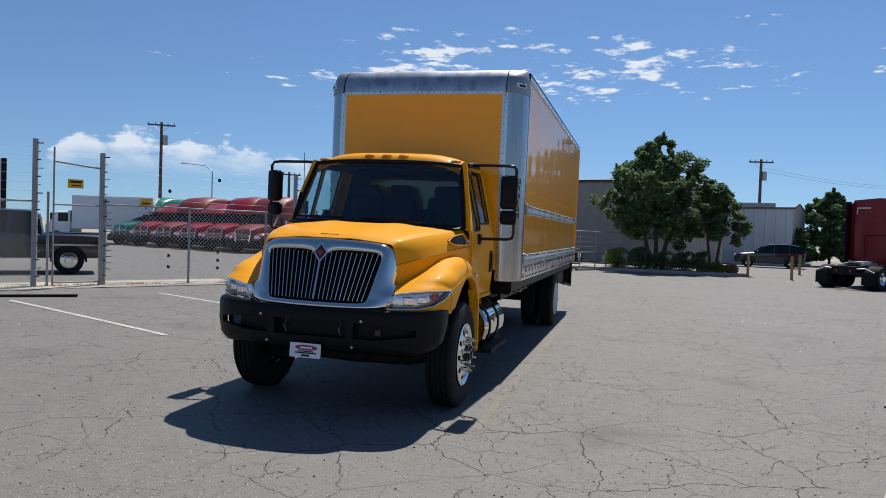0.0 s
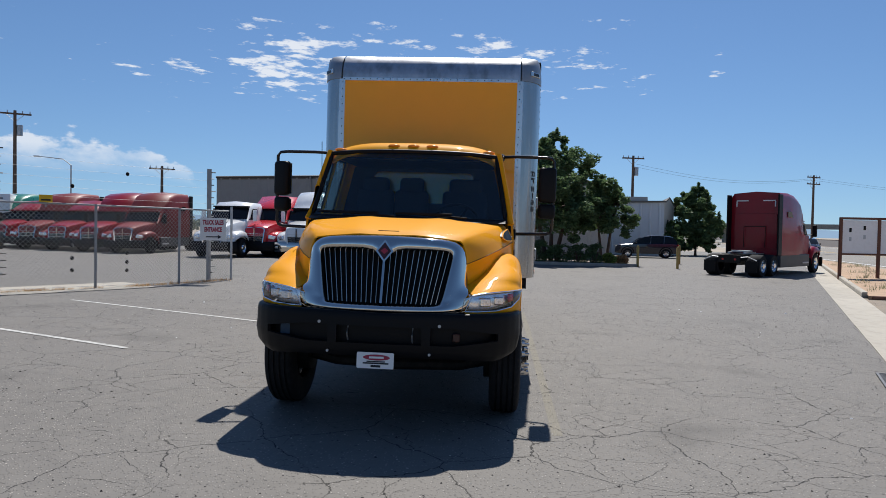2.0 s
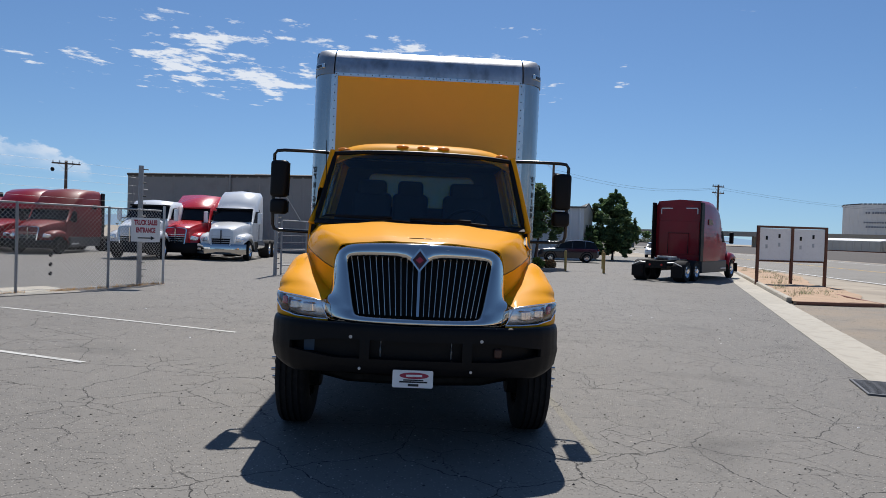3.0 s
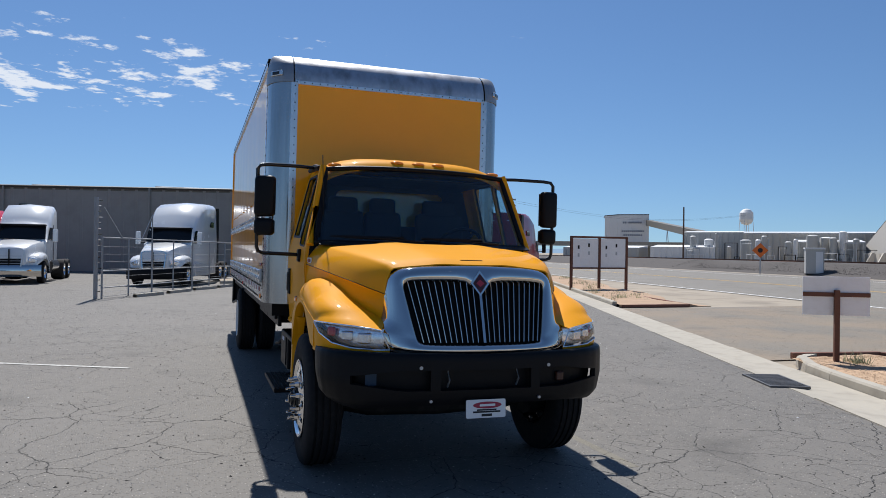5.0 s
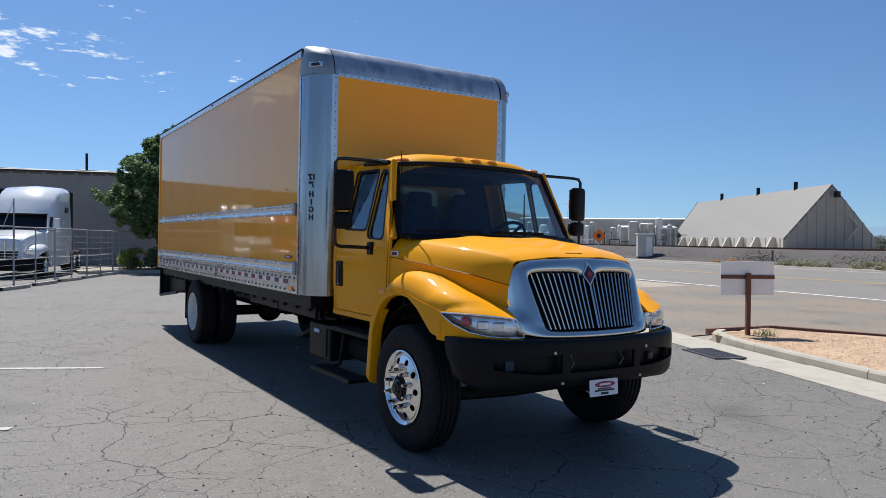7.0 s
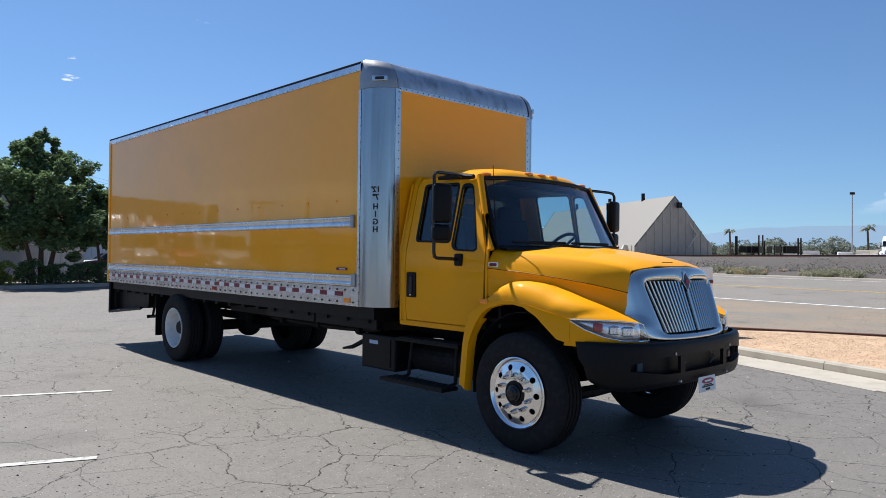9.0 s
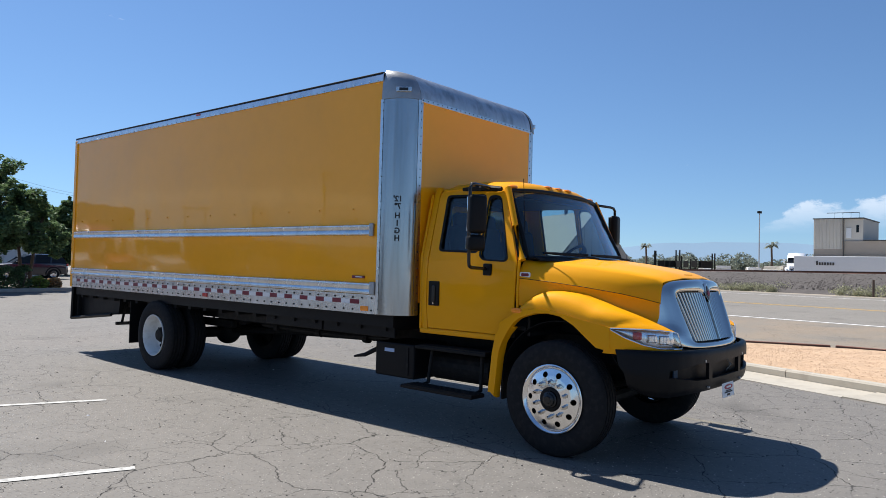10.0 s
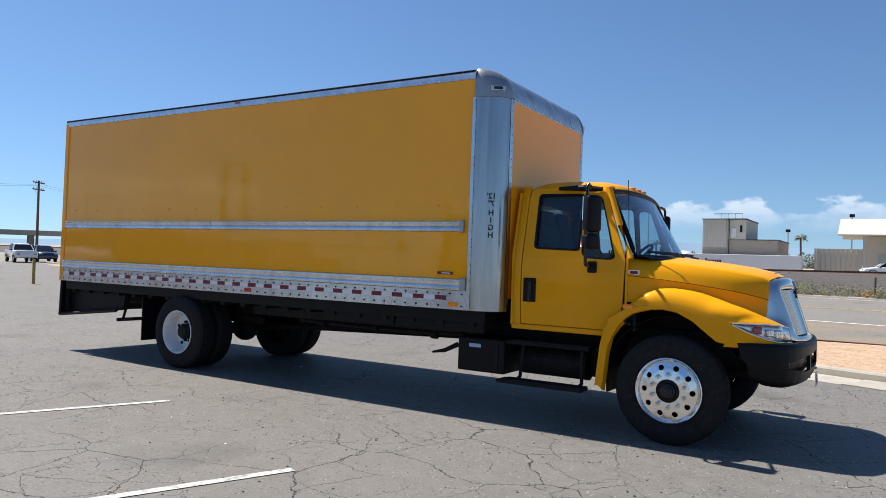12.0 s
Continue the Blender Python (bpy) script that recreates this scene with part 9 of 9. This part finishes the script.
def factory():
    root = thing("tan_factory", "tan block building with ribbed upper storey", "building")
    part("lower_wall", bx((80.6, 8.2, -0.3), (92.0, 16.4, 4.6), 0.03), WALL_TAN, root)
    part("upper_storey", bx((80.75, 11.6, 4.6), (90.0, 16.35, 7.0), 0.03), WALL_CREAM, root)
    part("ribbed_cladding", ribbed_wall(bmesh.new(), (80.6, 16.4), (80.6, 13.6), 3.7, 7.02, 0.35, 0.08), WALL_CREAM, root)
    part("roof_edge", bx((80.5, 11.5, 7.0), (90.1, 16.5, 7.1)), ROOF_DARK, root)
    part("roof_edge", bx((80.5, 8.1, 4.58), (92.1, 11.55, 4.68)), ROOF_DARK, root)
    part("window", bx((80.65, 12.7, 4.9), (80.75, 13.2, 6.0), 0.02), WALL_WHITE, root)
    part("window", bx((80.68, 12.0, 5.5), (80.78, 12.25, 6.3), 0.02), DARK_GLASS, root)
    for y in (12.2, 13.0, 13.8, 14.6):
        part("roof_rail", tube(bmesh.new(), [(82, y, 7.0), (82, y, 7.75), (82, y + 0.8, 7.75)], 0.04, 6), STEEL_DARK, root)
    part("downpipe", cyl(bmesh.new(), (80.4, 13.4, 1), (80.4, 13.4, 7.0), 0.07, n=8), ROOF_DARK, root)
    wl = thing("white_trailer", "long white trailer with dark lettering bars", "trailer")
    part("body", bx((77.3, 5.5, 0.9), (79.6, 17.6, 2.86), 0.04), WALL_WHITE, wl)
    for k in range(7):
        part("letter_bar", bx((77.26, 15.2 - k * 0.26, 1.9), (77.29, 15.38 - k * 0.26, 2.35 if k == 0 else 2.2)), ROOF_DARK, wl)
    part("chassis", bx((77.5, 5.8, 0.4), (79.4, 17.3, 0.9)), STEEL_DARK, wl)
    sh = thing("open_shed", "pale open-sided shed with white sloping roof", "building")
    part("low_wall", ribbed_wall(bmesh.new(), (86.6, 4.9), (86.8, -0.2), -0.3, 3.9, 0.5, 0.1), WALL_CREAM, sh)
    part("back_wall", bx((87.0, -12, -0.3), (96, -0.2, 5.2), 0.03), WALL_CREAM, sh)
    bm = bmesh.new()
    skin(bm, [[(84.0, 2.4, 5.5), (90.0, 2.4, 7.6), (97.0, 2.4, 5.5)], [(84.0, -14, 5.5), (90.0, -14, 7.6), (97.0, -14, 5.5)]])
    part("roof", thicken(bm, 0.15), WALL_CREAM, sh)
    part("post", cyl(bmesh.new(), (84.4, -0.2, 0), (84.4, -0.2, 5.5), 0.12, n=8), WALL_CREAM, sh)
    part("door", bx((86.9, -4.5, 0), (87.0, -1.5, 3.4)), WALL_GREY, sh)


factory()
car(pose(75.5, -2.4, 0.75, 0, 0, 10), WHITE_PAINT, "white car parked beyond the railway bank", "suv")


def yard_z(x, y=20.0):
    """The yard climbs gently away from the railway."""
    t = max(0.0, min(1.0, (x - 70) / 95))
    return -0.2 + 1.4 * t * max(0.0, min(1.0, (62 - y) / 22))


def yard_ground():
    bm = bmesh.new()
    skin(bm, [[(x, y, yard_z(x, y) + 0.04 * noise.noise(Vector((x * 0.1, y * 0.1, 1)))) for x in (66, 70, 76, 84, 94, 106, 120, 140, 165, 230)] for y in (-90, -60, -30, -10, 0, 10, 20, 30, 40, 46, 52, 58, 62)])
    tagged(part("yard_ground", bm, DIRT, smooth=60), "tan bare dirt of the yard beyond the railway", "ground", kind="structure")


yard_ground()


def yard_clutter():
    """Masts, machines and parked trucks in the yard beyond the railway."""
    rng = random.Random(40)
    for k in range(5):
        x, y = lerp(86, 90, rng.random()), lerp(37.0, 30.5, k / 4)
        h = rng.uniform(2.3, 3.6)
        root = thing("lift_truck", "dark forklift with raised mast in a yard", "forklift", "forklifts in the yard", m=pose(x, y, yard_z(x, y), 0, 0, rng.uniform(0, 360)))
        part("mast", box(bx((-0.45, 0.9, 0.2), (-0.33, 1.05, h)), (0.33, 0.9, 0.2), (0.45, 1.05, h)), STEEL_DARK, root)
        part("body", bx((-0.5, -1.0, 0.3), (0.5, 0.7, 0.95), 0.08), STEEL_DARK if k % 3 else RUST, root)
        part("guard", box(bx((-0.55, -0.8, 1.25), (-0.48, 0.5, 2.1)), (0.48, -0.8, 1.25), (0.55, 0.5, 2.1)), STEEL_DARK, root)
        for s in (-1, 1):
            wheel_part(root, s * 0.55, 0.5, 0.32, 0.25, RUST)
            wheel_part(root, s * 0.5, -0.8, 0.28, 0.2, RUST)
    for k in range(26):
        x, y = rng.uniform(86, 125), rng.uniform(14, 36)
        w, d, h = rng.uniform(0.8, 2.2), rng.uniform(0.8, 2.0), rng.uniform(0.6, 1.5)
        root = thing("pallet_stack", "stack of pale crates and scrap in a yard", "crate", "stacks in the yard", m=pose(x, y, yard_z(x, y), 0, 0, rng.uniform(0, 90)))
        for j in range(3):
            part("crate", bx((-w / 2, -d / 2, j * h / 3), (w / 2 - 0.1 * j, d / 2, (j + 0.9) * h / 3), 0.03), (WALL_TAN, WALL_CREAM, WALL_WHITE, WALL_WHITE, WALL_CREAM)[(k * 2 + j) % 5], root)
    tractor(pose(97, 22.5, yard_z(97), 0, 0, 100), WHITE_PAINT, "white semi tractor in the yard beyond the railway", "mid")
    car(pose(93, 20.5, yard_z(93), 0, 0, 80), NAVY_PAINT, "dark car parked in the far yard", "suv", "cars in the far yard")


yard_clutter()

# railway signal hut, warning diamond, marker posts
hut = thing("signal_hut", "pale grey railway signal hut beside the track", "hut", m=pose(54.7, 47.9, 0.05, 0, 0, -40) @ Matrix.Diagonal((0.8, 0.8, 1.0, 1)))
part("body", bx((-1.0, -0.8, 0), (1.0, 0.8, 2.35), 0.02), WALL_GREY, hut)
part("roof", bx((-1.1, -0.9, 2.35), (1.1, 0.9, 2.5), 0.03), WALL_WHITE, hut)
part("door", bx((0.1, -0.83, 0.1), (0.85, -0.79, 2.1), 0.01), WALL_WHITE, hut)
dia = thing("warning_sign", "orange diamond road warning sign on a post", "road sign", m=pose(51.5, 51.5, -0.1, 0, 0, -45))
part("post", bx((-0.06, -0.04, 0), (0.06, 0.04, 2.9)), GALV, dia)
part("diamond", plate([(-0.75, 2.35), (0, 1.6), (0.75, 2.35), (0, 3.1)], [], lambda u, v, w: (u, -0.05 - w, v), 0.02), mat("orange sign face", (0.75, 0.16, 0.02), 0.5), dia)
part("mark", plate(circle(0, 2.35, 0.24, 12), [], lambda u, v, w: (u, -0.075 - w, v), 0.01), INK, dia)
for (x, y, h) in ((45.9, 5.0, 1.1), (46.5, -1.5, 1.3), (50.0, 30.0, 1.2)):
    ob = part("marker_post", bx((-0.06, -0.06, 0), (0.06, 0.06, h), 0.01), WOOD_POLE)
    ob.matrix_world = pose(x, y, -0.12)
    tagged(ob, "short weathered roadside marker post", "post", "roadside marker posts")


# far tree line and mountains
def tree_line(name, pts, n, h0, h1, label, seed, size=0.30, leaves=430):
    rng = random.Random(seed)
    verts, faces = [], []
    for k in range(n):
        t = rng.random() * (len(pts) - 1)
        i = min(int(t), len(pts) - 2)
        f = t - i
        x, y = lerp(pts[i][0], pts[i + 1][0], f) + rng.gauss(0, 7), lerp(pts[i][1], pts[i + 1][1], f) + rng.gauss(0, 7)
        h = lerp(h0, h1, rng.random() ** 2.6)
        w = h * rng.uniform(0.4, 0.7)
        leaf_crown(verts, faces, (x, y, h * 0.45), (w, w, h * 0.5), leaves, size * (0.7 + h / 8), rng)
        leaf_crown(verts, faces, (x + rng.uniform(-1, 1) * w, y + rng.uniform(-1, 1) * w, h * 0.32), (w * 0.7, w * 0.7, h * 0.34), leaves // 2, size, rng)
    me = bpy.data.meshes.new(name)
    me.from_pydata(verts, [], faces)
    me.materials.append(FAR_TREE)
    tagged(new(name, me), label, "trees", kind="stuff")


tree_line("far_trees", [(170, -70), (190, 0), (205, 60), (200, 110), (190, 150)], 320, 2.6, 5.6, "hazy line of far trees beyond the yard", 51)
tree_line("far_hedge", [(165, -70), (182, 0), (196, 60), (192, 110), (184, 150)], 110, 1.6, 2.6, "low scrub before the far trees", 53, 0.26, 260)
tree_line("far_trees_north", [(130, 330), (60, 360), (-40, 340), (-160, 200)], 160, 3.0, 8.0, "hazy line of far trees to the north", 52, 0.5, 110)


def palm(x, y, h, seed):
    rng = random.Random(seed)
    root = thing("palm_tree", "slender fan palm with drooping fronds", "palm tree", "far palms", m=pose(x, y, 0))
    part("trunk", tube(bmesh.new(), [(0, 0, 0), (0.1, 0, h * 0.5), (0, 0.1, h)], [0.3, 0.22, 0.2], 8), BARK, root)
    verts, faces = [], []
    for k in range(26):
        a, l = rng.uniform(0, math.tau), rng.uniform(1.2, 2.0)
        e = rng.uniform(-0.7, 0.9)
        d = Vector((math.cos(a), math.sin(a), 0))
        w = Vector((-math.sin(a), math.cos(a), 0)) * 0.3
        b, c, t = Vector((0, 0, h)), Vector((0, 0, h)) + d * l * 0.6 + Vector((0, 0, l * 0.45 * e)), Vector((0, 0, h)) + d * l + Vector((0, 0, l * (0.4 * e - 0.35)))
        i = len(verts)
        verts.extend([tuple(b), tuple(c + w), tuple(t), tuple(c - w)])
        faces.append((i, i + 1, i + 2, i + 3))
    me = bpy.data.meshes.new("fronds")
    me.from_pydata(verts, [], faces)
    me.materials.append(FAR_TREE)
    ob = new("fronds", me)
    ob.parent = root


for k, (x, y, h) in enumerate(((168, 45, 6.5), (172, 30, 6.5), (165, 13, 8.0), (160, 72, 6.0))):
    palm(x, y, h, 60 + k)


def mountains():
    bm = bmesh.new()
    rows = []
    for k in range(121):
        a = lerp(-40, 130, k / 120)
        h = 46 + 34 * noise.noise(Vector((a * 0.05, 0, 0))) + 16 * noise.noise(Vector((a * 0.17, 4, 0))) + 5 * noise.noise(Vector((a * 0.6, 9, 0)))
        h *= curve_at([(-40, 0.7), (0, 0.6), (40, 0.6), (60, 0.8), (75, 1.3), (95, 1.5), (130, 1.0)], a)
        x, y = 2300 * math.sin(radians(a)), 2300 * math.cos(radians(a))
        rows.append([(x, y, -5), (x * 1.05, y * 1.05, max(12, h))])
    skin(bm, rows)
    # one sheet, its haze painted as flat pale blue
    tagged(part("mountain_backdrop", bm, MOUNTAIN, smooth=60), "horizon mountains with haze put into their pale blue colour", "mountains", kind="structure")


mountains()


def overpass():
    root = thing("overpass", "far concrete highway overpass on piers", "bridge")
    p, q = Vector((40, 205, 4.4)), Vector((125, 160, 4.4))
    bm = bx((-4, 0, -0.6), (4, (q - p).length, 0.6))
    d = part("deck", bm, CONCRETE, root)
    d.matrix_world = Matrix.Translation(p) @ (q - p).to_track_quat("Y", "Z").to_matrix().to_4x4()
    for k in range(6):
        c = p.lerp(q, (k + 0.5) / 6)
        part("pier", bx((c.x - 0.6, c.y - 0.6, -0.2), (c.x + 0.6, c.y + 0.6, 4.0)), CONCRETE, root)


overpass()
